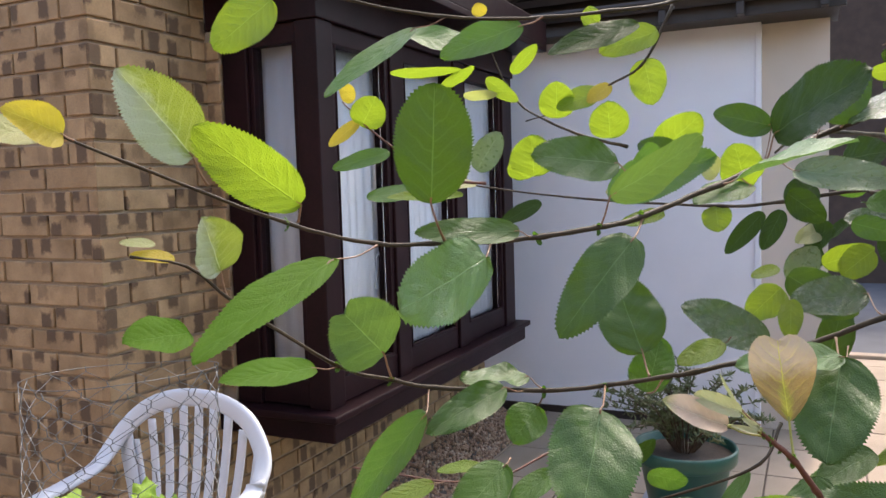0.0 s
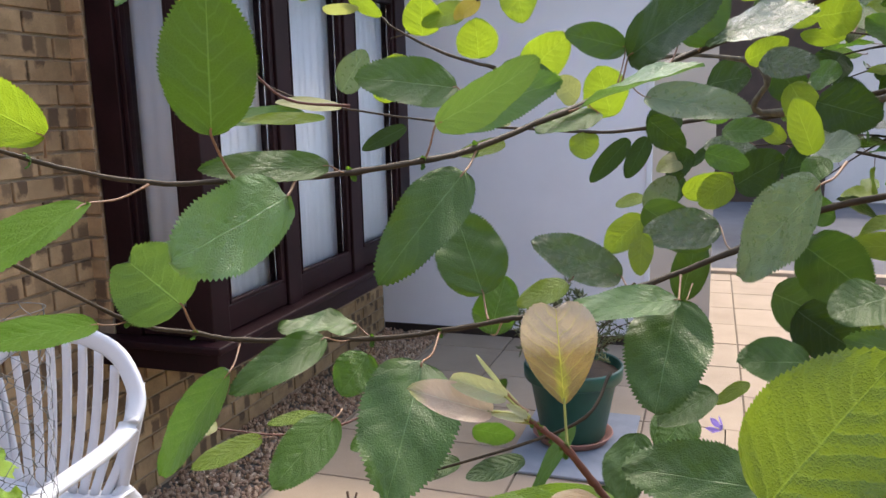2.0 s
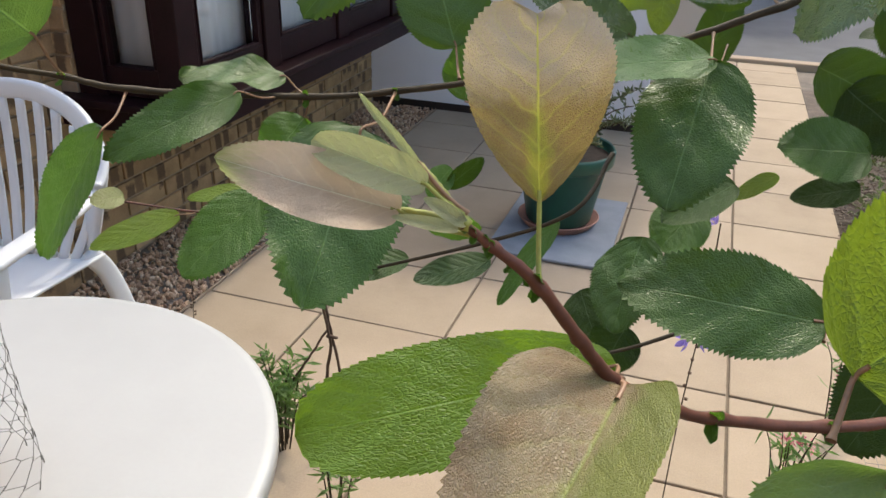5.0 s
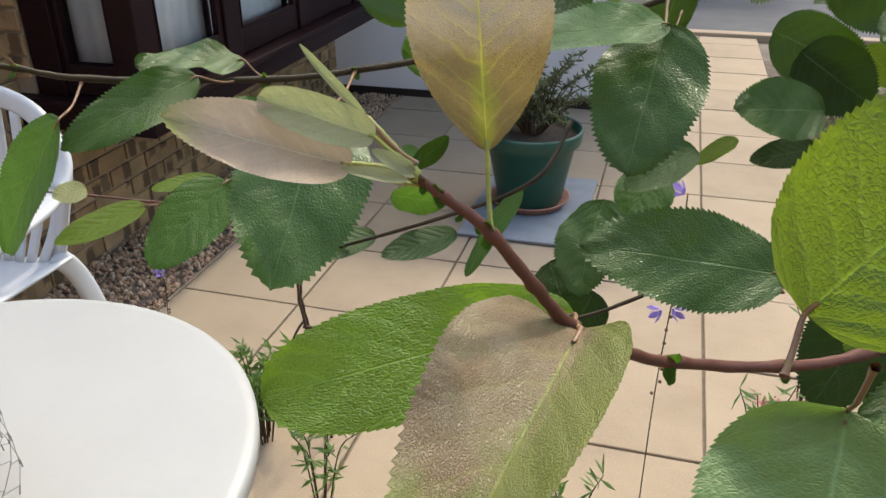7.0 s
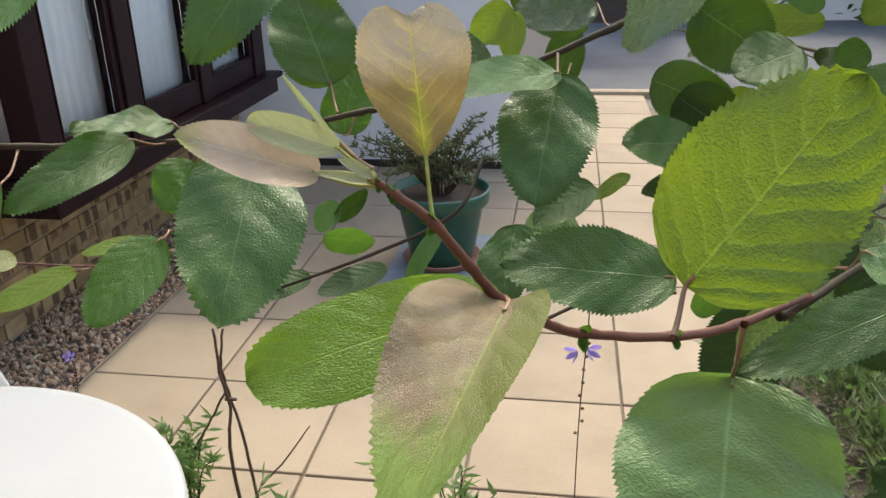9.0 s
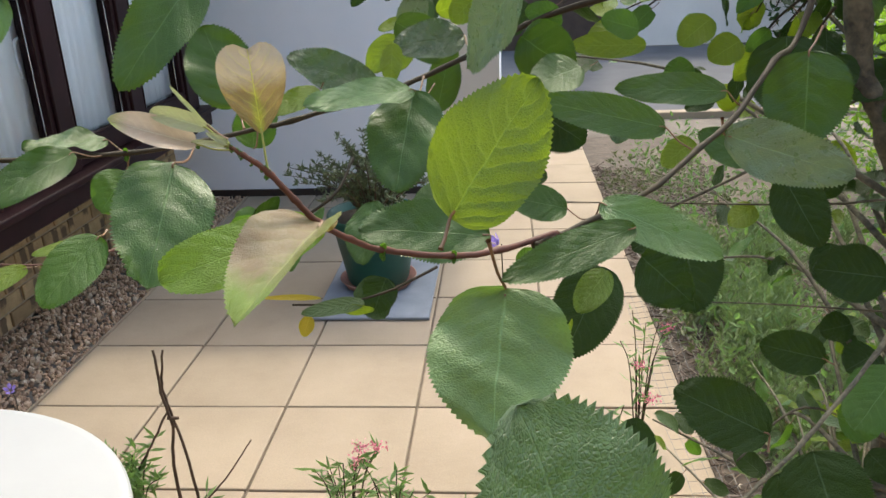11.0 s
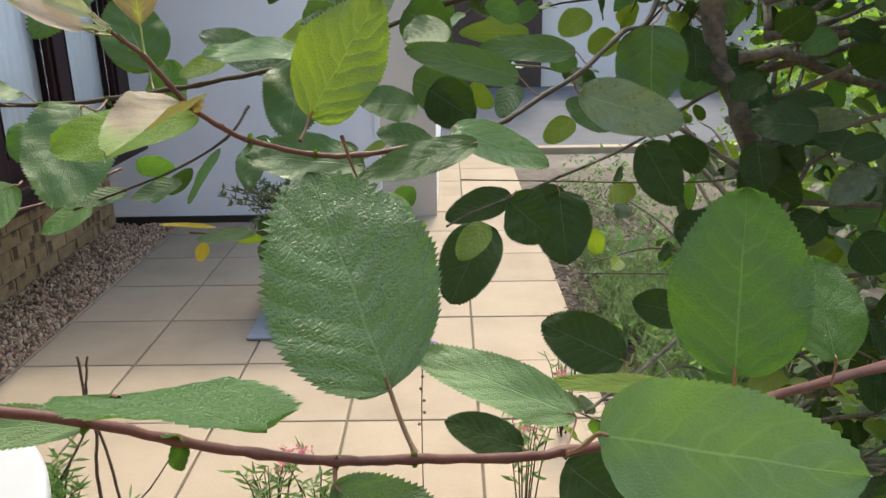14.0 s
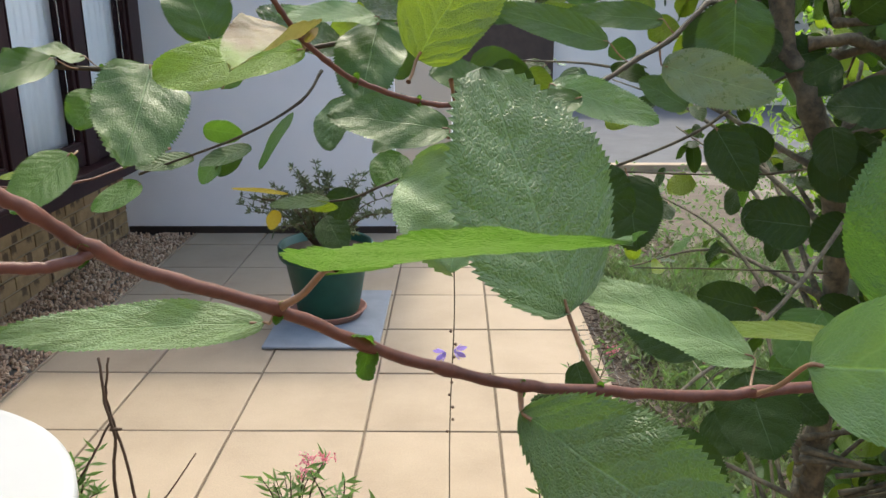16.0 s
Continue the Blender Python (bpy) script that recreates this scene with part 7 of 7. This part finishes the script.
def beside_trunk(rng):
    while True:
        p = Vector((rng.uniform(1.62, 2.65), rng.uniform(-2.0, -0.65), rng.uniform(0.4, 2.0)))
        e = ((p.x - 2.05) / 0.66) ** 2 + ((p.y + 1.38) / 0.80) ** 2 + ((p.z - 1.25) / 0.95) ** 2
        if e < 1.0 + 0.25 * math.sin(p.x * 9 + p.z * 7) * math.sin(p.y * 8) and (p.x - 1.26) * 0.93 - (p.y + 2.85) * 0.36 > 0.03 + 0.05 * rng.random():
            return p


# lime and fresh slots paint sun flecks, dark slots the shaded gaps
leafage("dense dark and lime leaves behind the trunk", 5, 2300, beside_trunk, 0.052, [LEAF_SHADED, LEAF_LIME, LEAF_SHADED, LEAF_MID, LEAF_LIME, LEAF_SHADED, LEAF_FRESH, LEAF_SHADED])


def leafy_limb():
    """Leafy twigs that lean from the trunk over the patio."""
    rng = random.Random(23)
    mats = [LEAF_SHADED, LEAF_SHADED, LEAF_SHADED, LEAF_MID, LEAF_LIME, LEAF_COOL, LEAF_LIME]
    for k in range(30):
        x = rng.uniform(1.16, 1.60)
        c = Vector((x, rng.uniform(-1.85, -1.40), 1.5 - 0.4 * (x - 1.16) + rng.uniform(-0.10, 0.20)))
        root = Vector((1.60, -1.88, 1.36 + 0.25 * rng.random()))
        s = c.lerp(root, 0.45) + Vector((0, 0, rng.uniform(-0.02, 0.02)))
        tw = branch("branch", [s, s.lerp(c, 0.5) + Vector((0, 0, 0.012)), c], [0.0022, 0.0016, 0.0009], TWIGGREEN, "", 1, k + 300)
        for i in range(5):
            p = s.lerp(c, (i + 1) / 5) + Vector((0, 0, 0.006))
            w = (c - s).normalized() * 0.5 + Vector((rng.gauss(0, 0.8), rng.gauss(0, 0.8), rng.gauss(-0.1, 0.7)))
            w.normalize()
            L = rng.uniform(0.032, 0.056)
            b = p + w * 0.012
            leaf(tw, b, b + w * L, Vector((rng.gauss(0, 0.6), rng.gauss(-0.5, 0.6), 0.8)), L * rng.uniform(0.55, 0.7), rng.choice(mats), p, rng.uniform(0.1, 0.35), rng.uniform(0, 0.2), 0.06, 0.42, 1.1, 0.022, 18)


leafy_limb()


# Leaves above the view, added only to dapple the sun below.
def unseen_crown_top(rng):
    while True:
        p = Vector((rng.uniform(1.5, 2.9), rng.uniform(-2.3, -0.6), rng.uniform(1.98, 2.8)))
        if ((p.x - 2.08) / 0.72) ** 2 + ((p.y + 1.45) / 0.85) ** 2 + ((p.z - 2.0) / 0.8) ** 2 < 1.0 + 0.3 * math.sin(p.x * 8 + p.z * 5) * math.sin(p.y * 9):
            return p


leafage("unseen leaves added over the crown to cast dappled shade", 9, 450, unseen_crown_top, 0.058, [LEAF_SHADED, LEAF_SHADED, LEAF_MID])
# ---- paving slabs and bricks ----
paving = part("pavement", boxed((-0.449, -3.4, -0.06), (1.80, 4.30, -0.010)), SAND)
tagged(paving, "buff concrete paving slabs laid in a square grid", "paving", kind="structure")
slab_mesh = bpy.data.meshes.new("slab")
sb = boxed((0.004, 0.004, -0.03), (0.446, 0.446, 0.0), 0.004)
sb.to_mesh(slab_mesh)
sb.free()
slab_mesh.materials.append(SLAB)
for i in range(-1, 4):
    for j in range(-7, 10):
        if i < 2 and j > 4:
            continue
        ob = new("slab", slab_mesh)
        ob.parent = paving
        ob.location = (0.45 * i, 0.45 * j, random.uniform(-0.002, 0.001))
        ob.rotation_euler = (random.uniform(-0.002, 0.002), random.uniform(-0.002, 0.002), 0)
brick_wall("wall_east", "buff brick house wall with brown kiln marks", (-0.90, -1.03, 0), (0, 1, 0), (1, 0, 0), [(0.0, 0.52, 0, 33), (0.52, 3.10, 0, 8)], (-1.0, -1.02, -0.05), (-0.90, 2.08, 0.594))
upper = part("wall_pier", boxed((-1.0, -1.02, 0.594), (-0.902, -0.50, 2.5)), MORTAR)
tagged(upper, "mortar core of the brick pier beside the bay", "wall", kind="structure")
brick_wall("wall_south", "shaded buff brick front wall at the house corner", (-0.90, -1.02, 0), (-1, 0, 0), (0, -1, 0), [(0.0, 1.6, 4, 33)], (-3.2, -1.02, -0.05), (-1.0, -0.9, 2.5))
brick_wall("wall_nib", "narrow buff brick return beside the bay window", (-0.90, -0.505, 0), (1, 0, 0), (0, -1, 0), [(0.0, 0.068, 10, 27)], (-0.899, -0.505, 0.702), (-0.832, -0.46, 2.058))
